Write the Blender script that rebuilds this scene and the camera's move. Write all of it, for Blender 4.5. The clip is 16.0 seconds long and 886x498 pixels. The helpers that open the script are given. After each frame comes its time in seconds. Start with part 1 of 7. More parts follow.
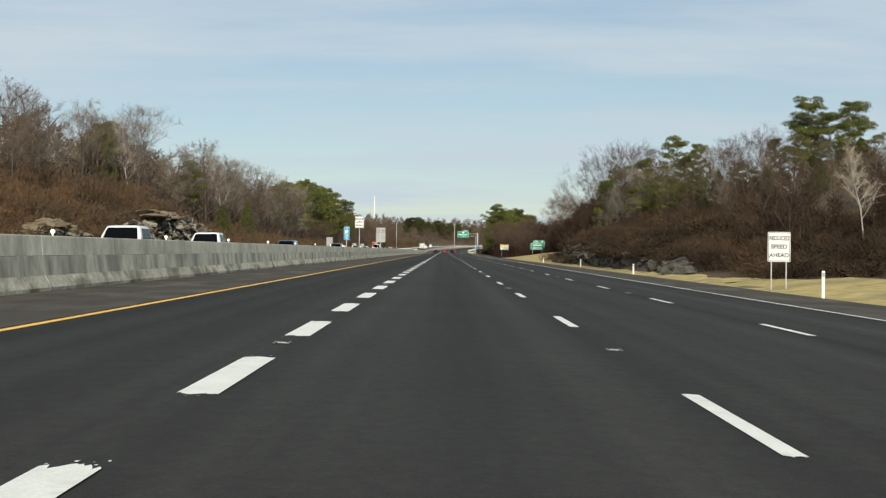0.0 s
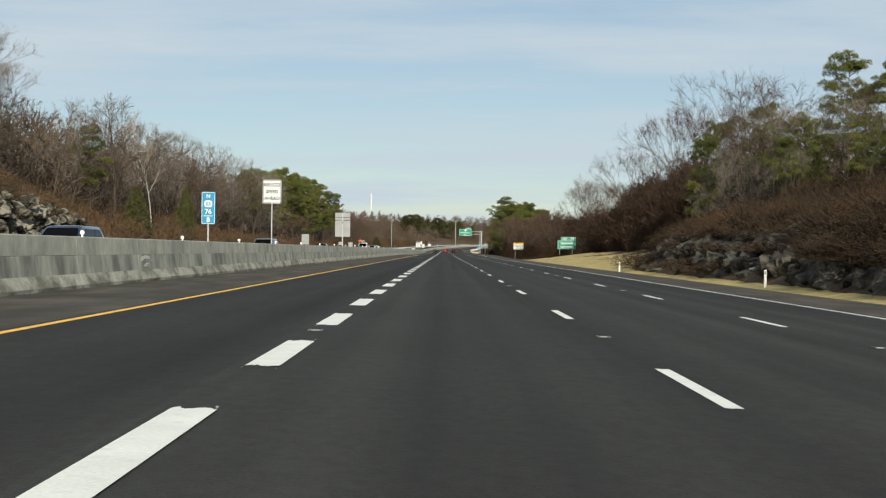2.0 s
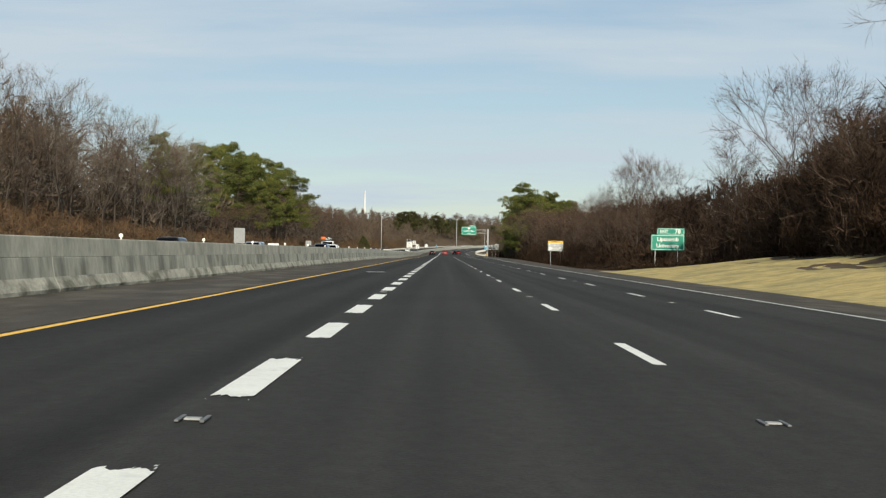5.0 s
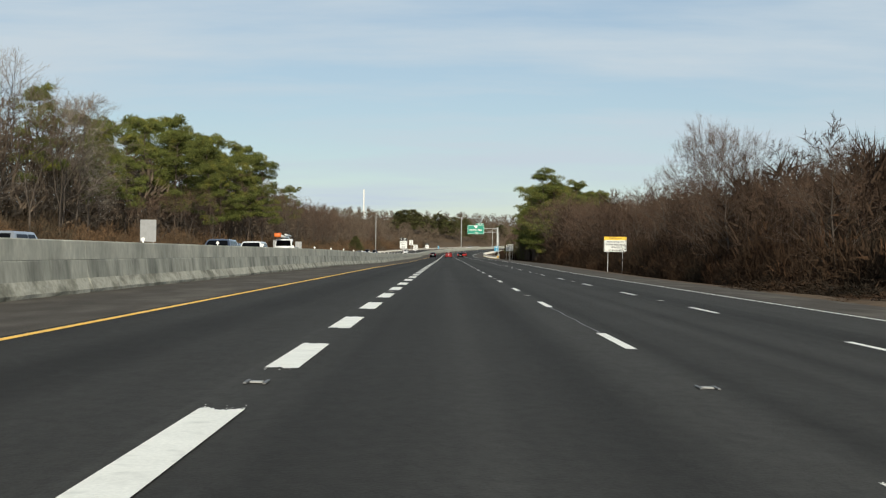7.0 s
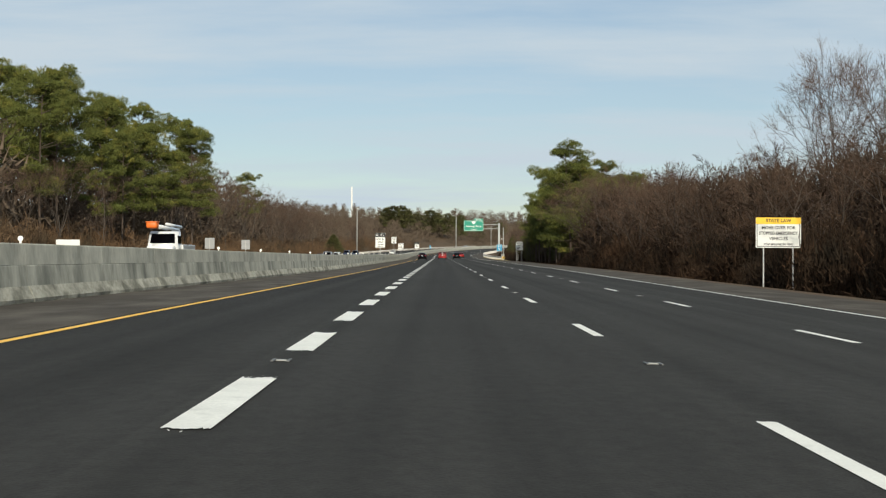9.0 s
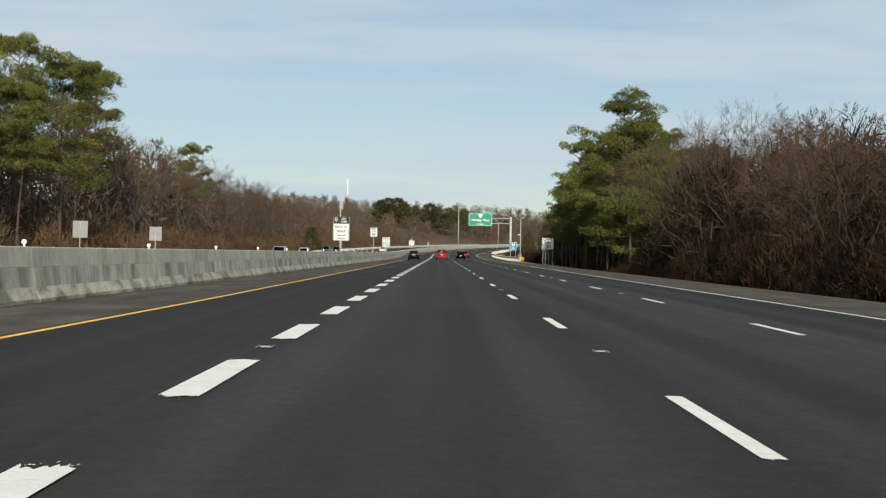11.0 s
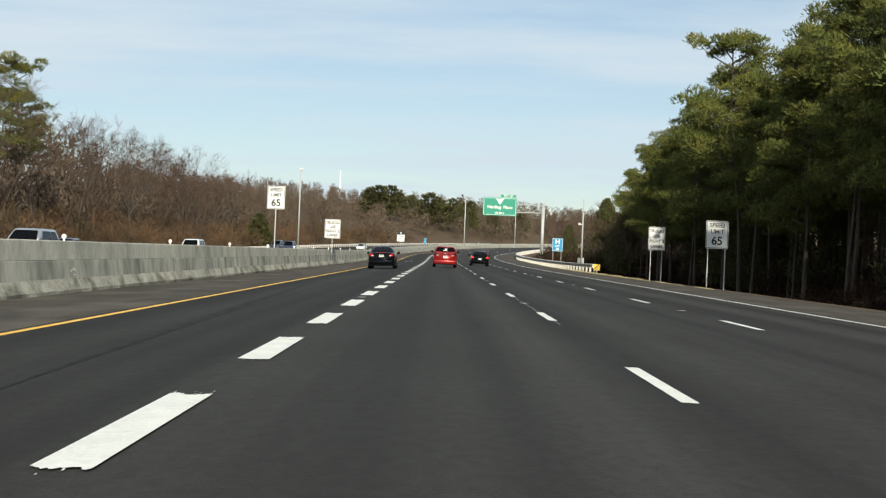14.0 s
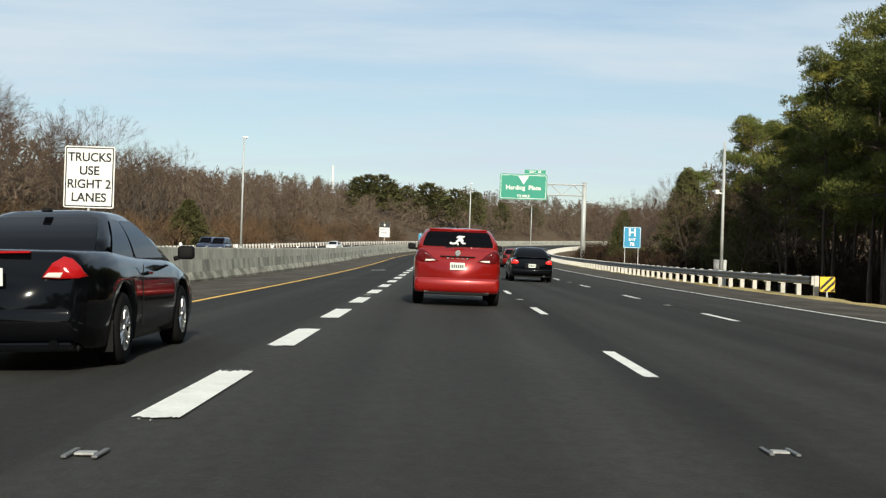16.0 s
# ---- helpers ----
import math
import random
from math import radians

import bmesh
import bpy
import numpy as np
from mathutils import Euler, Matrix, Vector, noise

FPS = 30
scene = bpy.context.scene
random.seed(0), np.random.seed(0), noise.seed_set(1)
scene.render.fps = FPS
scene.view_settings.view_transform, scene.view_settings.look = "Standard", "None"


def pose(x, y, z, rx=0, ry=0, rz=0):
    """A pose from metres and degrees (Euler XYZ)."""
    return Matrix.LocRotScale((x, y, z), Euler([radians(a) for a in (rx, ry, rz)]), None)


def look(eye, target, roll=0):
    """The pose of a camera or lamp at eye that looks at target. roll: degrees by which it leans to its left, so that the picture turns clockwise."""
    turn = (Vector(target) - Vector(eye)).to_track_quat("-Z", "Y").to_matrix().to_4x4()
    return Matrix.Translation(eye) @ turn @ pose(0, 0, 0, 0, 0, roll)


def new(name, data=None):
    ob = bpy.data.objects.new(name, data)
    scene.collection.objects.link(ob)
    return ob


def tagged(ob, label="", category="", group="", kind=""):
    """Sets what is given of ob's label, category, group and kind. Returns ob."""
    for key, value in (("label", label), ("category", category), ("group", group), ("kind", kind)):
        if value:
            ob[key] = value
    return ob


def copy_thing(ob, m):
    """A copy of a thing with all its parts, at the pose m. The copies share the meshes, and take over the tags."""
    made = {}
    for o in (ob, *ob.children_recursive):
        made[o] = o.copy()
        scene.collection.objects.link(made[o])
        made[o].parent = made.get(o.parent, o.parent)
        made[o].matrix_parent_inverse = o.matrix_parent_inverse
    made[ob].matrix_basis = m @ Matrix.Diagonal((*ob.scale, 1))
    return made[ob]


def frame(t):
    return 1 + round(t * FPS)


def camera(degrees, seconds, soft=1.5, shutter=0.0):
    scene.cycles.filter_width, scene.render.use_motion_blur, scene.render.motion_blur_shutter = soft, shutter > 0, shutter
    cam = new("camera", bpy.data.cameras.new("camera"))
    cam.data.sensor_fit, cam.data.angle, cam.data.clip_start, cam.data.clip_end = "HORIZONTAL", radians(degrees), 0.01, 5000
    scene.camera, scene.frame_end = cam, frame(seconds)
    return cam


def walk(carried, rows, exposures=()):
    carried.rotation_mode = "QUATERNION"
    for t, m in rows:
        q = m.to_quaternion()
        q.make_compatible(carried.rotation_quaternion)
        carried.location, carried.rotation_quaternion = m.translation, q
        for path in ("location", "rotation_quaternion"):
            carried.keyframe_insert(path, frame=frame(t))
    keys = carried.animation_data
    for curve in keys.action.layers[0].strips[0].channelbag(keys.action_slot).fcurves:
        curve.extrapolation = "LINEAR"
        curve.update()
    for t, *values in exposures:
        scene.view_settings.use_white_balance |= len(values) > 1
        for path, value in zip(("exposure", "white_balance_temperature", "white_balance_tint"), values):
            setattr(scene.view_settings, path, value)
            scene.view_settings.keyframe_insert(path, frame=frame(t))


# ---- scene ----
# ---------------------------------------------------------------- camera
EYE_Z = 1.066
ROWS = [
    (0, 0.109, 0.00, 0.045, 0.068, 0.79), (0.5, 0.091, 17.86, 0.057, 0.155, 0.47), (1, 0.037, 35.57, 0.054, 0.066, 0.83),
    (1.5, 0.001, 53.24, 0.100, 0.117, 0.88), (2, -0.035, 70.98, 0.043, 0.053, 0.75), (2.5, -0.082, 88.63, -0.031, 0.085, 0.75),
    (3, -0.064, 106.28, 0.040, 0.142, 0.86), (3.5, -0.114, 123.94, 0.054, 0.129, 0.91), (4, -0.165, 141.55, -0.039, 0.126, 0.90),
    (6.5, -0.110, 229.97, 0.141, 0.153, 0.70), (7, -0.155, 247.65, 0.154, 0.210, 0.67), (7.5, -0.201, 265.38, 0.106, 0.243, 0.54),
    (8, -0.243, 283.05, -0.033, 0.192, 0.38), (8.5, -0.194, 300.77, -0.102, 0.264, 0.25), (9, -0.117, 318.54, -0.146, 0.235, 0.21),
    (9.5, -0.022, 336.41, -0.182, 0.144, 0.48), (12, 0.283, 425.85, -0.007, 0.201, 1.70), (12.5, 0.236, 443.60, 0.027, 0.157, 1.93),
    (13, 0.195, 461.47, 0.056, 0.148, 2.09), (13.5, 0.147, 479.23, 0.081, 0.164, 2.20), (14, 0.107, 497.00, -0.090, 0.197, 2.34),
    (14.5, 0.063, 514.78, -0.100, 0.094, 2.17), (15, 0.067, 532.67, -0.117, 0.147, 1.95), (15.5, 0.071, 550.44, -0.105, 0.109, 1.99),
    (16, 0.113, 568.22, -0.074, 0.196, 1.80),
]


def drive_pose(x, y, yaw, pitch, roll):
    a, b = radians(yaw), radians(pitch)
    eye = (x, y, EYE_Z)
    ahead = (x - math.sin(a) * math.cos(b), y + math.cos(a) * math.cos(b), EYE_Z + math.sin(b))
    return look(eye, ahead, roll)


cam = camera(37.88, 16.0, soft=1.25)
walk(cam, [(t, drive_pose(x, y, yaw, pitch, roll)) for t, x, y, yaw, pitch, roll in ROWS], exposures=[(0, 0.0, 6500, 7), (12.8, 0.0, 6500, 7), (13.9, 0.22, 6500, 7), (16.0, 0.20, 6500, 7)])

# ---------------------------------------------------------------- world and sun
SUN_EL, SUN_AZ = radians(25.0), radians(8.0)   # azimuth: to the right of straight behind the drive
to_sun = Vector((math.sin(SUN_AZ) * math.cos(SUN_EL), -math.cos(SUN_AZ) * math.cos(SUN_EL), math.sin(SUN_EL)))
world = bpy.data.worlds.new("sky")
scene.world = world
world.use_nodes = True
wn, wl = world.node_tree.nodes, world.node_tree.links
wn.clear()
sky = wn.new("ShaderNodeTexSky")
sky.sky_type, sky.sun_disc = "NISHITA", False
sky.sun_elevation, sky.sun_rotation = SUN_EL, math.atan2(to_sun.x, to_sun.y)
sky.air_density, sky.dust_density, sky.ozone_density = 1.0, 0.3, 2.5
tc = wn.new("ShaderNodeTexCoord")
sep = wn.new("ShaderNodeSeparateXYZ")
wl.new(tc.outputs["Generated"], sep.inputs[0])
# thin high cloud: direction projected on a flat layer overhead
zc = wn.new("ShaderNodeMath"); zc.operation = "ADD"; zc.inputs[1].default_value = 0.12
wl.new(sep.outputs["Z"], zc.inputs[0])
zm = wn.new("ShaderNodeMath"); zm.operation = "MAXIMUM"; zm.inputs[1].default_value = 0.05
wl.new(zc.outputs[0], zm.inputs[0])
dx = wn.new("ShaderNodeMath"); dx.operation = "DIVIDE"
dy = wn.new("ShaderNodeMath"); dy.operation = "DIVIDE"
wl.new(sep.outputs["X"], dx.inputs[0]); wl.new(zm.outputs[0], dx.inputs[1])
wl.new(sep.outputs["Y"], dy.inputs[0]); wl.new(zm.outputs[0], dy.inputs[1])
comb = wn.new("ShaderNodeCombineXYZ")
wl.new(dx.outputs[0], comb.inputs[0]); wl.new(dy.outputs[0], comb.inputs[1])
cmap = wn.new("ShaderNodeMapping")
cmap.inputs["Scale"].default_value = (0.6, 1.4, 1.0)
cmap.inputs["Rotation"].default_value = (0, 0, radians(14))
wl.new(comb.outputs[0], cmap.inputs[0])
cn = wn.new("ShaderNodeTexNoise")
cn.inputs["Scale"].default_value, cn.inputs["Detail"].default_value, cn.inputs["Roughness"].default_value = 0.8, 7.0, 0.58
wl.new(cmap.outputs[0], cn.inputs["Vector"])
cr = wn.new("ShaderNodeMapRange")
cr.inputs["From Min"].default_value, cr.inputs["From Max"].default_value = 0.41, 0.62
cr.inputs["To Min"].default_value, cr.inputs["To Max"].default_value = 0.38, 1.0
wl.new(cn.outputs["Fac"], cr.inputs["Value"])
mixc = wn.new("ShaderNodeMix"); mixc.data_type = "RGBA"
wl.new(cr.outputs[0], mixc.inputs["Factor"])
wl.new(sky.outputs[0], mixc.inputs["A"])
mixc.inputs["B"].default_value = (6.55, 7.50, 8.40, 1)
bg = wn.new("ShaderNodeBackground")
bg.inputs["Strength"].default_value = 0.087
wl.new(mixc.outputs["Result"], bg.inputs["Color"])
wo = wn.new("ShaderNodeOutputWorld")
wl.new(bg.outputs[0], wo.inputs[0])

sun = new("sun", bpy.data.lights.new("sun", "SUN"))
sun.data.energy, sun.data.angle, sun.data.color = 4.6, radians(0.6), (1.0, 0.92, 0.78)
sun.matrix_world = look(to_sun * 100, (0, 0, 0))

# ---------------------------------------------------------------- materials


def material(name, color, rough=0.7, metal=0.0, vary=0.15, scale=6.0, fine=60.0, bump=0.0, spec=0.5, island=0.0, other=None,
             stretch=(1, 1, 1), coat=0.0, patch=None, patch_scale=0.4, patch_range=(0.45, 0.65), bands=None, lane_edge=None):
    """A surface with two scales of variation. other: a second colour mixed per island; patch: a colour of large
    blotches.
    """
    m = bpy.data.materials.new(name)
    m.use_nodes = True
    n, l = m.node_tree.nodes, m.node_tree.links
    b = n["Principled BSDF"]
    b.inputs["Roughness"].default_value, b.inputs["Metallic"].default_value = rough, metal
    b.inputs["Specular IOR Level"].default_value = spec
    b.inputs["Coat Weight"].default_value = coat
    b.inputs["Coat Roughness"].default_value = 0.04
    mp = n.new("ShaderNodeMapping")
    mp.inputs["Scale"].default_value = stretch
    geo = n.new("ShaderNodeNewGeometry")
    l.new(geo.outputs["Position"], mp.inputs[0])
    n1, n2 = n.new("ShaderNodeTexNoise"), n.new("ShaderNodeTexNoise")
    for node, s in ((n1, scale), (n2, fine)):
        node.inputs["Scale"].default_value, node.inputs["Detail"].default_value = s, 4.0
        l.new(mp.outputs[0], node.inputs["Vector"])
    add = n.new("ShaderNodeMath"); add.operation = "ADD"
    l.new(n1.outputs["Fac"], add.inputs[0]); l.new(n2.outputs["Fac"], add.inputs[1])
    rng = n.new("ShaderNodeMapRange")
    rng.inputs["From Min"].default_value, rng.inputs["From Max"].default_value = 0.6, 1.4
    rng.inputs["To Min"].default_value, rng.inputs["To Max"].default_value = 1 - vary, 1 + vary
    l.new(add.outputs[0], rng.inputs["Value"])
    src = None
    if other:
        mx = n.new("ShaderNodeMix"); mx.data_type = "RGBA"
        mx.inputs["A"].default_value, mx.inputs["B"].default_value = (*color, 1), (*other, 1)
        l.new(geo.outputs["Random Per Island"], mx.inputs["Factor"])
        src = mx.outputs["Result"]
    if patch:
        pn = n.new("ShaderNodeTexNoise")
        pn.inputs["Scale"].default_value, pn.inputs["Detail"].default_value = patch_scale, 5.0
        l.new(mp.outputs[0], pn.inputs["Vector"])
        pr = n.new("ShaderNodeMapRange")
        pr.inputs["From Min"].default_value, pr.inputs["From Max"].default_value = patch_range
        l.new(pn.outputs["Fac"], pr.inputs["Value"])
        mx2 = n.new("ShaderNodeMix"); mx2.data_type = "RGBA"
        l.new(pr.outputs[0], mx2.inputs["Factor"])
        if src:
            l.new(src, mx2.inputs["A"])
        else:
            mx2.inputs["A"].default_value = (*color, 1)
        mx2.inputs["B"].default_value = (*patch, 1)
        src = mx2.outputs["Result"]
    mul = n.new("ShaderNodeMix"); mul.data_type, mul.blend_type = "RGBA", "MULTIPLY"
    mul.inputs["Factor"].default_value = 1.0
    if src:
        l.new(src, mul.inputs["A"])
    else:
        mul.inputs["A"].default_value = (*color, 1)
    l.new(rng.outputs[0], mul.inputs["B"])
    out = mul.outputs["Result"]
    if bands:
        # long streaks of wear and oil along the lanes: how many to the metre, strength
        per_metre, strength = bands
        lm = n.new("ShaderNodeMapping")
        lm.inputs["Scale"].default_value = (per_metre, 0.006, 0.0)
        l.new(geo.outputs["Position"], lm.inputs[0])
        ln = n.new("ShaderNodeTexNoise")
        ln.inputs["Scale"].default_value, ln.inputs["Detail"].default_value, ln.inputs["Roughness"].default_value = 1.0, 3.0, 0.45
        l.new(lm.outputs[0], ln.inputs["Vector"])
        m3 = n.new("ShaderNodeMapRange")
        m3.inputs["From Min"].default_value, m3.inputs["From Max"].default_value = 0.3, 0.7
        m3.inputs["To Min"].default_value, m3.inputs["To Max"].default_value = 1 - strength / 2, 1 + strength / 2
        l.new(ln.outputs["Fac"], m3.inputs["Value"])
        mb = n.new("ShaderNodeMix"); mb.data_type, mb.blend_type = "RGBA", "MULTIPLY"
        mb.inputs["Factor"].default_value = 1.0
        l.new(out, mb.inputs["A"]); l.new(m3.outputs[0], mb.inputs["B"])
        out = mb.outputs["Result"]
    if lane_edge:
        # darker paving to one side of a seam: where it lies, how dark
        sp = n.new("ShaderNodeSeparateXYZ")
        l.new(geo.outputs["Position"], sp.inputs[0])
        le = n.new("ShaderNodeMapRange")
        le.inputs["From Min"].default_value, le.inputs["From Max"].default_value = lane_edge[0] - 0.02, lane_edge[0] + 0.02
        le.inputs["To Min"].default_value, le.inputs["To Max"].default_value = lane_edge[1], 1.0
        l.new(sp.outputs["X"], le.inputs["Value"])
        ml = n.new("ShaderNodeMix"); ml.data_type, ml.blend_type = "RGBA", "MULTIPLY"
        ml.inputs["Factor"].default_value = 1.0
        l.new(out, ml.inputs["A"]); l.new(le.outputs[0], ml.inputs["B"])
        out = ml.outputs["Result"]
    if island:
        oi = n.new("ShaderNodeObjectInfo")
        r2 = n.new("ShaderNodeMapRange")
        r2.inputs["To Min"].default_value, r2.inputs["To Max"].default_value = 1 - island, 1 + island
        l.new(oi.outputs["Random"], r2.inputs["Value"])
        m2 = n.new("ShaderNodeMix"); m2.data_type, m2.blend_type = "RGBA", "MULTIPLY"
        m2.inputs["Factor"].default_value = 1.0
        l.new(out, m2.inputs["A"]); l.new(r2.outputs[0], m2.inputs["B"])
        out = m2.outputs["Result"]
    l.new(out, b.inputs["Base Color"])
    if bump:
        bp = n.new("ShaderNodeBump")
        bp.inputs["Strength"].default_value, bp.inputs["Distance"].default_value = bump, 0.02
        l.new(n2.outputs["Fac"], bp.inputs["Height"])
        l.new(bp.outputs[0], b.inputs["Normal"])
    return m


M = {}
M["asphalt"] = material("asphalt", (0.0383, 0.03729, 0.03396), 0.88, vary=0.27, scale=9.0, fine=55, bump=0.5, spec=0.10, stretch=(1, 0.6, 1),
                        patch=(0.0466, 0.04558, 0.04188), patch_scale=0.35, patch_range=(0.35, 0.8), bands=(1.15, 0.62), lane_edge=(-1.86, 0.84))
M["shoulder"] = material("shoulder asphalt", (0.07714, 0.06783, 0.05719), 0.9, vary=0.35, scale=1.2, fine=40, bump=0.35, spec=0.06, stretch=(1, 0.4, 1),
                         patch=(0.1064, 0.09443, 0.07847), patch_scale=0.6)
M["skid"] = material("tyre rubber mark", (0.0265, 0.026, 0.0238), 0.88, vary=0.4, scale=3, fine=38, spec=0.09, patch=(0.03458, 0.03378, 0.03086), patch_scale=2.2)
M["crack"] = material("crack sealant", (0.1463, 0.1463, 0.1463), 0.7, vary=0.3, scale=5, fine=30)
M["white_paint"] = material("white road paint", (0.8296, 0.8113, 0.732), 0.6, vary=0.14, scale=2.5, fine=40, bump=0.2,
                            patch=(0.5856, 0.5734, 0.5124), patch_scale=5.0, patch_range=(0.56, 0.8))
M["worn_paint"] = material("worn white paint", (0.7076, 0.6954, 0.6466), 0.7, vary=0.3, scale=3, fine=30, patch=(0.366, 0.366, 0.3416), patch_scale=7.0, patch_range=(0.5, 0.7))
M["yellow_paint"] = material("yellow road paint", (0.9, 0.5124, 0.061), 0.6, vary=0.15, scale=2, fine=30, bump=0.2)
M["concrete"] = material("weathered concrete", (0.53, 0.515, 0.43), 0.9, vary=0.26, scale=2.4, fine=13, bump=0.4, spec=0.1, stretch=(1, 0.55, 0.30),
                         patch=(0.35, 0.345, 0.29), patch_scale=1.5, patch_range=(0.45, 0.70), island=0.05)
M["concrete_stem"] = material("stained concrete stem", (0.48, 0.47, 0.395), 0.9, vary=0.27, scale=3.0, fine=14, bump=0.4, spec=0.1, stretch=(1, 0.6, 0.2),
                         patch=(0.225, 0.228, 0.192), patch_scale=1.8, patch_range=(0.42, 0.66), island=0.05)
M["concrete_foot"] = material("worn concrete foot", (0.42, 0.405, 0.335), 0.9, vary=0.34, scale=2.4, fine=14, bump=0.6, spec=0.1, island=0.08, stretch=(1, 0.5, 0.8),
                              patch=(0.20, 0.195, 0.155), patch_scale=1.8, patch_range=(0.46, 0.62))
M["joint"] = material("dark joint filler", (0.075, 0.072, 0.06), 0.95, vary=0.3, scale=3, fine=20, spec=0.05)
# darker patches vary the grass and put tree shade into its colour
M["straw"] = material("dry winter grass", (0.4715, 0.3622, 0.1552), 0.95, vary=0.40, scale=1.5, fine=18, bump=0.5, spec=0.1,
                      patch=(0.3105, 0.2645, 0.1265), patch_scale=0.35)
M["litter"] = material("leaf litter", (0.11, 0.076, 0.048), 0.95, vary=0.4, scale=1.2, fine=14, bump=0.6, spec=0.1, patch=(0.10, 0.075, 0.05), patch_scale=0.2)
M["bark"] = material("grey bark", (0.07995, 0.06396, 0.05117), 0.9, vary=0.3, scale=4, fine=30, spec=0.2, island=0.3)
M["pale_bark"] = material("pale sycamore bark", (0.451, 0.4182, 0.369), 0.85, vary=0.25, scale=3, fine=20, spec=0.2)
M["twigs"] = material("bare twigs", (0.1288, 0.08716, 0.06179), 0.95, vary=0.25, scale=0.3, fine=3, spec=0.03, other=(0.0678, 0.04298, 0.0306), island=0.3)
# lighter copy of the bare twigs, brightening hillside trees by colour
M["grey_twigs"] = material("grey twigs", (0.27, 0.235, 0.195), 0.95, vary=0.25, scale=0.3, fine=3, spec=0.03, other=(0.150, 0.122, 0.098), island=0.25)
M["pale_twigs"] = material("pale twigs with seed balls", (0.3936, 0.3444, 0.2788), 0.9, vary=0.2, scale=0.5, fine=3, spec=0.15, other=(0.2952, 0.2214, 0.164))
# darker woodland-edge brush: shade and its black gaps are put into the colour
M["brush"] = material("dark brush with gap shade in colour", (0.07184, 0.04093, 0.02394), 0.95, vary=0.35, scale=0.6, fine=3, spec=0.02, other=(0.04257, 0.02686, 0.01781),
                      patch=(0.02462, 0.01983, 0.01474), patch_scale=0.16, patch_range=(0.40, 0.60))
# lighter copy of the brush: sunlight on the left slope is in the colour
M["russet"] = material("brown brush in a sunlit tone", (0.1479, 0.0902, 0.05051), 0.95, vary=0.35, scale=0.6, fine=3, spec=0.02, other=(0.09742, 0.0635, 0.03897),
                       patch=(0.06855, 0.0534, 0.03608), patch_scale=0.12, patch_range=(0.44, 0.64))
M["woods"] = material("far winter woods", (0.1551, 0.1155, 0.08298), 0.95, vary=0.35, scale=0.12, fine=1, spec=0.02, other=(0.09381, 0.07432, 0.05556))
# twigs darkened by colour to stand for the shade inside the woods
M["thicket"] = material("thicket twigs with shade in colour", (0.07388, 0.04912, 0.03397), 0.95, vary=0.35, scale=0.25, fine=2, spec=0.02, other=(0.0387, 0.02701, 0.02015))
M["needles"] = material("pine needles", (0.1177, 0.1274, 0.03214), 0.75, vary=0.4, scale=0.9, fine=5, spec=0.12, other=(0.07462, 0.09069, 0.02411), island=0.12,
                        patch=(0.2181, 0.1923, 0.04018), patch_scale=0.5, patch_range=(0.53, 0.72))
M["pine_bark"] = material("pine bark", (0.085, 0.064, 0.050), 0.9, vary=0.3, scale=4, fine=20, spec=0.2)
M["cedar"] = material("cedar foliage", (0.0861, 0.09676, 0.0328), 0.85, vary=0.3, scale=0.5, fine=4, spec=0.15, other=(0.0697, 0.05904, 0.02624), island=0.2)
# shade on the right-hand rocks and in their crevices is put into the colour
M["rock"] = material("limestone with shade in its colour", (0.135, 0.124, 0.102), 0.95, vary=0.45, scale=0.9, fine=6, bump=1.0, spec=0.05, patch=(0.035, 0.031, 0.026), patch_scale=0.9, patch_range=(0.40, 0.60), stretch=(1, 1, 2.2))
# sunlit face and shaded gaps of the ledge are both put into this colour
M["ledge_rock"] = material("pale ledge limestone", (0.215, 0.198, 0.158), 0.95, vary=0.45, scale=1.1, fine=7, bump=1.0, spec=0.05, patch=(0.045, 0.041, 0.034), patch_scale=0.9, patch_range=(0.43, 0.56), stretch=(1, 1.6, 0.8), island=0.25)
M["cap_rock"] = material("tan bedded limestone", (0.19, 0.152, 0.10), 0.95, vary=0.35, scale=1.2, fine=7, bump=1.0, spec=0.05, patch=(0.12, 0.10, 0.075), patch_scale=0.7, patch_range=(0.48, 0.66), stretch=(0.7, 0.7, 3.0))
# lighter copy of the brush: bank sunlight and dark gaps put into the colour
M["bank_brush"] = material("bank brush in a sunlit tone", (0.100, 0.064, 0.0385), 0.95, vary=0.35, scale=0.6, fine=3, spec=0.02, other=(0.050, 0.0355, 0.025),
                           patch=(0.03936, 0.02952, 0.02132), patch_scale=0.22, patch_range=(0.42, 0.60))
M["sign_white"] = material("white sign sheeting", (0.74, 0.74, 0.70), 0.5, vary=0.05, scale=2, fine=15)
M["sign_black"] = material("black sign film", (0.012, 0.012, 0.012), 0.5, vary=0.1)
M["sign_green"] = material("green sign sheeting", (0.00425, 0.2465, 0.1573), 0.5, vary=0.08, scale=1.5, fine=10)
M["sign_blue"] = material("blue sign sheeting", (0.008, 0.25, 0.44), 0.5, vary=0.08, scale=1.5, fine=10)
M["sign_yellow"] = material("yellow sign sheeting", (0.85, 0.52, 0.02), 0.5, vary=0.05)
M["sign_orange"] = material("orange plastic", (0.75, 0.16, 0.02), 0.5, vary=0.1)
M["sign_back"] = material("bare aluminium sign back", (0.30, 0.305, 0.305), 0.55, metal=0.35, vary=0.15, scale=2, fine=12)
M["galv"] = material("galvanised steel", (0.40, 0.40, 0.39), 0.5, metal=0.5, vary=0.2, scale=2, fine=14)
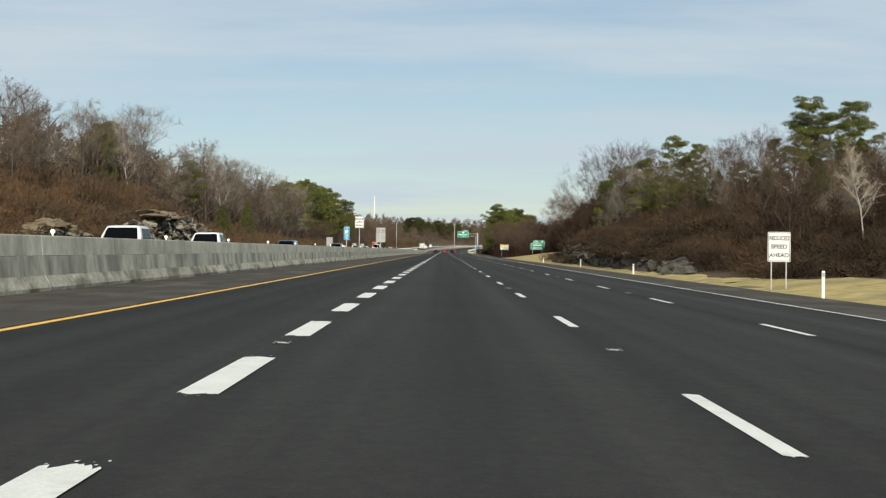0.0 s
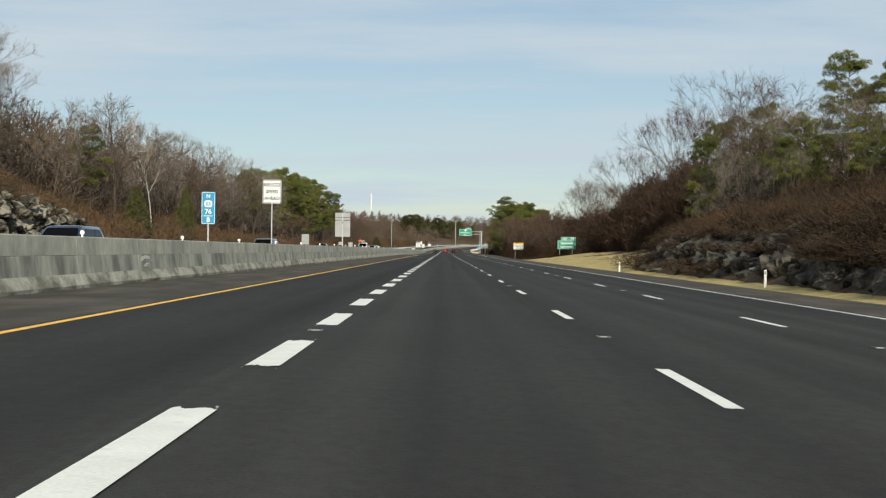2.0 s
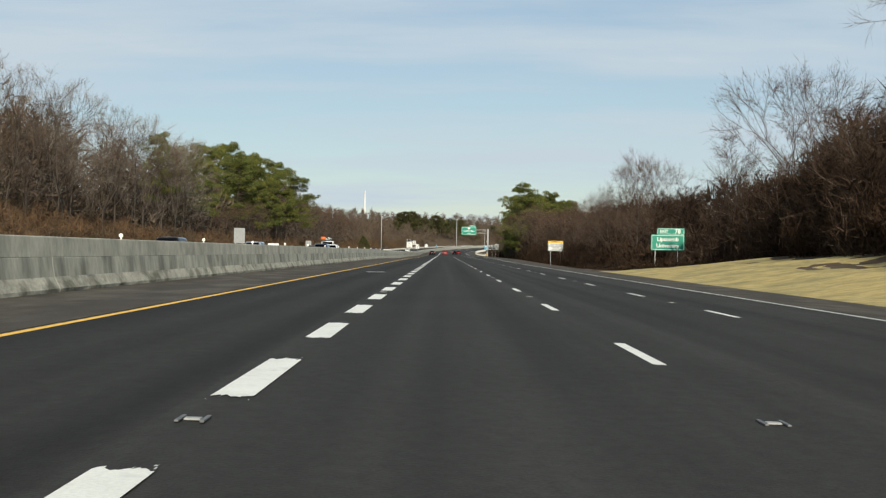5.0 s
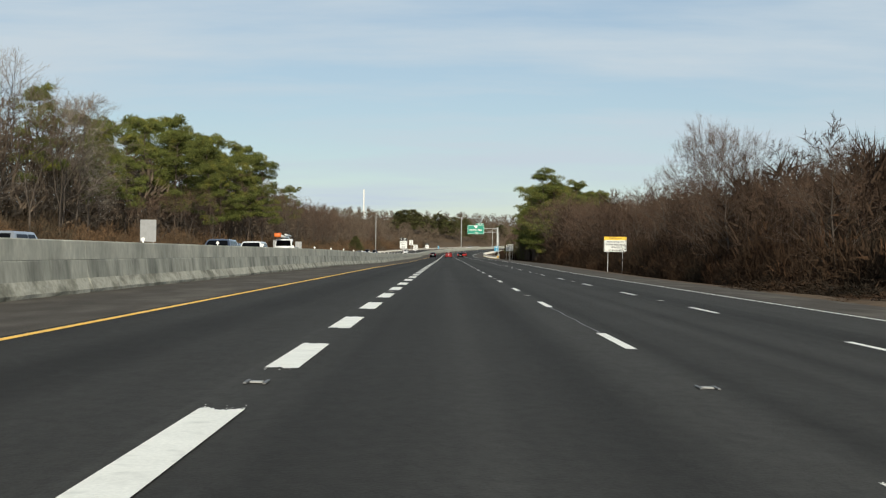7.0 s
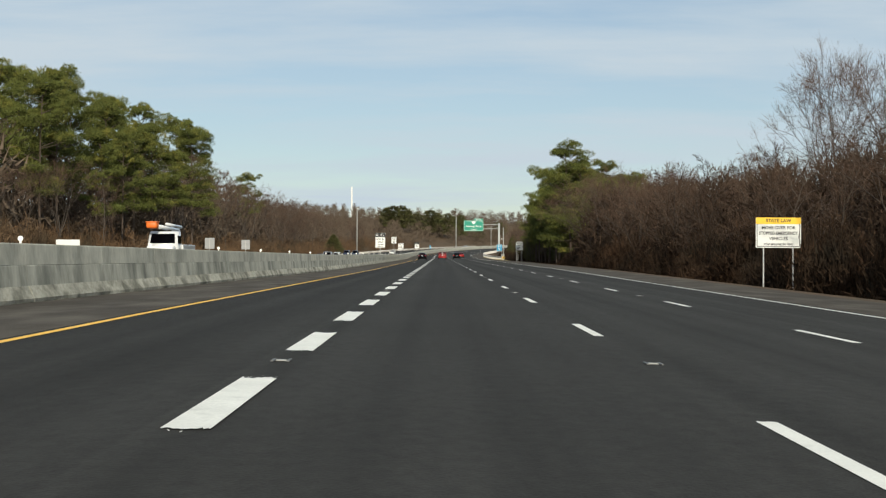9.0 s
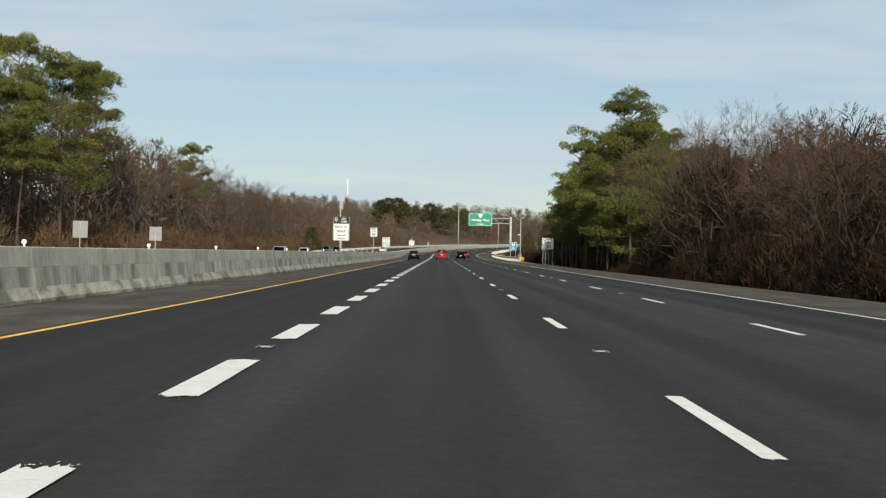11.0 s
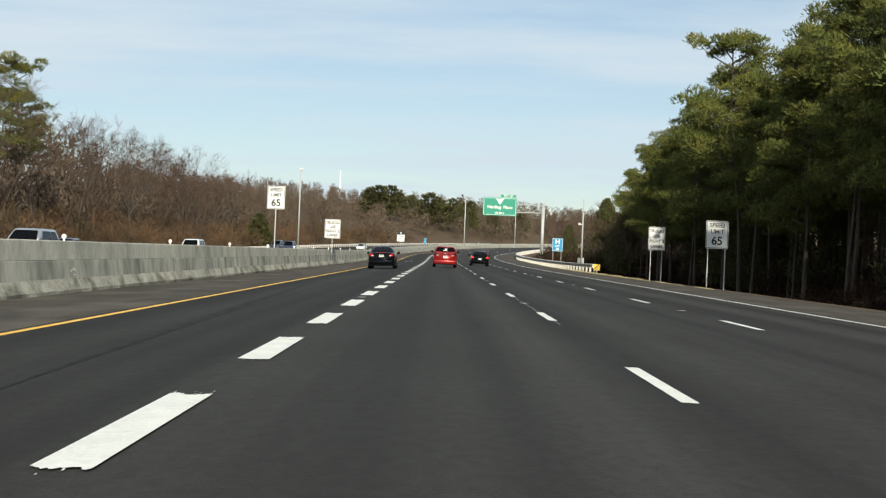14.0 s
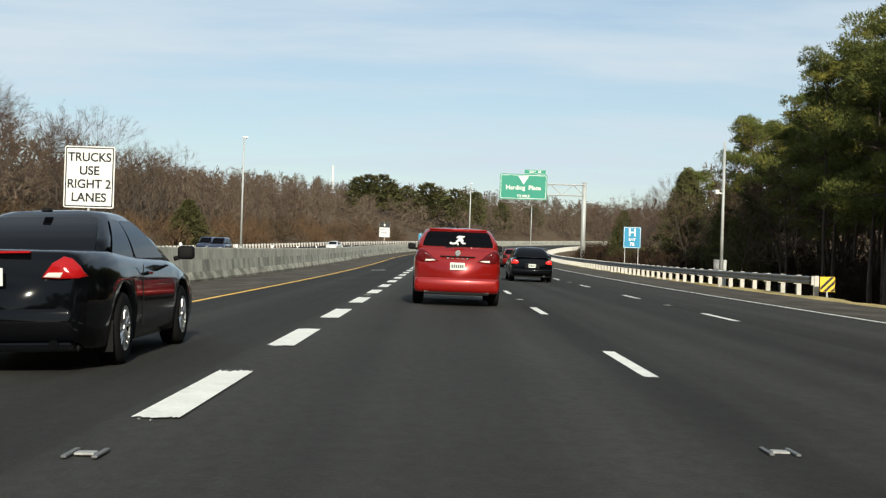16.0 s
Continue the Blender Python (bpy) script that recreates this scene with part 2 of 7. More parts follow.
M["pale_steel"] = material("pale galvanised steel", (0.46, 0.47, 0.45), 0.55, metal=0.2, vary=0.12, scale=2, fine=14)
# darker than other steel: weathering, and its shaded face put into the colour
M["rail_steel"] = material("weathered rail steel with face shade in colour", (0.20, 0.20, 0.19), 0.65, metal=0.4, vary=0.25, scale=2, fine=14)
M["post_wood"] = material("weathered guard-rail post", (0.55, 0.53, 0.48), 0.85, vary=0.2, scale=4, fine=30)
M["white_plastic"] = material("white plastic", (0.78, 0.77, 0.72), 0.5, vary=0.08)
# ---------------------------------------------------------------- helpers


def np_mesh(name, V, F, mat):
    me = bpy.data.meshes.new(name)
    V, F = np.asarray(V, np.float32), np.asarray(F, np.int32)
    k = F.shape[1]
    me.vertices.add(len(V)); me.vertices.foreach_set("co", V.ravel())
    me.loops.add(F.size); me.loops.foreach_set("vertex_index", F.ravel())
    me.polygons.add(len(F)); me.polygons.foreach_set("loop_start", np.arange(0, F.size, k, dtype=np.int32))
    me.update(calc_edges=True)
    me.validate()
    me.materials.append(mat)
    return me


def put(name, data, parent=None, label=""):
    ob = new(name, data)
    if parent:
        ob.parent = parent
    if label:
        ob["label"] = label
    return ob


def part(name, bm, mat, parent, label="", smooth=False):
    me = bpy.data.meshes.new(name)
    bm.to_mesh(me); bm.free()
    me.materials.append(mat)
    if smooth:
        me.polygons.foreach_set("use_smooth", [True] * len(me.polygons))
    return put(name, me, parent, label)


def add_box(bm, x0, x1, y0, y1, z0, z1, bevel=0.0):
    r = bmesh.ops.create_cube(bm, size=1.0, matrix=Matrix.LocRotScale(((x0 + x1) / 2, (y0 + y1) / 2, (z0 + z1) / 2), None, (x1 - x0, y1 - y0, z1 - z0)))
    if bevel:
        edges = list({e for v in r["verts"] for e in v.link_edges})
        bmesh.ops.bevel(bm, geom=edges, offset=bevel, segments=2, affect="EDGES", profile=0.5)
    return bm


def box(x0, x1, y0, y1, z0, z1, bevel=0.0):
    return add_box(bmesh.new(), x0, x1, y0, y1, z0, z1, bevel)


def add_tube(bm, a, b, r0, r1, sides=8):
    a, b = Vector(a), Vector(b)
    d = b - a
    m = Matrix.Translation((a + b) / 2) @ d.to_track_quat("Z", "Y").to_matrix().to_4x4()
    bmesh.ops.create_cone(bm, cap_ends=True, segments=sides, radius1=r0, radius2=r1, depth=d.length, matrix=m)
    return bm


def tube(a, b, r0, r1=None, sides=8):
    return add_tube(bmesh.new(), a, b, r0, r0 if r1 is None else r1, sides)


def smoothstep(v, a, b):
    t = np.clip((np.asarray(v, float) - a) / (b - a), 0, 1)
    return t * t * (3 - 2 * t)


# ---------------------------------------------------------------- shape of the road
CURVE_Y, CURVE_K, RISE_Y, RISE_K = 700.0, 1.5e-3, 605.0, 1.0e-4


def cx(y):
    """How far the road has bent to the right at y."""
    a = np.clip(np.asarray(y, float) - CURVE_Y, 0, None)
    b = np.minimum(a, 420.0)
    return CURVE_K * (b * b / 2 + b * (a - b))


def heading(y):
    return math.atan(CURVE_K * min(max(y - CURVE_Y, 0), 420.0))


def zv(y):
    a = np.clip(np.asarray(y, float) - RISE_Y, 0, None)
    b = np.minimum(a, 200.0)
    return RISE_K * (b * b / 2 + b * np.minimum(a - b, 250.0))


KNOTS = (-33.0, -9.4, -8.5, -5.1, -1.61, 13.0)
EARLY = (-0.25, 0.06, 0.06, 0.05, 0.043, -0.351)
LATE = (-0.45, -0.22, -0.22, -0.12, 0.011, -0.091)


def zroad(off, y):
    w = np.clip((np.asarray(y, float) - 340) / 80, 0, 1)
    return np.interp(off, KNOTS, EARLY) * (1 - w) + np.interp(off, KNOTS, LATE) * w + zv(y)


def on_road(off, y, lift=0.0):
    return Vector((off + float(cx(y)), y, float(zroad(off, y)) + lift))


def lay(off, y, lift=0.0, length=3.0):
    """A pose on the road's surface, turned and tilted with it."""
    a, b = on_road(off, y - length / 2, lift), on_road(off, y + length / 2, lift)
    ahead = (b - a).normalized()
    side = (on_road(off + 0.3, y) - on_road(off - 0.3, y)).normalized()
    side = (side - ahead * side.dot(ahead)).normalized()
    up = side.cross(ahead)
    m = Matrix((side, ahead, up)).transposed().to_4x4()
    m.translation = (a + b) / 2
    return m


def rough(x, y, s):
    return np.sin(x * s * 1.3 + 1.7 * np.sin(y * s * 0.7)) * np.cos(y * s + 1.1 * np.sin(x * s * 0.9 + 2))


def ground_z(off, y):
    off, y = np.asarray(off, float), np.asarray(y, float)
    base = zroad(np.clip(off, -33, 12.9), y) - 0.07
    # right-hand side: a cut with a hill, then a grass slope, then lower wooded ground
    u = np.clip(off - 12.9, 0, None)
    hill = 0.02 * np.minimum(u, 6) + (smoothstep(u, 1.0, 4.6) * 2.0 + smoothstep(u, 4.6, 9) * 0.6) * smoothstep(y, 74, 118) * (1 - smoothstep(y, 160, 182)) + smoothstep(u, 5, 30) * 5.5 * (1 - smoothstep(y, 150, 330)) + 0.055 * np.clip(u - 1, 0, 12) * smoothstep(y, 175, 200)
    hill = hill + 0.09 * np.minimum(u, 5) + smoothstep(u, 25, 120) * 4
    low = -smoothstep(u, 1.0, 6.0) * 1.3 + smoothstep(u, 30, 150) * 3
    w = smoothstep(y, 264, 330)
    right = hill * (1 - w) + low * w
    # left-hand side, beyond the other carriageway
    v = np.clip(-33 - off, 0, None)
    top = 8.0 - 3.5 * smoothstep(y, 170, 300) - 2.0 * smoothstep(y, 300, 420)
    ledge = 3.6 * smoothstep(y, 152, 168) * (1 - smoothstep(y, 194, 210)) + 1.4 * smoothstep(y, 100, 116) * (1 - smoothstep(y, 150, 166))
    left = smoothstep(v, 2.2, 6) * (1 - 0.7 * smoothstep(v, 6, 22)) * ledge + smoothstep(v, 1, 20) * top + smoothstep(v, 20, 150) * 6 + smoothstep(y, 860, 1150) * smoothstep(v, 4, 60) * 9
    z = base + np.where(off > 0, right, left)
    return z + 0.25 * rough(off, y, 0.21) * smoothstep(np.maximum(u, v), 2, 10) + 2.5 * rough(off, y, 0.012) * smoothstep(np.maximum(u, v), 60, 200)


def on_ground(x, y):
    return Vector((x, y, float(ground_z(x - cx(y), y))))


def sheet(name, offs, ys, zfun, mat, label="", parent=None, kind="structure"):
    O, Y = np.meshgrid(np.asarray(offs, float), np.asarray(ys, float))
    V = np.stack([O + cx(Y), Y, zfun(O, Y)], -1).reshape(-1, 3)
    r, c = O.shape
    i = np.arange(r * c).reshape(r, c)
    F = np.stack([i[:-1, :-1], i[:-1, 1:], i[1:, 1:], i[1:, :-1]], -1).reshape(-1, 4)
    me = np_mesh(name, V, F, mat)
    me.polygons.foreach_set("use_smooth", [True] * len(me.polygons))
    ob = put(name, me, parent)
    if kind:
        tagged(ob, label, name.split("_")[0], kind=kind)
    return ob


YS = np.r_[np.arange(-200, 340, 10.0), np.arange(340, 430, 5.0), np.arange(430, 1300, 8.0), np.arange(1300, 1600, 50.0)]
offs = np.r_[-4000, -2500, -1500, -900, -500, -300, -200, -150, -120, -100, -90, np.arange(-80, -33, 3.0), -33, -31, -20, -9.4, -5, 0, 6, 12.6, 12.9,
             np.arange(14, 50, 2.0), 55, 60, 70, 85, 100, 130, 170, 230, 320, 500, 900, 1500, 2500, 4000]
ground_ys = np.r_[-3000, -1500, -800, -400, YS, 1700, 1900, 2200, 2700, 3400, 4500]
ground = sheet("ground", offs, ground_ys, ground_z, M["litter"], "wooded verge of brown leaf litter beside the motorway")

road = sheet("road", np.r_[np.arange(-5.3, 9.4, 0.7), 9.4], YS, zroad, M["asphalt"], "dark grey asphalt carriageway with four lanes")
tagged(sheet("shoulder_inner", (-8.52, -7, -5.3), YS, zroad, M["shoulder"], "brownish asphalt shoulder beside the median barrier"), category="shoulder")
tagged(sheet("shoulder_outer", (9.4, 11, 12.7), YS, zroad, M["shoulder"], "brownish asphalt shoulder beside the verge"), category="shoulder")
tagged(sheet("carriageway_opposite", (-32.5, -29, -22, -15, -9.3), YS, zroad, M["asphalt"], "grey asphalt carriageway for oncoming traffic"), category="road")

# straw-coloured grass along the verge, uneven at its outer edge
def straw_sheet(name, y0, y1, width, label):
    ys = np.arange(y0, y1 + 0.1, 1.5)
    k = np.linspace(0, 1, 9)
    K, Y = np.meshgrid(k, ys)
    Wd = np.interp(Y, *zip(*width)) * (1 + 0.18 * np.sin(Y * 0.9) * np.cos(Y * 0.37 + 1))
    O = 12.62 + K * Wd
    Z = ground_z(O, Y) + 0.05 + 0.05 * rough(O, Y, 2.1) * (K > 0) - 0.08 * (K >= 1)
    V = np.stack([O + cx(Y), Y, Z], -1).reshape(-1, 3)
    r, c = O.shape
    i = np.arange(r * c).reshape(r, c)
    F = np.stack([i[:-1, :-1], i[:-1, 1:], i[1:, 1:], i[1:, :-1]], -1).reshape(-1, 4)
    return tagged(put(name, np_mesh(name, V, F, M["straw"])), label, "grass", kind="structure")


straw_sheet("verge_grass", -150, 62, ((-150, 10), (30, 10), (48, 8), (62, 3)), "dry straw-coloured grass beside the shoulder")
straw_sheet("verge_grass_strip", 62, 170, ((62, 3), (90, 1.8), (165, 1.6), (170, 2)), "thin strip of dry grass below the rocks")
straw_sheet("verge_grass_slope", 170, 284, ((170, 2), (178, 5), (192, 12), (250, 12), (268, 9), (277, 5), (284, 0.5)), "pale dry grass slope rising to the woods")
straw_sheet("verge_grass_edge", 556, 700, ((556, 0.3), (580, 0.9), (610, 1.6), (640, 2.5), (700, 2.0)), "narrow edge of dry grass beside the shoulder")

# ---------------------------------------------------------------- lane markings


def dash_mesh(w, length, seed, ragged):
    """A painted dash with torn ends and a few loose flakes of paint beyond them."""
    rnd = random.Random(seed)
    n = 17
    xs = np.linspace(-w / 2, w / 2, n)
    slow = [rnd.uniform(0, 6.28) for _ in range(4)]
    def torn(i, q):
        return ragged * (0.5 * math.sin(i * 0.55 + slow[q]) + rnd.choice((0, 0, 0.5, -0.6, 1.0)) * rnd.random())
    near = [-length / 2 + torn(i, 0) for i in range(n)]
    far = [length / 2 - torn(i, 1) for i in range(n)]
    V = [(x, a, 0) for x, a in zip(xs, near)] + [(x, b, 0) for x, b in zip(xs, far)]
    F = [(i, i + 1, n + i + 1, n + i) for i in range(n - 1)]
    for k in range(14 if w > 0.2 else 2):
        x, yy = rnd.uniform(-w / 2, w / 2), rnd.choice((-1, 1, 1)) * (length / 2 + ragged * (0.3 + 2.6 * rnd.random() ** 2))
        a, c, b = rnd.uniform(0.002, 0.009), rnd.uniform(0.005, 0.035), len(V)
        V += [(x - a, yy - c, 0), (x + a, yy - c * 0.6, 0), (x + a * 0.8, yy + c, 0), (x - a * 0.6, yy + c * 0.7, 0)]
        F.append((b, b + 1, b + 2, b + 3))
    return np_mesh("lane_dash", V, F, M["white_paint"])


def lay_dashes(off, w, first, period, length, upto, ragged):
    kinds = [dash_mesh(w, length, s, ragged) for s in range(5)]
    k, y = 0, first
    while y < upto:
        ob = put("lane_dash", kinds[(k * 7 + k // 3) % 5], road)
        ob.matrix_basis = lay(off, y + length / 2, 0.006, length)
        k, y = k + 1, y + period


lay_dashes(-1.594, 0.294, 21.156 - 4 * 6.098, 6.098, 3.11, 850, 0.07)
lay_dashes(2.082, 0.142, 19.36 - 3 * 12.19, 12.19, 3.11, 850, 0.02)
lay_dashes(5.724, 0.142, 19.60 - 3 * 12.19, 12.19, 3.11, 850, 0.02)


def stripe(name, off, w, mat, label):
    ys = np.r_[np.arange(-200, 1300, 6.0)]
    return sheet(name, (off - w / 2, off + w / 2), ys, lambda o, y: zroad(o, y) + 0.006, mat, label, road, kind="")


stripe("yellow_line", -5.1, 0.14, M["yellow_paint"], "")
stripe("white_edge_line", 9.15, 0.13, M["white_paint"], "")
stripe("edge_line_opposite", -12.6, 0.13, M["yellow_paint"], "").parent = None
bpy.data.objects["edge_line_opposite"]["kind"] = "structure"
tagged(bpy.data.objects["edge_line_opposite"], "yellow edge line of the oncoming carriageway", "line")


def ribbon(name, pts, w, mat, parent, lift=0.004, taper=0):
    """A flat band along (off, y) points, narrowing over the last few at each end."""
    V, F = [], []
    full = w
    for i, (o, y) in enumerate(pts):
        w = full * min(1.0, (min(i, len(pts) - 1 - i) + 0.1) / taper) if taper else full
        a, b = pts[max(i - 1, 0)], pts[min(i + 1, len(pts) - 1)]
        d = Vector((b[0] - a[0], b[1] - a[1], 0)).normalized()
        s = Vector((d.y, -d.x, 0)) * w / 2
        for q in (-1, 1):
            V.append(on_road(o + s.x * q, y + s.y * q, lift))
        if i:
            F.append((2 * i - 2, 2 * i - 1, 2 * i + 1, 2 * i))
    return put(name, np_mesh(name, [tuple(v) for v in V], F, mat), parent)


def diamond(y, off=-3.38, length=3.6, width=0.95):
    pts = [(off, y - length / 2), (off + width / 2, y), (off, y + length / 2), (off - width / 2, y)]
    V, F = [], []
    for s in (1.0, 0.66):
        for o, yy in pts:
            p = on_road(off + (o - off) * s, y + (yy - y) * (s if s == 1 else 0.80), 0.006)
            V.append(tuple(p))
    F = [(i, (i + 1) % 4, 4 + (i + 1) % 4, 4 + i) for i in range(4)]
    put("diamond_marking", np_mesh("diamond_marking", V, F, M["worn_paint"]), road, "worn white diamond")


for y in (239.2, 641.0, 790.0):
    diamond(y)


def worn_diamond(y, off=-3.38, length=3.6, width=0.95, seed=4):
    """What traffic has left of a painted diamond: scattered flakes along its outline."""
    rnd = random.Random(seed)
    pts = [(0, -length / 2), (width / 2, 0), (0, length / 2), (-width / 2, 0)]
    V, F = [], []
    for i in range(4):
        a, b = pts[i], pts[(i + 1) % 4]
        for k in range(26):
            t = rnd.random()
            if math.sin(t * 9 + i * 2.1) < -0.1:
                continue
            o, yy = a[0] + (b[0] - a[0]) * t + rnd.uniform(-0.07, 0.07), a[1] + (b[1] - a[1]) * t + rnd.uniform(-0.2, 0.2)
            w, h, q = rnd.uniform(0.015, 0.06), rnd.uniform(0.03, 0.16), len(V)
            V += [tuple(on_road(off + o + dx_ * w, y + yy + dy_ * h, 0.006)) for dx_, dy_ in ((-1, -0.7), (0.8, -1), (1, 0.6), (-0.7, 1))]
            F.append((q, q + 1, q + 2, q + 3))
    put("diamond_marking", np_mesh("diamond_marking", V, F, M["worn_paint"]), road, "flaked remains of a white diamond")


worn_diamond(486.0)
# dark tyre marks and pale crack sealing
ribbon("tyre_mark", [(-1.62 - 2.15 * max(0, (y - 433.4) / 11.6) ** 1.15, y) for y in np.arange(433.5, 448.5, 0.5)], 0.22, M["skid"], road, taper=8)
ribbon("tyre_mark", [(-2.9 - 0.75 * ((y - 504) / 20) ** 0.8, y) for y in np.arange(504, 545, 1.5)], 0.22, M["skid"], road, taper=9)
ribbon("tyre_mark", [(-2.10 + 0.95 * (1 - u) ** 2 - 0.25 * u * u, 470.5 + 13 * u) for u in np.linspace(0, 1, 30)], 0.26, M["skid"], road, taper=7)
# an oil blotch along the seam, laid like the tyre marks
ribbon("tyre_mark", [(-1.80 + 0.03 * math.sin(y), y) for y in np.arange(469.5, 475, 0.4)], 0.26, M["skid"], road, taper=5)
for o, w, y0, y1 in ((-0.98, 0.10, 150, 163), (-0.72, 0.07, 151, 164), (0.62, 0.24, 142, 178)):
    ribbon("tyre_mark", [(o + 0.02 * math.sin(y), y) for y in np.arange(y0, y1, 1.0)], w, M["skid"], road, taper=7)
# scuffed paint and grit in the carpool lane
grit = random.Random(8)
for k in range(15):
    o, y = -3.3 + grit.uniform(-1.3, 1.0), 483 + grit.uniform(-2.5, 12)
    ribbon("paint_scuff", [(o + grit.uniform(-0.1, 0.1), y), (o + grit.uniform(-0.05, 0.05), y + grit.uniform(0.10, 0.22)), (o + grit.uniform(-0.06, 0.06), y + grit.uniform(0.3, 0.5))], grit.uniform(0.03, 0.10), M["crack"], road, 0.007)
ribbon("crack_seal", [(2.08 + 0.012 * math.sin(y * 2.1), y) for y in np.arange(518, 531, 0.4)], 0.025, M["crack"], road)
ribbon("crack_seal", [(2.08 + 0.012 * math.sin(y * 2.1), y) for y in np.arange(266, 276, 0.4)], 0.025, M["crack"], road)

# raised reflective pavement markers
M["marker"] = material("dirty marker housing", (0.34, 0.34, 0.32), 0.6, vary=0.35, scale=20, fine=80)
M["cast_iron"] = material("worn cast iron", (0.16, 0.16, 0.155), 0.6, metal=0.3, vary=0.3)
mk = bmesh.new()
add_box(mk, -0.05, 0.05, -0.04, 0.04, 0, 0.013, 0.004)
marker_me = bpy.data.meshes.new("pavement_marker"); mk.to_mesh(marker_me); mk.free(); marker_me.materials.append(M["marker"])
mc = bmesh.new()
add_box(mc, -0.014, 0.014, -0.13, 0.13, 0, 0.014, 0.004)
cast_me = bpy.data.meshes.new("marker_casting"); mc.to_mesh(cast_me); mc.free(); cast_me.materials.append(M["cast_iron"])
y = 13.9
while y < 760:
    for off, dy in ((-1.62, 0), (2.08, 0.95), (5.72, 0.95)):
        ob = put("pavement_marker", marker_me)
        ob.matrix_basis = lay(off, y + dy, 0.003, 0.3)
        tagged(ob, "raised reflective pavement marker between lane dashes", "road marker", "pavement markers")
        for s in (-1, 1):
            put("casting_rail", cast_me, ob).location.x = s * 0.075
    y += 24.38

# ---------------------------------------------------------------- median barrier
SEG = 6.096


def extrude_profile(name, ring, length, mat, steps=2, jitter=0.0, seed=0):
    rnd = random.Random(seed)
    n = len(ring)
    V, F = [], []
    for s in range(steps):
        yy = -length / 2 + length * s / (steps - 1)
        V += [(x + rnd.uniform(-jitter, jitter), yy, z) for x, z in ring]
    for s in range(steps - 1):
        F += [(s * n + i, s * n + (i + 1) % n, (s + 1) * n + (i + 1) % n, (s + 1) * n + i) for i in range(n)]
    me = bpy.data.meshes.new(name)
    me.from_pydata(V, [], F + [tuple(range(n)), tuple(range((steps - 1) * n, steps * n))][:2])
    me.materials.append(mat)
    return me


barrier = tagged(new("median_barrier"), "tall weathered grey concrete median barrier with stained joints", "barrier", kind="structure")
seg_meshes, stem_meshes, foot_meshes = [], [], []
for s in range(4):
    upper = [(0.212, 0.775), (0.180, 1.20), (0.165, 1.22), (-0.165, 1.22), (-0.180, 1.20), (-0.212, 0.775)]
    seg_meshes.append(extrude_profile("barrier_parapet", upper, SEG - 0.009, M["concrete"], 5, 0.0015, s))
    stem = [(0.27, 0.325), (0.216, 0.745), (0.200, 0.785), (-0.200, 0.785), (-0.216, 0.745), (-0.27, 0.325)]
    stem_meshes.append(extrude_profile("barrier_stem", stem, SEG - 0.010, M["concrete_stem"], 5, 0.002, s + 20))
    low = [(0.40, 0.0), (0.405, 0.08), (0.275, 0.335), (-0.275, 0.335), (-0.405, 0.08), (-0.40, 0.0)]
    foot_meshes.append(extrude_profile("barrier_foot", low, SEG - 0.010, M["concrete_foot"], 17, 0.010, s + 9))
# the recessed dark core, added so no light shows through the joints
core = [(0.36, 0.0), (0.37, 0.08), (0.245, 0.325), (0.19, 0.77), (0.155, 1.19), (-0.155, 1.19), (-0.19, 0.77), (-0.245, 0.325), (-0.37, 0.08), (-0.36, 0.0)]
core_ys = np.arange(-63.0, 1153, SEG)
put("barrier_core", np_mesh("barrier_core", [tuple(on_road(-8.93 + x, yy) * Vector((1, 1, 0)) + Vector((0, 0, float(zroad(-8.93, yy)) + z))) for yy in core_ys for x, z in core],
                            [(i * 10 + j, i * 10 + (j + 1) % 10, i * 10 + 10 + (j + 1) % 10, i * 10 + 10 + j) for i in range(len(core_ys) - 1) for j in range(10)], M["joint"]), barrier)
y, k = -60.0, 0
while y < 1150:
    for name, kind in (("barrier_parapet", seg_meshes), ("barrier_stem", stem_meshes), ("barrier_foot", foot_meshes)):
        ob = put(name, kind[(k * 5 + k // 4) % 4], barrier)
        m = lay(-8.93, y, 0.0, SEG)
        ahead = m.col[1].to_3d()
        side = ahead.cross(Vector((0, 0, 1))).normalized()
        up = side.cross(ahead)
        r = Matrix((side, ahead, up)).transposed().to_4x4()
        r.translation = m.translation
        ob.matrix_basis = r
    y, k = y + SEG, k + 1

# pale scrapes where vehicles have rubbed the barrier
M["scrape"] = material("fresh concrete scrape", (0.72, 0.70, 0.61), 0.9, vary=0.2, scale=6, fine=30, spec=0.1)


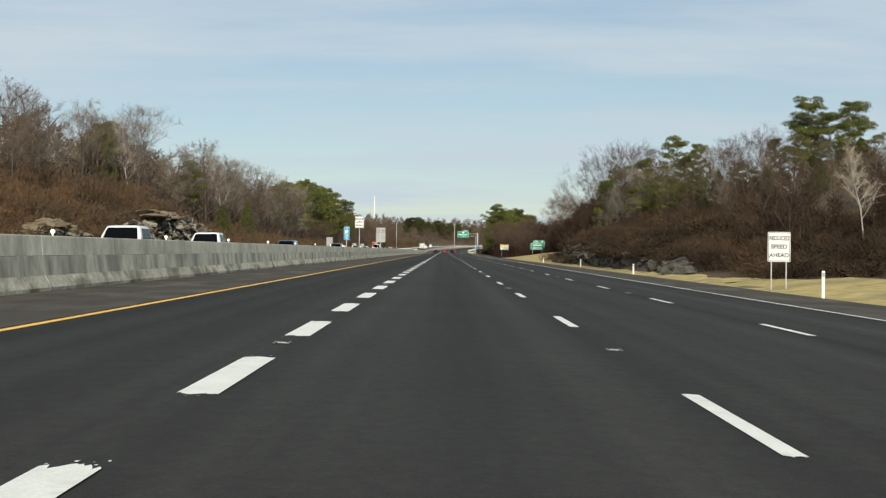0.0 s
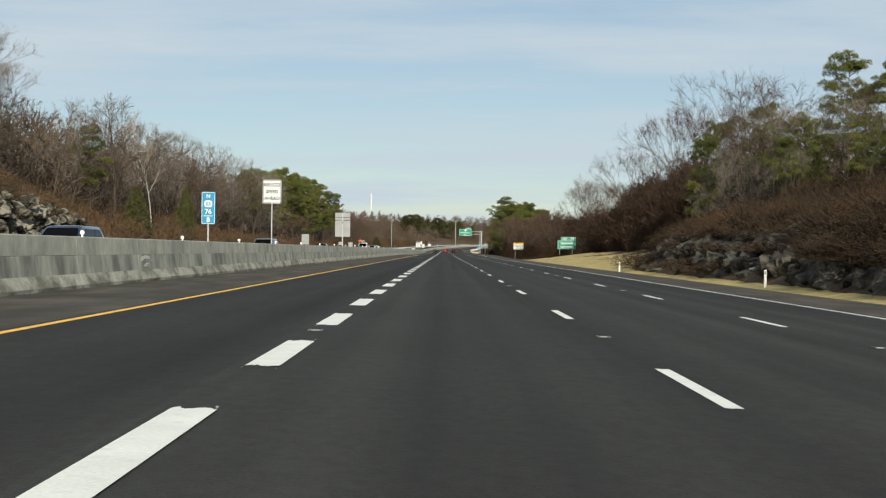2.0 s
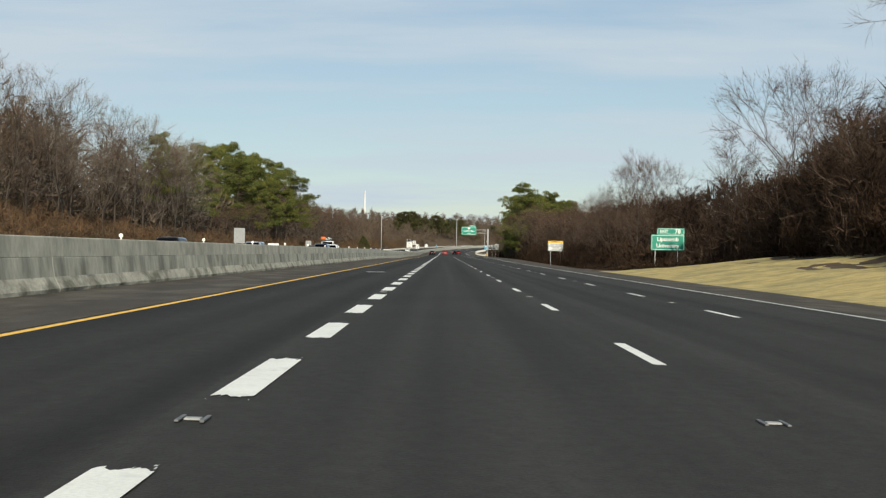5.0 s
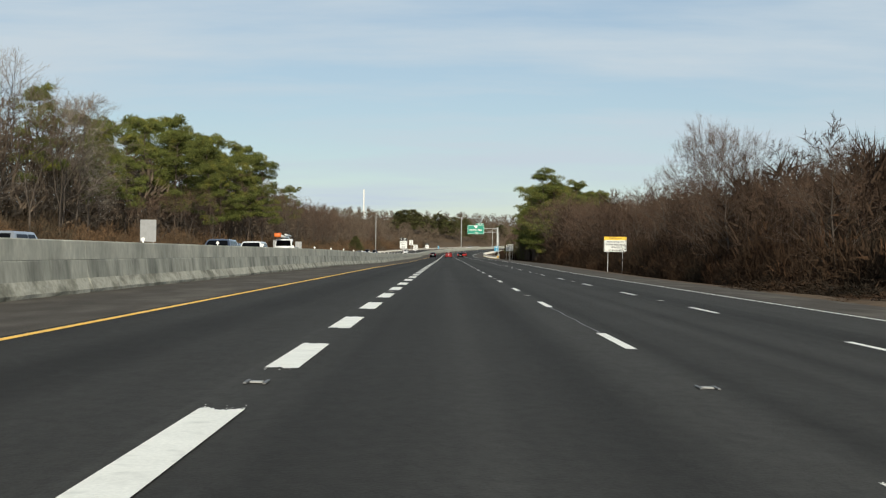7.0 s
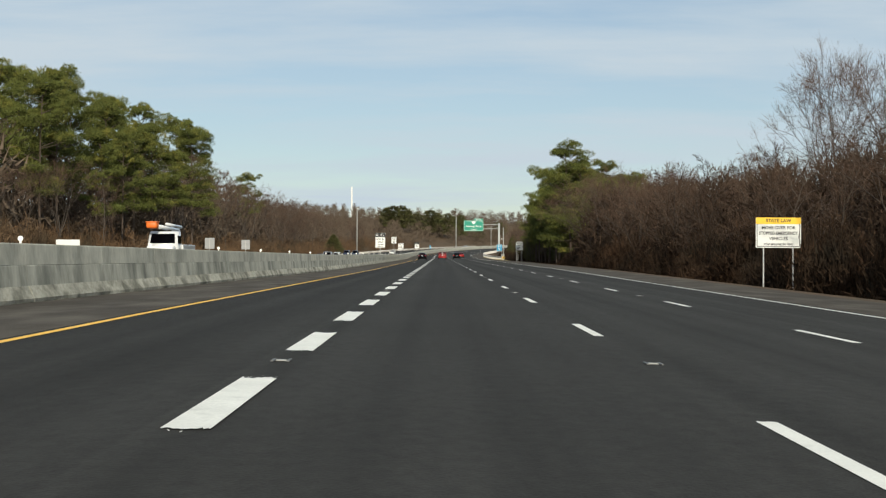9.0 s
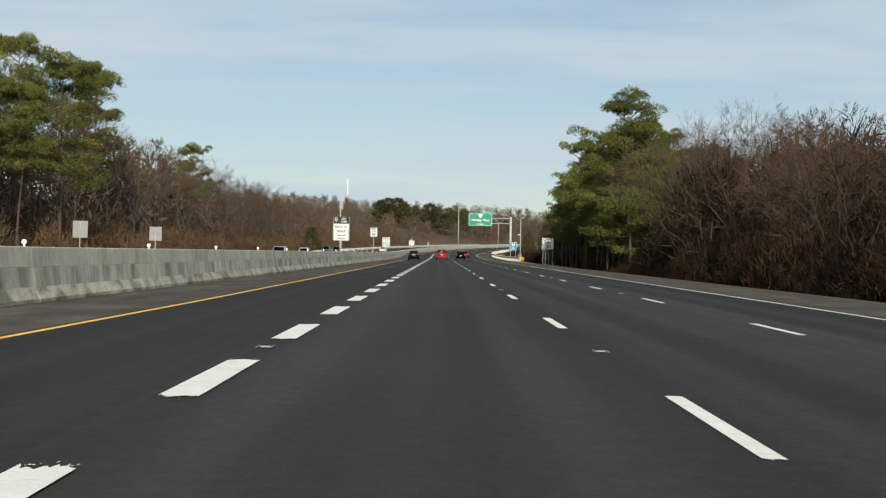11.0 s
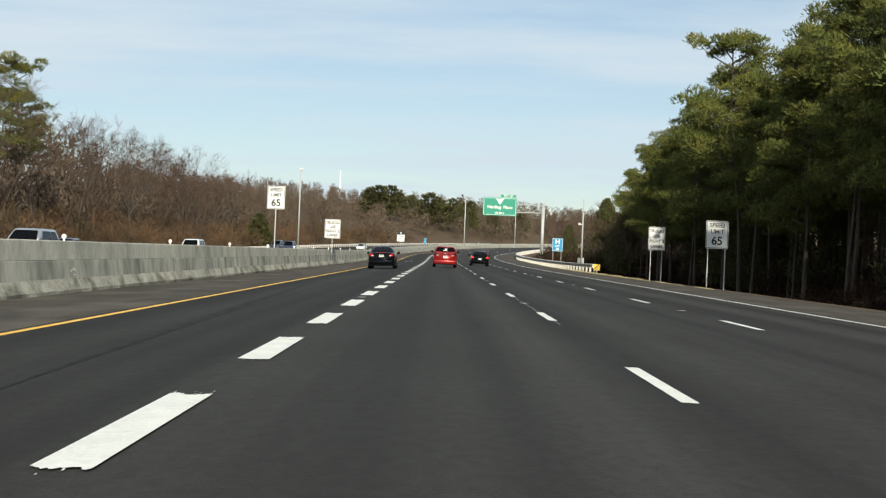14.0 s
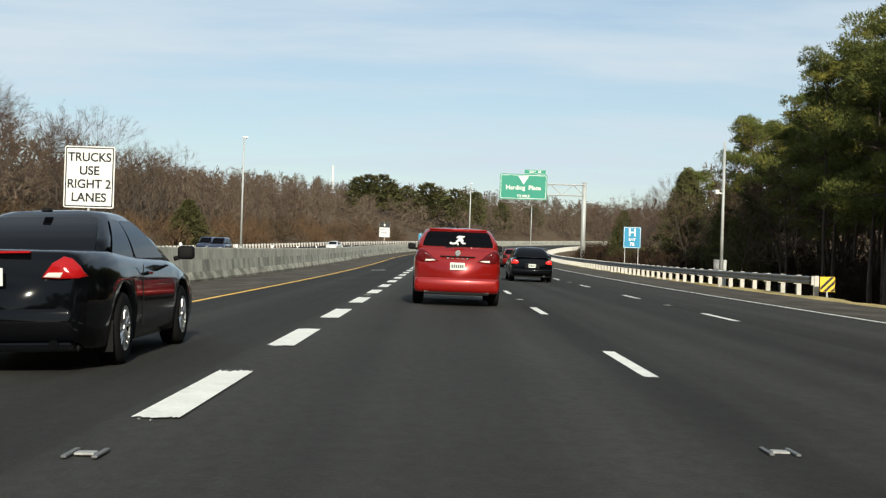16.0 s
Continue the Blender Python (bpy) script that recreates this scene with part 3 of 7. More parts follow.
def scrape(y, z, span, tall, seed, strokes):
    """Frayed, curling rubs a little proud of the sloping stem: one sweeps up and over, shorter ones lie below it."""
    rnd = random.Random(seed)
    V, F = [], []
    for k in range(strokes):
        main = k % 3 != 2
        y0, z0 = y + rnd.uniform(-0.06, 0.06) * span, z + rnd.uniform(-0.07, 0.07) * tall - (0 if main else 0.36 * tall)
        size, turn = rnd.uniform(0.8, 1.05) if main else rnd.uniform(0.35, 0.6), rnd.uniform(-0.12, 0.12)
        b = len(V)
        for i in range(13):
            u = i / 12
            a = 2.7 - 2.3 * u + turn
            yy = y0 + size * span * 0.5 * (0.9 * math.cos(a) + (0 if main else 0.25))
            zz = z0 + size * tall * (0.55 * math.sin(a) - 0.25) + rnd.uniform(-0.012, 0.012)
            w = 0.017 * math.sin(math.pi * min(u * 1.3, 1)) ** 0.5 * rnd.uniform(0.5, 1.2) + 0.003
            for q in (-1, 1):
                h = min(max(zz + q * w, 0.35), 0.76)
                V.append((-8.93 + 0.27 - 0.1286 * (h - 0.325) + 0.005 + 0.0004 * k, yy, float(zroad(-8.93, yy)) + h))
            if i:
                F.append((b + 2 * i - 2, b + 2 * i - 1, b + 2 * i + 1, b + 2 * i))
    put("scrape_mark", np_mesh("scrape_mark", V, F, M["scrape"]), barrier, "pale scratches")


for y, z, span, tall, seed, strokes in ((108.5, 0.58, 1.9, 0.40, 1, 9), (528.0, 0.48, 0.7, 0.25, 2, 4)):
    scrape(y, z, span, tall, seed, strokes)

# round white delineators on the barrier
dl = bmesh.new()
bmesh.ops.create_cone(dl, cap_ends=True, segments=14, radius1=0.058, radius2=0.058, depth=0.02, matrix=Matrix.Translation((0, 0, 0.11)) @ Matrix.Rotation(radians(90), 4, "X"))
add_box(dl, -0.02, 0.02, -0.008, 0.03, 0, 0.09)
bal = bpy.data.meshes.new("barrier_delineator"); dl.to_mesh(bal); dl.free(); bal.materials.append(M["white_plastic"])
for k in range(-9, 60):
    y = 127.0 + 12.15 * k
    ob = put("barrier_delineator", bal)
    ob.matrix_basis = Matrix.Translation(on_road(-8.93, y, 1.215)) @ Matrix.Rotation(-heading(y), 4, "Z")
    tagged(ob, "small round white reflector on top of the median barrier", "delineator", "barrier delineators")
# ---------------------------------------------------------------- signs


def rounded(bm, w, h, r, y, z0=0.0, thick=0.006):
    """A rounded plate, facing -y, with its lower edge at z0."""
    pts = []
    for cx_, cz_, a0 in ((w / 2 - r, h - r, 0), (-w / 2 + r, h - r, 90), (-w / 2 + r, r, 180), (w / 2 - r, r, 270)):
        for a in (0, 30, 60, 90):
            q = radians(a0 + a)
            pts.append((cx_ + r * math.cos(q), cz_ + r * math.sin(q) + z0))
    front = [bm.verts.new((x, y, z)) for x, z in pts]
    back = [bm.verts.new((x, y + thick, z)) for x, z in pts]
    bm.faces.new(list(reversed(front)))
    bm.faces.new(back)
    n = len(pts)
    for i in range(n):
        bm.faces.new((front[i], front[(i + 1) % n], back[(i + 1) % n], back[i]))
    bmesh.ops.recalc_face_normals(bm, faces=bm.faces[:])
    return bm


def border(bm, w, h, r, inset, t, y, z0):
    """A thin outline near the edge of a plate."""
    def loop(d):
        pts = []
        rr = max(r - d, 0.005)
        for sx, sz, a0 in ((1, 1, 0), (-1, 1, 90), (-1, -1, 180), (1, -1, 270)):
            for a in (0, 30, 60, 90):
                q = radians(a0 + a)
                pts.append((sx * (w / 2 - d - rr) + rr * math.cos(q), h / 2 + sz * (h / 2 - d - rr) + rr * math.sin(q) + z0))
        return [bm.verts.new((x, y, z)) for x, z in pts]
    a, b = loop(inset), loop(inset + t)
    n = len(a)
    for i in range(n):
        bm.faces.new((a[i], b[i], b[(i + 1) % n], a[(i + 1) % n]))
    return bm


def words(text, size, x, z, y, mat, parent, width=None, name="lettering"):
    cu = bpy.data.curves.new(name, "FONT")
    cu.body, cu.size, cu.align_x, cu.align_y = text, size, "CENTER", "CENTER"
    cu.offset = size * 0.022
    tmp = bpy.data.objects.new(name, cu)
    scene.collection.objects.link(tmp)
    bpy.context.view_layer.update()
    me = bpy.data.meshes.new_from_object(tmp)
    wide = max(tmp.dimensions.x, 1e-3)
    bpy.data.objects.remove(tmp)
    bpy.data.curves.remove(cu)
    sx = min(1.0, width / wide) if width else 1.0
    me.transform(Matrix.Translation((x, y, z)) @ Matrix.Rotation(radians(90), 4, "X") @ Matrix.Diagonal((sx, 1, 1, 1)))
    me.materials.clear()
    me.materials.append(mat)
    return put(name, me, parent)


def sign(name, x, y, z, w, h, plate, label, lines=(), ink=None, posts=(0,), ground=None, edge=True, r=0.05, post_r=0.03, back=False, turn=0.0, category="road sign", post_mat=None):
    """lines: (text, size, height on the plate from its lower edge). z: the plate's lower edge."""
    base = new(name)
    base.matrix_basis = Matrix.Translation((x, y, 0)) @ Matrix.Rotation(radians(turn + (180 if back else 0)), 4, "Z")
    part("panel", rounded(bmesh.new(), w, h, r, -0.012, z), M[plate], base)
    part("panel_back", rounded(bmesh.new(), w * 0.998, h * 0.998, r, -0.0055, z + 0.001 * h, 0.004), M["sign_back"], base)
    if edge:
        part("border", border(bmesh.new(), w, h, r, 0.02 * w + 0.005, 0.018 * min(w, h) + 0.006, -0.0165, z), M[ink or "sign_black"], base)
    for text, size, up in lines:
        words(text, size, 0, z + up, -0.018, M[ink or "sign_black"], base, width=w * 0.86)
    for px in posts:
        g = ground if ground is not None else on_ground(x + px, y).z
        pb = bmesh.new()
        add_box(pb, px - post_r, px + post_r, 0.0, 0.05, g - 0.25, z + h * 0.93, 0.004)
        part("post", pb, M[post_mat or "galv"], base)
    return tagged(base, label, category)


def barrier_top(y):
    return float(zroad(-8.93, y)) + 1.2


def on_barrier(name, y, z, w, h, plate, label, x=None, **kw):
    return sign(name, -8.93 + float(cx(y)) if x is None else x, y, z, w, h, plate, label, ground=barrier_top(y), **kw)


# on the median barrier
s = on_barrier("mile_marker_sign", 119.6, 1.93, 0.52, 1.22, "sign_blue", "tall narrow blue mile marker sign on the median barrier",
               lines=(("N", 0.2, 1.05), ("76", 0.26, 0.47), ("8", 0.26, 0.16)), ink="sign_white")
part("route_shield", rounded(bmesh.new(), 0.30, 0.26, 0.09, -0.017, 1.93 + 0.64, 0.002), M["sign_white"], s)
words("65", 0.2, 0, 1.93 + 0.76, -0.022, M["sign_blue"], s)
part("fraction_bar", box(-0.16, 0.16, -0.018, -0.015, 1.93 + 0.30, 1.93 + 0.325), M["sign_white"], s)
on_barrier("reduced_speed_sign", 137.5, 3.36, 0.95, 1.22, "sign_white", "white reduced speed ahead sign on a post in the median barrier",
           lines=(("REDUCED", 0.24, 0.95), ("SPEED", 0.24, 0.60), ("AHEAD", 0.24, 0.26)))
s = on_barrier("guide_sign_back", 184, 2.13, 1.32, 1.42, "sign_back", "grey aluminium back of stacked signs on the median barrier", edge=False, back=True, post_r=0.045)
for z0, z1 in ((3.60, 3.80), (3.84, 4.22)):
    part("upper_panel", box(-0.66, 0.66, -0.012, -0.002, z0, z1, 0.004), M["sign_back"], s)
part("post_top", box(-0.045, 0.045, 0.0, 0.05, 3.3, 4.2), M["galv"], s)
for z0 in (2.4, 2.9, 3.3):
    part("stiffener", box(-0.62, 0.62, -0.035, -0.013, z0, z0 + 0.05), M["galv"], s)
s = sign("hov_lane_sign", -8.05, 503, 1.92, 1.34, 1.98, "sign_white", "white and black carpool lane sign on the median barrier", ground=1.15,
               lines=(("HOV 2+", 0.30, 1.12), ("ONLY", 0.28, 0.76), ("7AM-9AM", 0.17, 0.42), ("MON-FRI", 0.17, 0.17)), post_r=0.05)
part("header_panel", rounded(bmesh.new(), 1.32, 0.58, 0.05, -0.0165, 1.92 + 1.395, 0.003), M["sign_black"], s)
words("LEFT", 0.19, 0.22, 1.92 + 1.80, -0.022, M["sign_white"], s)
words("LANE", 0.19, 0.22, 1.92 + 1.57, -0.022, M["sign_white"], s)
db = bmesh.new()
ov = [db.verts.new((-0.42 + a * 0.13, -0.022, 1.95 + 1.71 + b * 0.22)) for a, b in ((0, 1), (-1, 0), (0, -1), (1, 0))]
iv = [db.verts.new((-0.42 + a * 0.085, -0.022, 1.95 + 1.71 + b * 0.145)) for a, b in ((0, 1), (-1, 0), (0, -1), (1, 0))]
for i in range(4):
    db.faces.new((ov[i], ov[(i + 1) % 4], iv[(i + 1) % 4], iv[i]))
part("diamond_symbol", db, M["sign_white"], s)
s.matrix_basis = Matrix.Translation((-8.80, 507.3, -0.10)) @ Matrix.Scale(1.093, 4)
on_barrier("speed_limit_sign", 567, 3.10, 0.96, 1.25, "sign_white", "white speed limit 65 sign on a post in the median barrier",
           lines=(("SPEED", 0.25, 1.04), ("LIMIT", 0.25, 0.76), ("65", 0.52, 0.33)))
on_barrier("truck_lane_sign", 600, 1.91, 1.24, 1.52, "sign_white", "white truck lane sign on the median barrier", x=-8.6,
           lines=(("TRUCKS", 0.30, 1.24), ("USE", 0.30, 0.91), ("RIGHT 2", 0.30, 0.58), ("LANES", 0.30, 0.25)))
s = on_barrier("hov_lane_sign", 742, 3.0, 1.45, 2.0, "sign_white", "white and black carpool lane sign far along the median barrier", post_r=0.05,
               lines=(("HOV 2+", 0.34, 1.0), ("ONLY", 0.32, 0.6)))
part("header_panel", rounded(bmesh.new(), 1.43, 0.7, 0.05, -0.0165, 4.3, 0.003), M["sign_black"], s)
part("diamond_symbol", rounded(bmesh.new(), 0.18, 0.32, 0.08, -0.0205, 4.48, 0.002), M["sign_white"], s)
on_barrier("mile_marker_sign", 785, 3.0, 0.52, 1.3, "sign_blue", "tall narrow blue mile marker far along the barrier", lines=(("N", 0.2, 1.1), ("77", 0.26, 0.5)), ink="sign_white")

# beside the outer shoulder
sign("reduced_speed_sign", 13.6, 52.0, 0.80, 0.92, 1.2, "sign_white", "white reduced speed ahead sign on two posts in dry grass",
     lines=(("REDUCED", 0.24, 0.94), ("SPEED", 0.24, 0.60), ("AHEAD", 0.24, 0.26)), posts=(-0.3, 0.3), post_r=0.022)
s = sign("exit_sign", 22.3, 306.0, 1.54, 3.36, 1.58, "sign_green", "green university exit sign on two posts by the grass slope",
         lines=(("Lipscomb", 0.56, 1.10), ("University", 0.56, 0.46)), ink="sign_white", posts=(-1.25, 1.0), post_r=0.045, r=0.12)
part("exit_tab", rounded(bmesh.new(), 2.73, 0.65, 0.10, -0.012, 3.115), M["sign_green"], s).location.x = 0.30
part("tab_border", border(bmesh.new(), 2.73, 0.65, 0.10, 0.05, 0.03, -0.0165, 3.115), M["sign_white"], s).location.x = 0.30
words("EXIT", 0.40, -0.38, 3.43, -0.018, M["sign_white"], s)
words("78", 0.58, 0.98, 3.43, -0.018, M["sign_white"], s)
s = sign("move_over_sign", 18.27, 388.6, 1.49, 2.46, 1.64, "sign_white", "white and yellow state law sign on two posts before brown woods",
         lines=(("MOVE OVER FOR", 0.24, 1.08), ("STOPPED EMERGENCY", 0.24, 0.78), ("VEHICLES", 0.24, 0.49), ("$500 MAXIMUM FINE", 0.17, 0.18)), posts=(-0.80, 0.80), post_r=0.035)
part("header_panel", rounded(bmesh.new(), 2.45, 0.36, 0.05, -0.017, 2.77, 0.003), M["sign_yellow"], s)
words("STATE LAW", 0.26, 0, 2.95, -0.022, M["sign_black"], s)
sign("speed_limit_sign", 15.15, 567.5, 1.93, 1.22, 1.52, "sign_white", "white speed limit 65 sign on two posts beside dark pines",
     lines=(("SPEED", 0.31, 1.27), ("LIMIT", 0.31, 0.93), ("65", 0.62, 0.41)), posts=(-0.47, 0.47), post_r=0.03)
sign("truck_lane_sign", 17.45, 601.0, 2.02, 1.34, 1.88, "sign_white", "white truck lane sign on two posts beside dark pines",
     lines=(("TRUCKS", 0.33, 1.54), ("USE", 0.33, 1.13), ("RIGHT 2", 0.33, 0.72), ("LANES", 0.33, 0.31)), posts=(-0.45, 0.45), post_r=0.03)
s = sign("hospital_sign", 16.6, 680.0, 2.04, 1.5, 1.83, "sign_blue", "blue hospital exit sign on two posts behind the guard rail",
         lines=(("H", 0.95, 1.32), ("EXIT", 0.30, 0.72), ("78", 0.42, 0.32)), ink="sign_white", posts=(-0.6, 0.55), post_r=0.03)

# grey sign back and small boards beside the other carriageway
sign("roadside_sign", -35.4, 400, 2.09, 1.9, 2.6, "sign_back", "pale grey board on posts beside the oncoming carriageway", edge=False, posts=(-0.6, 0.6), post_r=0.05)
bar = sign("mile_board", -34.5, 438, 1.4, 2.2, 0.9, "sign_white", "low white board beside the oncoming carriageway", edge=False, posts=(-0.8, 0.8))
for y, x in ((548, -34.6), (520, -36.0)):
    sign("roadside_sign", x, y, 1.8, 1.5, 1.7, "sign_back", "grey back of a sign beside the oncoming carriageway", edge=False, posts=(0,), back=True, post_r=0.05)

# delineator posts on the right verge
for x, y, h in ((12.75, 43.0, 0.98), (13.3, 124.5, 0.8), (12.8, 86.4, 0.75), (12.9, 166.0, 0.75)):
    p = on_ground(x, y)
    base = new("delineator_post")
    base.matrix_basis = Matrix.Translation(p)
    part("post", box(-0.055, 0.055, -0.02, 0.02, -0.2, h, 0.01), M["white_plastic"], base)
    part("reflector", box(-0.04, 0.04, -0.026, -0.021, h - 0.2, h - 0.06), M["sign_back"], base)
    tagged(base, "slim white delineator post in dry verge grass", "delineator", "verge posts")

# ---------------------------------------------------------------- cantilever sign gantry
GY = 745.0
gx = 19.45
gz = on_ground(gx, GY).z
gantry = tagged(new("sign_gantry"), "pale steel cantilever gantry beside the bend of the road", "gantry")
part("post", tube((gx, GY, gz - 0.3), (gx, GY, 11.3), 0.33, 0.29, 20), M["pale_steel"], gantry, smooth=True)
part("post_cap", tube((gx, GY, 11.3), (gx, GY, 11.38), 0.35, 0.33, 20), M["pale_steel"], gantry)
for z in (9.55, 11.0):
    for dy in (-0.35, 0.35):
        part("chord", tube((7.9, GY + dy, z), (gx, GY + dy, z), 0.08, 0.08, 8), M["pale_steel"], gantry)
for k in range(7):
    x = 8.6 + k * 1.55
    for dy in (-0.35, 0.35):
        part("brace", tube((x, GY + dy, 9.55 if k % 2 else 11.0), (x + 1.55, GY + dy, 11.0 if k % 2 else 9.55), 0.035, 0.035, 6), M["pale_steel"], gantry)
gs = sign("overhead_exit_sign", 11.05, GY - 0.5, 8.75, 6.5, 3.5, "sign_green", "large green overhead exit sign hung on the gantry",
          lines=(("Harding  Place", 0.82, 1.62), ("1/2 MILE", 0.50, 0.48)), ink="sign_white", posts=(), r=0.3)
part("exit_tab", rounded(bmesh.new(), 3.0, 0.62, 0.08, -0.012, 12.27), M["sign_green"], gs)
part("tab_border", border(bmesh.new(), 3.0, 0.62, 0.08, 0.03, 0.03, -0.0165, 12.27), M["sign_white"], gs)
for o in gs.children:
    if o.name.startswith(("exit_tab", "tab_border")):
        o.location.x = 1.55
words("EXIT  78", 0.44, 1.55, 12.58, -0.018, M["sign_white"], gs)
tri = bmesh.new()
tri.faces.new([tri.verts.new(v) for v in ((-0.75, -0.018, 11.95), (0, -0.018, 10.85), (0.75, -0.018, 11.95))])
part("route_shield", tri, M["sign_white"], gs)
for px in (-2.4, 0, 2.4):
    part("hanger", box(px - 0.05, px + 0.05, 0.0, 0.12, 8.9, 12.0), M["galv"], gs)

# ---------------------------------------------------------------- lamp posts and camera pole


def lamp_post(x, y, z0, z1, r, label, arm=True):
    base = tagged(new("lamp_post"), label, "lamp post")
    part("pole", tube((x, y, z0 - 0.3), (x, y, z1), r, r * 0.6, 10), M["pale_steel"], base, smooth=True)
    part("base_collar", tube((x, y, z0 - 0.2), (x, y, z0 + 0.6), r * 1.6, r * 1.5, 10), M["pale_steel"], base)
    if arm:
        part("arm", tube((x, y, z1 - 0.3), (x + 0.5, y, z1), 0.05, 0.05, 6), M["pale_steel"], base)
        part("lamp_head", box(x - 0.2, x + 0.55, y - 0.15, y + 0.15, z1 - 0.08, z1 + 0.12, 0.04), M["white_plastic"], base)
    return base


lamp_post(-27.5, 746, float(zroad(-27, 746)), 16.2, 0.16, "tall pale steel lamp post beside the oncoming carriageway")
lamp_post(7.3, 905, 3.0, 19.5, 0.2, "tall pale steel lamp post far beyond the bend")
lamp_post(23.0, 900, 4.0, 14.0, 0.14, "thin pale steel lamp post far beyond the bend", arm=False)
mast = tagged(new("radio_mast"), "thin white radio mast far off behind the woods", "mast")
part("mast_pole", tube((-84, 1548, 5), (-84, 1548, 65), 1.0, 0.7, 8), M["white_plastic"], mast)

px, py = 15.7, 640.0
pz = on_ground(px, py).z
cp = tagged(new("camera_pole"), "slender grey traffic camera pole with cabinets behind the guard rail", "pole")
part("pole", tube((px, py, pz - 0.2), (px, py, 7.75), 0.10, 0.065, 10), M["pale_steel"], cp, smooth=True)
part("cabinet", box(px - 0.42, px - 0.12, py - 0.12, py + 0.12, 0.55, 1.2, 0.02), M["sign_back"], cp)
part("cabinet", box(px + 0.08, px + 0.26, py - 0.18, py + 0.1, -0.3, 1.2, 0.02), M["pale_steel"], cp)
part("bracket", tube((px - 0.35, py, 4.95), (px, py, 4.85), 0.04, 0.04, 6), M["white_plastic"], cp)
part("camera_housing", box(px - 0.50, px - 0.28, py - 0.3, py + 0.1, 4.83, 5.07, 0.04), M["white_plastic"], cp)

# ---------------------------------------------------------------- guard rail on the right


def guard_rail(name, off_at, y0, y1, label, step=1.905, top=0.72, first_flare=False, post_mat="post_wood"):
    base = tagged(new(name), label, "guard rail")
    wave = [(0.0, top), (-0.035, top - 0.02), (-0.075, top - 0.07), (-0.035, top - 0.13), (-0.005, top - 0.155), (-0.035, top - 0.18), (-0.075, top - 0.24), (-0.035, top - 0.29), (0.0, top - 0.31)]
    back = [(x + 0.012, z) for x, z in reversed(wave)]
    ring_ = wave + back
    n = len(ring_)
    ys = np.arange(y0, y1 + 0.01, step)
    V, F = [], []
    for i, yy in enumerate(ys):
        p = on_road(min(off_at(yy), 12.9), yy)
        h = heading(yy)
        for x, z in ring_:
            V.append((off_at(yy) + float(cx(yy)) + x * math.cos(h), yy - x * math.sin(h), p.z + z))
        if i:
            F += [((i - 1) * n + j, (i - 1) * n + (j + 1) % n, i * n + (j + 1) % n, i * n + j) for j in range(n)]
    put("rail", np_mesh("rail", V, F, M["rail_steel"]), base)
    pm = bmesh.new()
    add_box(pm, -0.09, 0.09, -0.075, 0.075, -0.6, top + 0.02, 0.008)
    post_me = bpy.data.meshes.new("post"); pm.to_mesh(post_me); pm.free(); post_me.materials.append(M[post_mat])
    bk = bmesh.new()
    add_box(bk, -0.10, -0.0, -0.06, 0.06, top - 0.34, top + 0.0, 0.006)
    blk_me = bpy.data.meshes.new("block"); bk.to_mesh(blk_me); bk.free(); blk_me.materials.append(M[post_mat])
    for yy in ys:
        p = on_road(min(off_at(yy), 12.9), yy)
        ob = put("post", post_me, base)
        ob.matrix_basis = Matrix.Translation((off_at(yy) + float(cx(yy)) + 0.21, yy, p.z))
        ob2 = put("spacer_block", blk_me, base)
        ob2.matrix_basis = Matrix.Translation((off_at(yy) + float(cx(yy)) + 0.11, yy, p.z))
    return base


def rail_off(y):
    return 13.0 + 1.25 * (max(0.0, 1 - (y - 617.5) / 34) ** 2)


guard_rail("guard_rail", rail_off, 617.5, 920, "galvanised W-beam guard rail on pale wooden posts")
guard_rail("guard_rail", lambda y: -32.6, 640, 960, "galvanised guard rail beyond the oncoming carriageway")
end = tagged(new("hazard_marker"), "yellow and black striped hazard marker at the guard rail end", "hazard marker")
hx, hy, hz = 14.62, 616.6, on_ground(14.6, 616.6).z
part("board", box(hx - 0.28, hx + 0.28, hy - 0.012, hy, 0.08, 0.64, 0.004), M["sign_yellow"], end)
for k in range(4):
    st = bmesh.new()
    u = -0.42 + k * 0.26
    # clip the slanted band to the board
    poly = []
    steps_ = 12
    for i in range(steps_ + 1):
        t = i / steps_
        poly.append((max(-0.27, min(0.27, u + 0.54 * t)), -0.27 + 0.54 * t))
    for i in range(steps_, -1, -1):
        t = i / steps_
        poly.append((max(-0.27, min(0.27, u + 0.13 + 0.54 * t)), -0.27 + 0.54 * t))
    for i in range(steps_):
        a, b = poly[i], poly[i + 1]
        c, d = poly[2 * steps_ - i], poly[2 * steps_ + 1 - i]
        if c[0] - b[0] > 1e-3 or d[0] - a[0] > 1e-3:
            st.faces.new([st.verts.new((hx + q[0], hy - 0.016, 0.36 + q[1])) for q in (a, d, c, b)])
    part("stripe", st, M["sign_black"], end)
part("post", box(hx - 0.03, hx + 0.03, hy, hy + 0.05, hz - 0.2, 0.5), M["galv"], end)
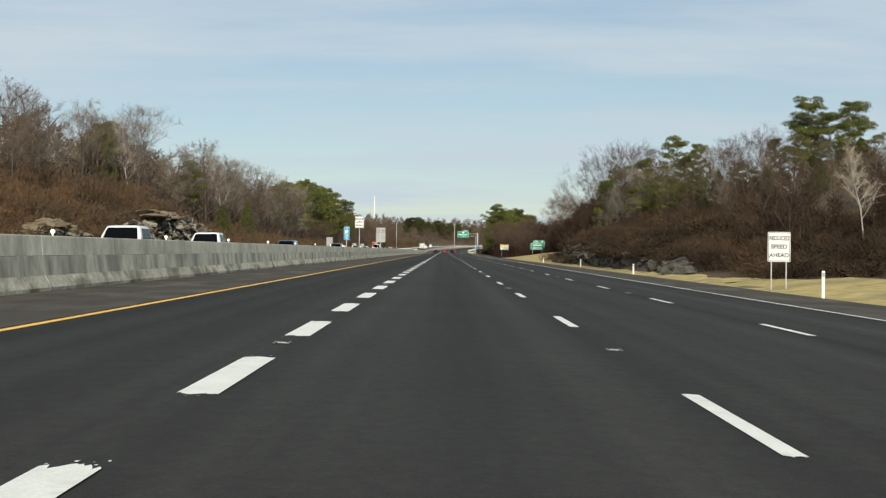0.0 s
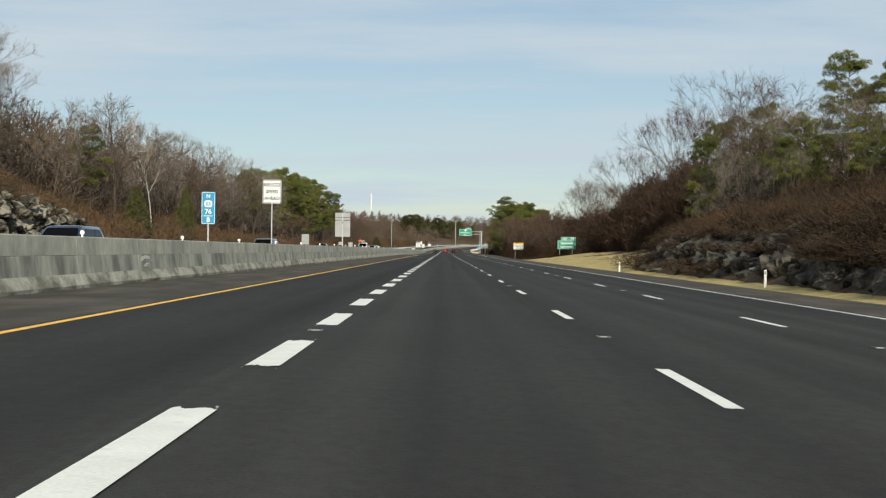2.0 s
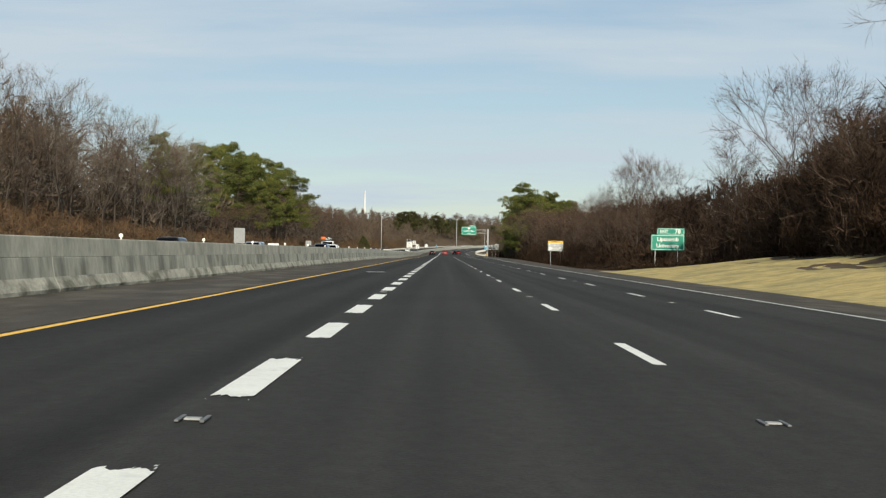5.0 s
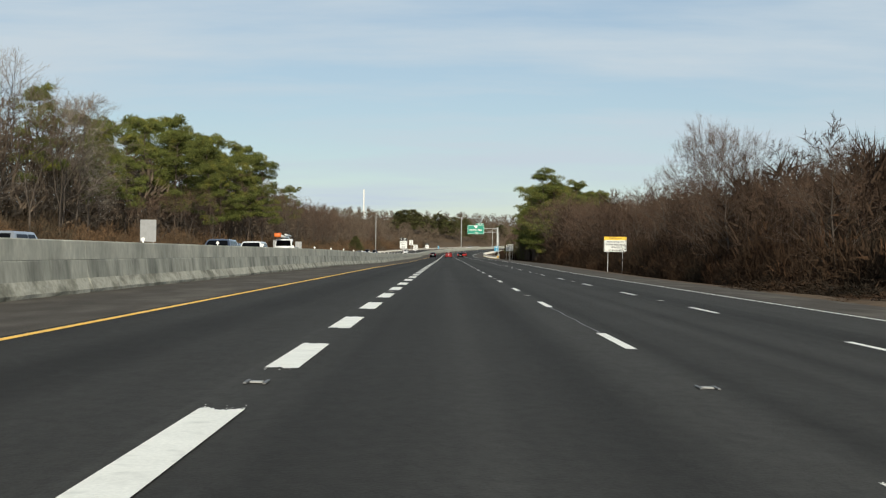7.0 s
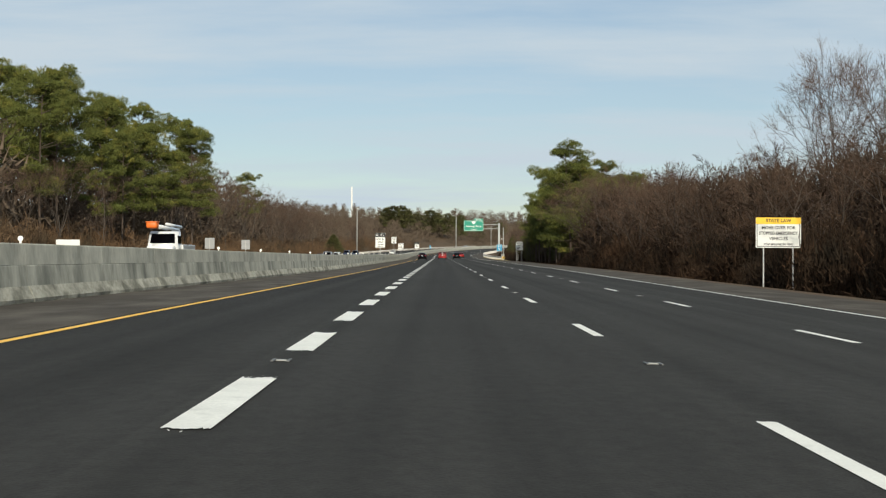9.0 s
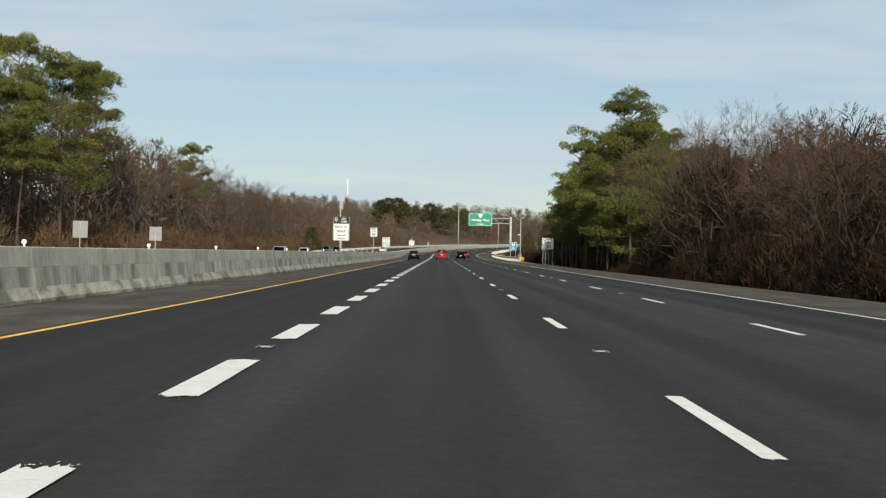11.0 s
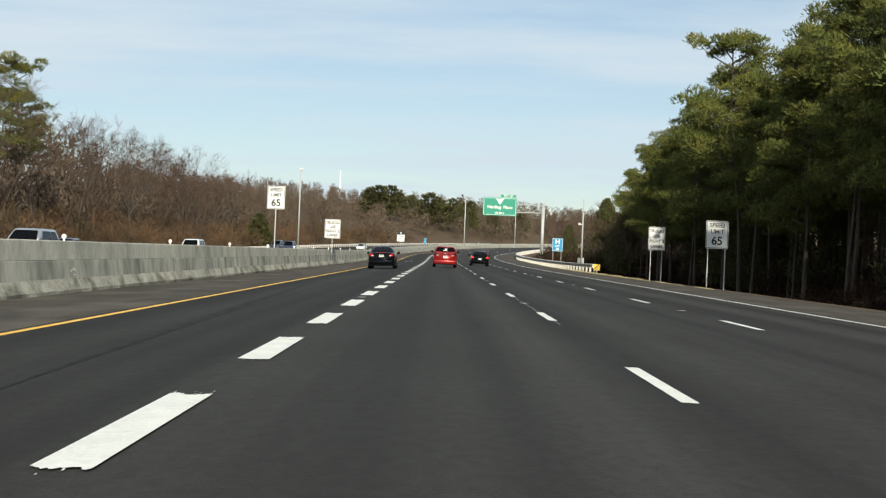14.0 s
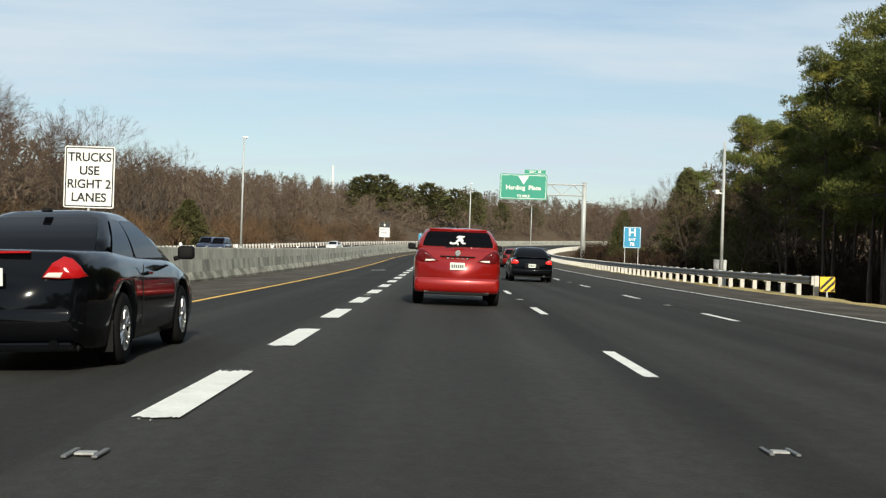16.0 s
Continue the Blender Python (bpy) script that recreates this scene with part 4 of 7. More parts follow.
# ---------------------------------------------------------------- trees


def slivers(P, D, L, Wd, rng, flat=0.0, facing=None):
    """One thin triangle along each direction; flat turns its face upwards, facing gives the face's normal."""
    P, D = np.asarray(P, float), np.asarray(D, float)
    D = D / np.linalg.norm(D, axis=1, keepdims=True)
    if facing is None:
        facing = rng.normal(size=D.shape) * (1 - 0.45 * flat) + np.array([0, 0, 1.6 * flat])
    S = np.cross(D, facing)
    S /= np.linalg.norm(S, axis=1, keepdims=True) + 1e-9
    Wd, L = np.broadcast_to(Wd, len(P))[:, None], np.broadcast_to(L, len(P))[:, None]
    V = np.stack([P - S * Wd / 2, P + S * Wd / 2, P + D * L], 1).reshape(-1, 3)
    return V, np.arange(len(V)).reshape(-1, 3)


def tubes(segs, sides=4):
    V, F = [], []
    for p0, p1, r0, r1 in segs:
        d = (p1 - p0)
        q = d.to_track_quat("Z", "Y")
        b = len(V)
        for p, r in ((p0, r0), (p1, r1)):
            for i in range(sides):
                a = 2 * math.pi * i / sides
                V.append(tuple(p + q @ Vector((r * math.cos(a), r * math.sin(a), 0))))
        F += [(b + i, b + (i + 1) % sides, b + sides + (i + 1) % sides, b + sides + i) for i in range(sides)]
    return V, F


def bend(rnd, d, amount):
    return (d + Vector((rnd.gauss(0, amount), rnd.gauss(0, amount), rnd.gauss(0, amount)))).normalized()


def fork(rnd, d, angle, lift):
    """A direction that leaves d at an angle, to a random side, then turns a little upwards."""
    side = d.cross(Vector((rnd.gauss(0, 1), rnd.gauss(0, 1), rnd.gauss(0, 1)))).normalized()
    return (d * math.cos(angle) + side * math.sin(angle) + Vector((0, 0, lift))).normalized()


def bare_tree(seed, height, spread=0.42, lean=0.05, clear=0.25, limbs=13, twig_w=0.016, fine=5, trunk_r=0.0085, multi=1, angle=0.95, branches=6, shoots=6):
    """Trunk and limb segments, and twig slivers, of a leafless tree: every order leaves the last at an angle and bends upwards."""
    rnd, rng = random.Random(seed), np.random.default_rng(seed)
    segs, boughs = [], []
    P, D, L = [], [], []

    def run(p, d, length, r0, r1, n, wander, lift):
        """A wandering, tapering line; gives its points and directions."""
        pts = [(p, d)]
        for i in range(n):
            q = p + d * length / n
            segs.append((p, q, r0 + (r1 - r0) * i / n, r0 + (r1 - r0) * (i + 1) / n))
            p, d = q, (bend(rnd, d, wander) + Vector((0, 0, lift))).normalized()
            pts.append((p, d))
        return pts

    def along(pts, t):
        i = min(int(t * (len(pts) - 1)), len(pts) - 2)
        return pts[i][0].lerp(pts[i + 1][0], t * (len(pts) - 1) - i), pts[i][1]

    for stem in range(multi):
        tilt = 0.34 if multi > 1 else 0.0
        d = Vector((rnd.gauss(0, lean) + tilt * math.cos(stem * 2.3), rnd.gauss(0, lean) + tilt * math.sin(stem * 2.3), 1)).normalized()
        top = height * rnd.uniform(0.84, 0.92) * (0.9 if multi > 1 else 1.0)
        r = height * trunk_r * (0.75 if multi > 1 else 1.0)
        line = run(Vector((0, 0, -0.033 * height)), d, top, r, r * 0.16, 8, 0.09, 0.03)
        count = limbs // multi + 1
        for k in range(count):
            t = clear + (0.97 - clear) * ((k + rnd.random()) / count) ** 0.85
            p, pd = along(line, t)
            az = k * 2.4 + rnd.uniform(-0.5, 0.5)
            a = angle * rnd.uniform(0.75, 1.2) * (1.15 - 0.45 * t)
            out = Vector((math.cos(az), math.sin(az), 0))
            ld = (pd * math.cos(a) + out * math.sin(a)).normalized()
            ll = height * spread * (1.08 - 0.72 * t) * rnd.uniform(0.75, 1.1)
            rr = max(r * (1 - 0.84 * t) * 0.55, 0.0012 * height)
            bough = run(p, ld, ll, rr, rr * 0.25, 3, 0.17, 0.05)
            boughs.append((bough, ll))
        boughs.append((line[-3:], height * 0.18))
    for bough, ll in boughs:
        arms = [(bough, ll * 0.7)]
        for m in range(branches):
            p, pd = along(bough, 0.22 + 0.76 * (m + rnd.random()) / branches)
            bd = fork(rnd, pd, rnd.uniform(0.5, 0.95) * angle / 0.95, 0.05)
            bl = ll * rnd.uniform(0.26, 0.46)
            arms.append((run(p, bd, bl, 0.0011 * height, 0.0006 * height, 2, 0.18, 0.03), bl))
        for arm, bl in arms:
            for j in range(shoots):
                p, pd = along(arm, 0.15 + 0.84 * (j + rnd.random()) / shoots)
                td = fork(rnd, pd, rnd.uniform(0.3, 1.0), 0.05)
                tl = bl * rnd.uniform(0.30, 0.55) + height * 0.018
                P.append(p); D.append(td); L.append((tl, twig_w))
                for i in range(fine):
                    fd = fork(rnd, td, rnd.uniform(0.3, 1.0), 0.04)
                    P.append(p + td * tl * rnd.uniform(0.12, 0.9)); D.append(fd); L.append((tl * rnd.uniform(0.4, 0.75), twig_w * 0.8))
    L = np.array(L)
    tv, tf = slivers([tuple(p) for p in P], [tuple(d) for d in D], L[:, 0], L[:, 1], rng)
    return tubes(segs), (tv, tf)


def tree_thing(name, trunk, crown, bark, leaf, label, category, crown_name="crown"):
    base = new(name)
    put("trunk", np_mesh("trunk", trunk[0], trunk[1], bark), base)
    put(crown_name, np_mesh(crown_name, crown[0], crown[1], leaf), base)
    return tagged(base, label, category)


def pine(seed, height, clear=0.42, width=0.2, whorls=9, full=1.0):
    """A loblolly-like pine: long trunk, whorls of level boughs that end in rounded puffs of needles."""
    rnd, rng = random.Random(seed), np.random.default_rng(seed)
    segs = []
    p, d, r = Vector((0, 0, -0.4)), Vector((rnd.gauss(0, 0.02), rnd.gauss(0, 0.02), 1)).normalized(), height * 0.0105
    line = [p.copy()]
    n = 8
    for i in range(n):
        q = p + d * height * 0.965 / n
        segs.append((p, q, r, r * 0.82)); p, r = q, r * 0.82
        d = bend(rnd, d, 0.02)
        line.append(p.copy())
    puffs = []
    for k in range(whorls):
        for m in range(3 if k % 2 or k > whorls - 3 else 2):
            t = clear + (0.985 - clear) * (k + rnd.uniform(-0.3, 1.2)) / whorls
            t = min(max(t, clear), 0.98)
            i = min(int(t * n), n - 1)
            base = line[i].lerp(line[i + 1], t * n - i)
            s = (t - clear) / (1 - clear)
            reach = height * width * (0.22 + 0.80 * math.sqrt(max(0.0, 1 - (1.12 * s - 0.12) ** 2)) * (0.72 + 0.28 * min(1, s * 4))) * rnd.uniform(0.5, 1.18)
            az = k * 1.1 + m * 2.09 + rnd.uniform(-0.5, 0.5)
            up = rnd.uniform(-0.15, 0.35) + 0.6 * s
            bd = Vector((math.cos(az), math.sin(az), up)).normalized()
            elbow = base + bd * reach * 0.55
            tip = elbow + (bd + Vector((rnd.gauss(0, 0.12), rnd.gauss(0, 0.12), 0.22))).normalized() * reach * 0.45
            segs.append((base, elbow, height * 0.0030, height * 0.0019))
            segs.append((elbow, tip, height * 0.0019, height * 0.0008))
            size = height * rnd.uniform(0.042, 0.066) * (1.08 - 0.3 * s)
            side = Vector((-math.sin(az), math.cos(az), 0))
            puffs.append((tip, size))
            puffs.append((elbow.lerp(tip, 0.45) + side * size * rnd.uniform(0.6, 1.1), size * 0.92))
            if rnd.random() < 0.75:
                puffs.append((elbow.lerp(tip, 0.35) - side * size * rnd.uniform(0.6, 1.1), size * 0.85))
            if reach > height * 0.15 and rnd.random() < 0.35 * full:
                puffs.append((base.lerp(elbow, 0.75) + Vector((0, 0, 0.2 * size)), size * 0.8))
    puffs += [(line[-1] + Vector((rnd.gauss(0, 0.02), rnd.gauss(0, 0.02), rnd.uniform(-0.06, 0.012))) * height, height * 0.038) for _ in range(5)]
    P, D, N = [], [], []
    for c, rad in puffs:
        # sprays of needles over a slightly flattened puff; the outermost stand out as a fringe
        m = int(300 * full)
        o = rng.normal(size=(m, 3))
        o /= np.linalg.norm(o, axis=1, keepdims=True)
        o[:, 2] = np.where(o[:, 2] < -0.25, -o[:, 2], o[:, 2])
        lump = 1 + 0.25 * np.sin(o[:, :1] * 5 + c.x * 3) * np.cos(o[:, 1:2] * 5 + c.y * 3)
        pos = o * rad * lump * rng.uniform(0.62, 1.0, (m, 1)) * np.array([1.05, 1.05, 0.80])
        P.append(np.array(c) + pos)
        D.append(o * 0.55 + rng.normal(size=(m, 3)) * 0.5 + np.array([0, 0, 0.45]))
        N.append(o + rng.normal(size=(m, 3)) * 0.3 + np.array([0, 0, 0.15]))
    P, D, N = np.concatenate(P), np.concatenate(D), np.concatenate(N)
    k = height / 20
    return tubes(segs, 5), slivers(P, D, rng.uniform(0.20, 0.34, len(P)) * k, rng.uniform(0.055, 0.095, len(P)) * k, rng, facing=N)


def cedar(seed, height, width=0.24, n=11000):
    """A dense red cedar: short plumes of scale leaves over an uneven cone, with a rounded foot."""
    rng = np.random.default_rng(seed)
    t = rng.random(n) ** 0.9
    az = rng.uniform(0, 6.283, n)
    lump = 1 + 0.20 * np.sin(az * 5 + t * 21) + 0.16 * np.sin(az * 3 - t * 33) + 0.10 * np.sin(az * 9 + t * 61)
    rad = height * width * (1 - t) ** 0.7 * np.minimum(1, 0.55 + 3 * t) * lump * rng.random(n) ** 0.25 + 0.06
    P = np.stack([rad * np.cos(az), rad * np.sin(az), height * (0.05 + 0.93 * t)], 1)
    D = np.stack([np.cos(az) * 0.5, np.sin(az) * 0.5, rng.uniform(0.2, 1.1, n)], 1) + rng.normal(size=(n, 3)) * 0.3
    N = np.stack([np.cos(az), np.sin(az), np.full(n, 0.5)], 1) + rng.normal(size=(n, 3)) * 0.35
    trunk = tubes([(Vector((0, 0, -0.4)), Vector((0, 0, height * 0.9)), height * 0.016, 0.02)], 6)
    return trunk, slivers(P, D, rng.uniform(0.16, 0.38, n), rng.uniform(0.06, 0.12, n), rng, facing=N)


def oak(seed, height, low=0.24, spread=0.55, orders=(4, 3, 3, 3), shoots=5, fine=5, twig_w=0.017):
    """A leafless broad tree that forks again and again into an even dome of fine twigs."""
    rnd, rng = random.Random(seed), np.random.default_rng(seed)
    segs, P, D, L = [], [], [], []
    first = height * low
    r0 = height * 0.011
    segs.append((Vector((0, 0, -0.033 * height)), Vector((0, 0, first)), r0, r0 * 0.8))
    ends = [(Vector((0, 0, first)), Vector((rnd.gauss(0, 0.06), rnd.gauss(0, 0.06), 1)).normalized(), r0 * 0.75)]
    # the reach of each order, so that the whole comes to its height
    reach = [0.25, 0.21, 0.15, 0.11]
    for order, n in enumerate(orders):
        grown = []
        for p, d, r in ends:
            az0 = rnd.uniform(0, 6.28)
            for k in range(n):
                side = Matrix.Rotation(az0 + k * 6.283 / n + rnd.uniform(-0.5, 0.5), 3, d) @ d.orthogonal().normalized()
                a = spread * rnd.uniform(0.3, 1.25)
                e = (d * math.cos(a) + side * math.sin(a) + Vector((0, 0, 0.07))).normalized()
                q, ln, rr = p, height * reach[order] * rnd.uniform(0.75, 1.2), max(r * (0.62 if order else 0.7), 0.0009 * height)
                for j in range(2):
                    q2 = q + e * ln / 2
                    segs.append((q, q2, rr * (1 - 0.15 * j), rr * (0.85 - 0.15 * j)))
                    q, e = q2, bend(rnd, e, 0.10)
                grown.append((q, e, rr * 0.7))
                if order >= 1:
                    for j in range(shoots // 2 + 1):
                        td = fork(rnd, e, rnd.uniform(0.4, 0.9), 0.05)
                        o, tl = p.lerp(q, rnd.uniform(0.3, 1)), height * rnd.uniform(0.05, 0.10)
                        P.append(o); D.append(td); L.append((tl, twig_w))
                        for i in range(3):
                            P.append(o + td * tl * rnd.uniform(0.2, 0.9)); D.append(fork(rnd, td, rnd.uniform(0.3, 0.9), 0.04)); L.append((tl * 0.55, twig_w * 0.8))
        ends = grown
    for p, d, r in ends:
        for j in range(shoots):
            td = fork(rnd, d, rnd.uniform(0.1, 0.9), 0.03)
            tl = height * rnd.uniform(0.05, 0.10)
            P.append(p); D.append(td); L.append((tl, twig_w))
            for i in range(fine):
                fd = fork(rnd, td, rnd.uniform(0.25, 0.8), 0.04)
                P.append(p + td * tl * rnd.uniform(0.15, 0.9)); D.append(fd); L.append((tl * rnd.uniform(0.35, 0.65), twig_w * 0.8))
    L = np.array(L)
    return tubes(segs), slivers([tuple(p) for p in P], [tuple(d) for d in D], L[:, 0], L[:, 1], rng)


BARE = []
for k in range(9):
    if k % 3 == 2:
        tr, cr = oak(k + 1, 12.0, low=0.2, spread=0.50 + 0.02 * k, orders=(3, 3, 3, 2), shoots=5, fine=5, twig_w=0.016)
    else:
        tr, cr = bare_tree(k + 1, 12.0, spread=0.38 + 0.03 * (k % 4), clear=0.16 + 0.05 * (k % 3), limbs=13 + k % 4)
    BARE.append(tree_thing("bare_tree", tr, cr, M["bark"], M["twigs"], "leafless grey-brown tree among dense winter woods", "tree"))
BROAD = []
for k in range(3):
    tr, cr = oak(40 + k, 14.0, low=0.20 + 0.05 * k, spread=0.54 + 0.04 * k)
    BROAD.append(tree_thing("bare_tree", tr, cr, M["bark"], M["twigs"], "tall leafless tree with a wide fan of bare branches", "tree"))
GREY = []
for k in range(5):
    if k % 2:
        tr, cr = oak(50 + k, 12.0, low=0.25, spread=0.50, orders=(3, 3, 3, 2), shoots=5, fine=5, twig_w=0.017)
    else:
        tr, cr = bare_tree(50 + k, 12.0, spread=0.40, clear=0.22, limbs=14, twig_w=0.017)
    GREY.append(tree_thing("bare_tree", tr, cr, M["bark"], M["grey_twigs"], "leafless grey-twigged tree on the hillside above the road", "tree"))
PALE = []
for k in range(2):
    tr, cr = bare_tree(60 + k, 14.0, spread=0.36, clear=0.35, limbs=15, twig_w=0.03, fine=5, angle=0.8)
    PALE.append(tree_thing("sycamore_tree", tr, cr, M["pale_bark"], M["pale_twigs"], "pale-barked leafless sycamore standing before the woods", "tree"))
PINES = []
for k in range(5):
    tr, cr = pine(80 + k, 20.0, clear=0.34 + 0.07 * (k % 3), width=0.20 + 0.025 * (k % 2))
    PINES.append(tree_thing("pine_tree", tr, cr, M["pine_bark"], M["needles"], "tall green pine with a dark bare lower trunk", "tree", "needles"))
FULL_PINES = []
for k in range(2):
    tr, cr = pine(95 + k, 20.0, clear=0.16 + 0.04 * k, width=0.235, whorls=13)
    FULL_PINES.append(tree_thing("pine_tree", tr, cr, M["pine_bark"], M["needles"], "full-crowned green pine standing out at the woodland edge", "tree", "needles"))
CEDARS = []
for k in range(3):
    tr, cr = cedar(120 + k, 8.0, 0.25 + 0.03 * k)
    CEDARS.append(tree_thing("cedar_tree", tr, cr, M["pine_bark"], M["cedar"], "dense dark green conical cedar at the woodland edge", "tree", "foliage"))

used = set()
tree_rnd = random.Random(5)


def plant(kinds, x, y, height, group, z=None, which=None, breadth=1.0):
    """Stands one of the kinds at a place, scaled to a height."""
    i = tree_rnd.randrange(len(kinds)) if which is None else which
    ob = kinds[i]
    native = {id(BARE): 12.0, id(GREY): 12.0, id(BROAD): 14.0, id(PALE): 14.0, id(PINES): 20.0, id(FULL_PINES): 20.0, id(CEDARS): 8.0}[id(kinds)]
    p = on_ground(x, y) if z is None else Vector((x, y, z))
    s = height / native
    turn = tree_rnd.uniform(0, 360)
    wide = tree_rnd.uniform(0.9, 1.15) * breadth
    if ob.name not in used:
        used.add(ob.name)
        made = ob
    else:
        made = copy_thing(ob, Matrix())
    made.matrix_basis = Matrix.Translation(p - Vector((0, 0, 0.05))) @ Matrix.Rotation(radians(turn), 4, "Z") @ Matrix.Diagonal((s * wide, s * wide, s, 1))
    made["group"] = group
    return made


# single trees that stand out, plus low cedars that darken gaps under the pines
for x, y, top, kinds in ((39.6, 142, 18.4, FULL_PINES), (41.5, 139, 16.5, PINES), (44.2, 138, 17.8, FULL_PINES), (45.5, 141, 14, CEDARS), (29.6, 168.4, 16.2, FULL_PINES), (32.4, 163.8, 15.2, FULL_PINES), (36, 150, 11, PINES), (28.5, 178, 10.5, CEDARS), (30, 160, 10, PINES), (28, 152, 9.0, PINES), (26.5, 163, 8.5, CEDARS), (31, 146, 10.5, CEDARS), (27.5, 184, 9.5, PINES), (33, 132, 10.0, CEDARS), (34.5, 134, 8.5, CEDARS), (38, 136, 14.5, PINES), (32, 129, 14.4, BARE), (34, 126, 13.8, BARE), (31, 121, 12.5, BARE), (30, 136, 13.8, BARE), (33.5, 140, 15.5, BARE), (40.5, 144, 16.5, PINES), (31.0, 166, 13.5, PINES), (27.5, 118, 8.5, BARE), (28.5, 128, 9.5, BARE), (26, 140, 8.0, BARE), (23.8, 188.5, 11.7, PINES), (27, 172, 9.5, PINES), (26.5, 200, 8.5, CEDARS), (29.8, 200.7, 19.4, BARE), (33, 206, 17, BARE), (31, 194, 14, BARE), (28, 214, 13, BARE),
                         (36.9, 263.6, 23.0, BROAD), (28, 228, 19.0, BROAD), (27, 196, 14, PINES), (29, 190, 15, PINES), (30, 210, 14.5, BARE), (27.5, 218, 14, BARE), (25.5, 192, 12.5, BARE), (28, 186, 14.5, BARE), (25.5, 180, 17, BARE), (-55, 208, 21.5, PINES), (-52.5, 202, 19.5, PINES), (-57, 215, 21, PINES), (36, 300, 20.5, BROAD), (35, 298, 13, BARE), (41, 456, 22.5, BROAD), (46, 450, 22.5, BROAD),
                         (-54, 322, 24.5, PALE), (-54, 350, 22, PALE), (-49.0, 287, 24.3, PALE), (18.0, 129.7, 3.4, PALE), (22, 82, 7.2, BROAD), (24, 73.5, 8.0, PALE), (-50, 205, 22, PALE),
                         (-45, 295, 11.3, CEDARS), (-49, 250, 18.0, PINES), (-43, 251, 9.5, CEDARS), (-46.5, 299, 9.0, CEDARS),
                         (25.1, 575, 20.5, PINES), (23.2, 579, 16.5, PINES), (27.5, 583, 21.0, PINES), (23.0, 592, 14.5, PINES), (24.0, 600, 21.5, PINES), (28.5, 594, 21.5, PINES),
                         (22.6, 611, 15.0, PINES), (26.0, 615, 21.5, PINES), (30.5, 606, 22.0, PINES), (25.0, 625, 18.0, PINES), (28.0, 630, 20.0, PINES), (33.0, 584, 22.0, PINES), (26.5, 645, 17.0, PINES),
                         (32.0, 622, 21.0, PINES), (33, 606, 22, PINES), (36, 612, 22, PINES), (35, 632, 21, PINES), (23.5, 636, 14.0, PINES), (25.0, 643, 15, PINES), (25, 652, 14.8, PINES), (27, 657, 16, PINES), (30, 662, 16.5, PINES), (23.5, 618, 14, PINES), (26.5, 667, 12, PINES), (25.5, 674, 8.0, CEDARS), (-35.6, 750, 7.6, CEDARS), (22.7, 542, 20.5, FULL_PINES), (24.6, 545, 18.0, FULL_PINES), (20.8, 549, 15.0, PINES), (23.4, 552, 17.5, PINES), (26.0, 537, 12, PINES), (22.0, 558, 15.5, PINES), (27.0, 556, 16.5, PINES), (24.5, 565, 17.5, PINES), (22.5, 568, 13.5, PINES), (28.5, 566, 18, PINES), (26.5, 558, 7, CEDARS), (28, 570, 8, CEDARS), (28, 541, 8, CEDARS), (28, 622, 8, CEDARS), (27.5, 608, 9, CEDARS), (29, 640, 9, CEDARS), (30, 615, 10, CEDARS), (28, 590, 9, CEDARS), (29, 575, 20, PINES), (31, 598, 22, PINES), (27, 602, 17, PINES), (29, 587, 18, PINES), (26, 593, 16, PINES), (28, 612, 18, PINES), (27, 577, 15, PINES), (25.0, 588, 14.0, PINES), (30.0, 648, 17.0, PINES),
                         (27.8, 715, 11.5, CEDARS), (30.5, 722, 9.5, CEDARS), (22.6, 730, 6.5, CEDARS), (24.0, 738, 7.5, CEDARS), (26.5, 688, 8, CEDARS), (33, 735, 13, PINES)):
    g = on_ground(x, y).z
    plant(kinds, x, y, (top - g) * (0.93 if kinds is PINES and 552 < y < 636 else 1.0), "trees along the road", breadth={(22.7, 542): 1.05, (-49.0, 287): 0.72, (39.6, 142): 1.3, (44.2, 138): 1.3, (41.5, 139): 1.2, (-35.6, 750): 2.0, (41, 456): 0.78, (46, 450): 0.85}.get((x, y), 1.0))
# pines added behind the roadside row to keep sun off its foot
for y in np.arange(548, 694, 5.5):
    for k in range(3):
        x = 29.5 + 4.2 * k + tree_rnd.uniform(-1.3, 1.3)
        yy = y + tree_rnd.uniform(-2, 2)
        top = (14.5 if y < 575 else 18.5 if y < 635 else 16.5) * tree_rnd.uniform(0.86, 1.0) - 1.5 * (k == 0)
        plant(PINES, x, yy, top - on_ground(x, yy).z, "pine wood on the right")
# stands of pines on the left
for x, y, top in ((-40, 527, 21.0), (-44, 515, 22), (-47, 503, 22.5), (-51, 516, 25.5), (-56, 505, 28), (-49, 488, 22.5), (-55, 488, 26.5), (-60, 498, 27), (-62, 480, 24.5), (-53, 470, 23.5), (-58, 464, 22.5), (-52, 497, 25), (-45, 508, 20), (-48, 480, 20.5), (-44, 488, 17.5),
                  (-47, 470, 22), (-51, 452, 20), (-57, 444, 22), (-44, 497, 19), (-42, 519, 17), (-50, 432, 19), (-55, 530, 24), (-48, 536, 20), (-52, 410, 22), (-50, 575, 27), (-54, 583, 29), (-57, 568, 30), (-49, 640, 21), (-52, 655, 19)):
    plant(PINES, x, y, top - on_ground(x, y).z, "pines on the left")
# rows of bare trees
rows, rear = [], []
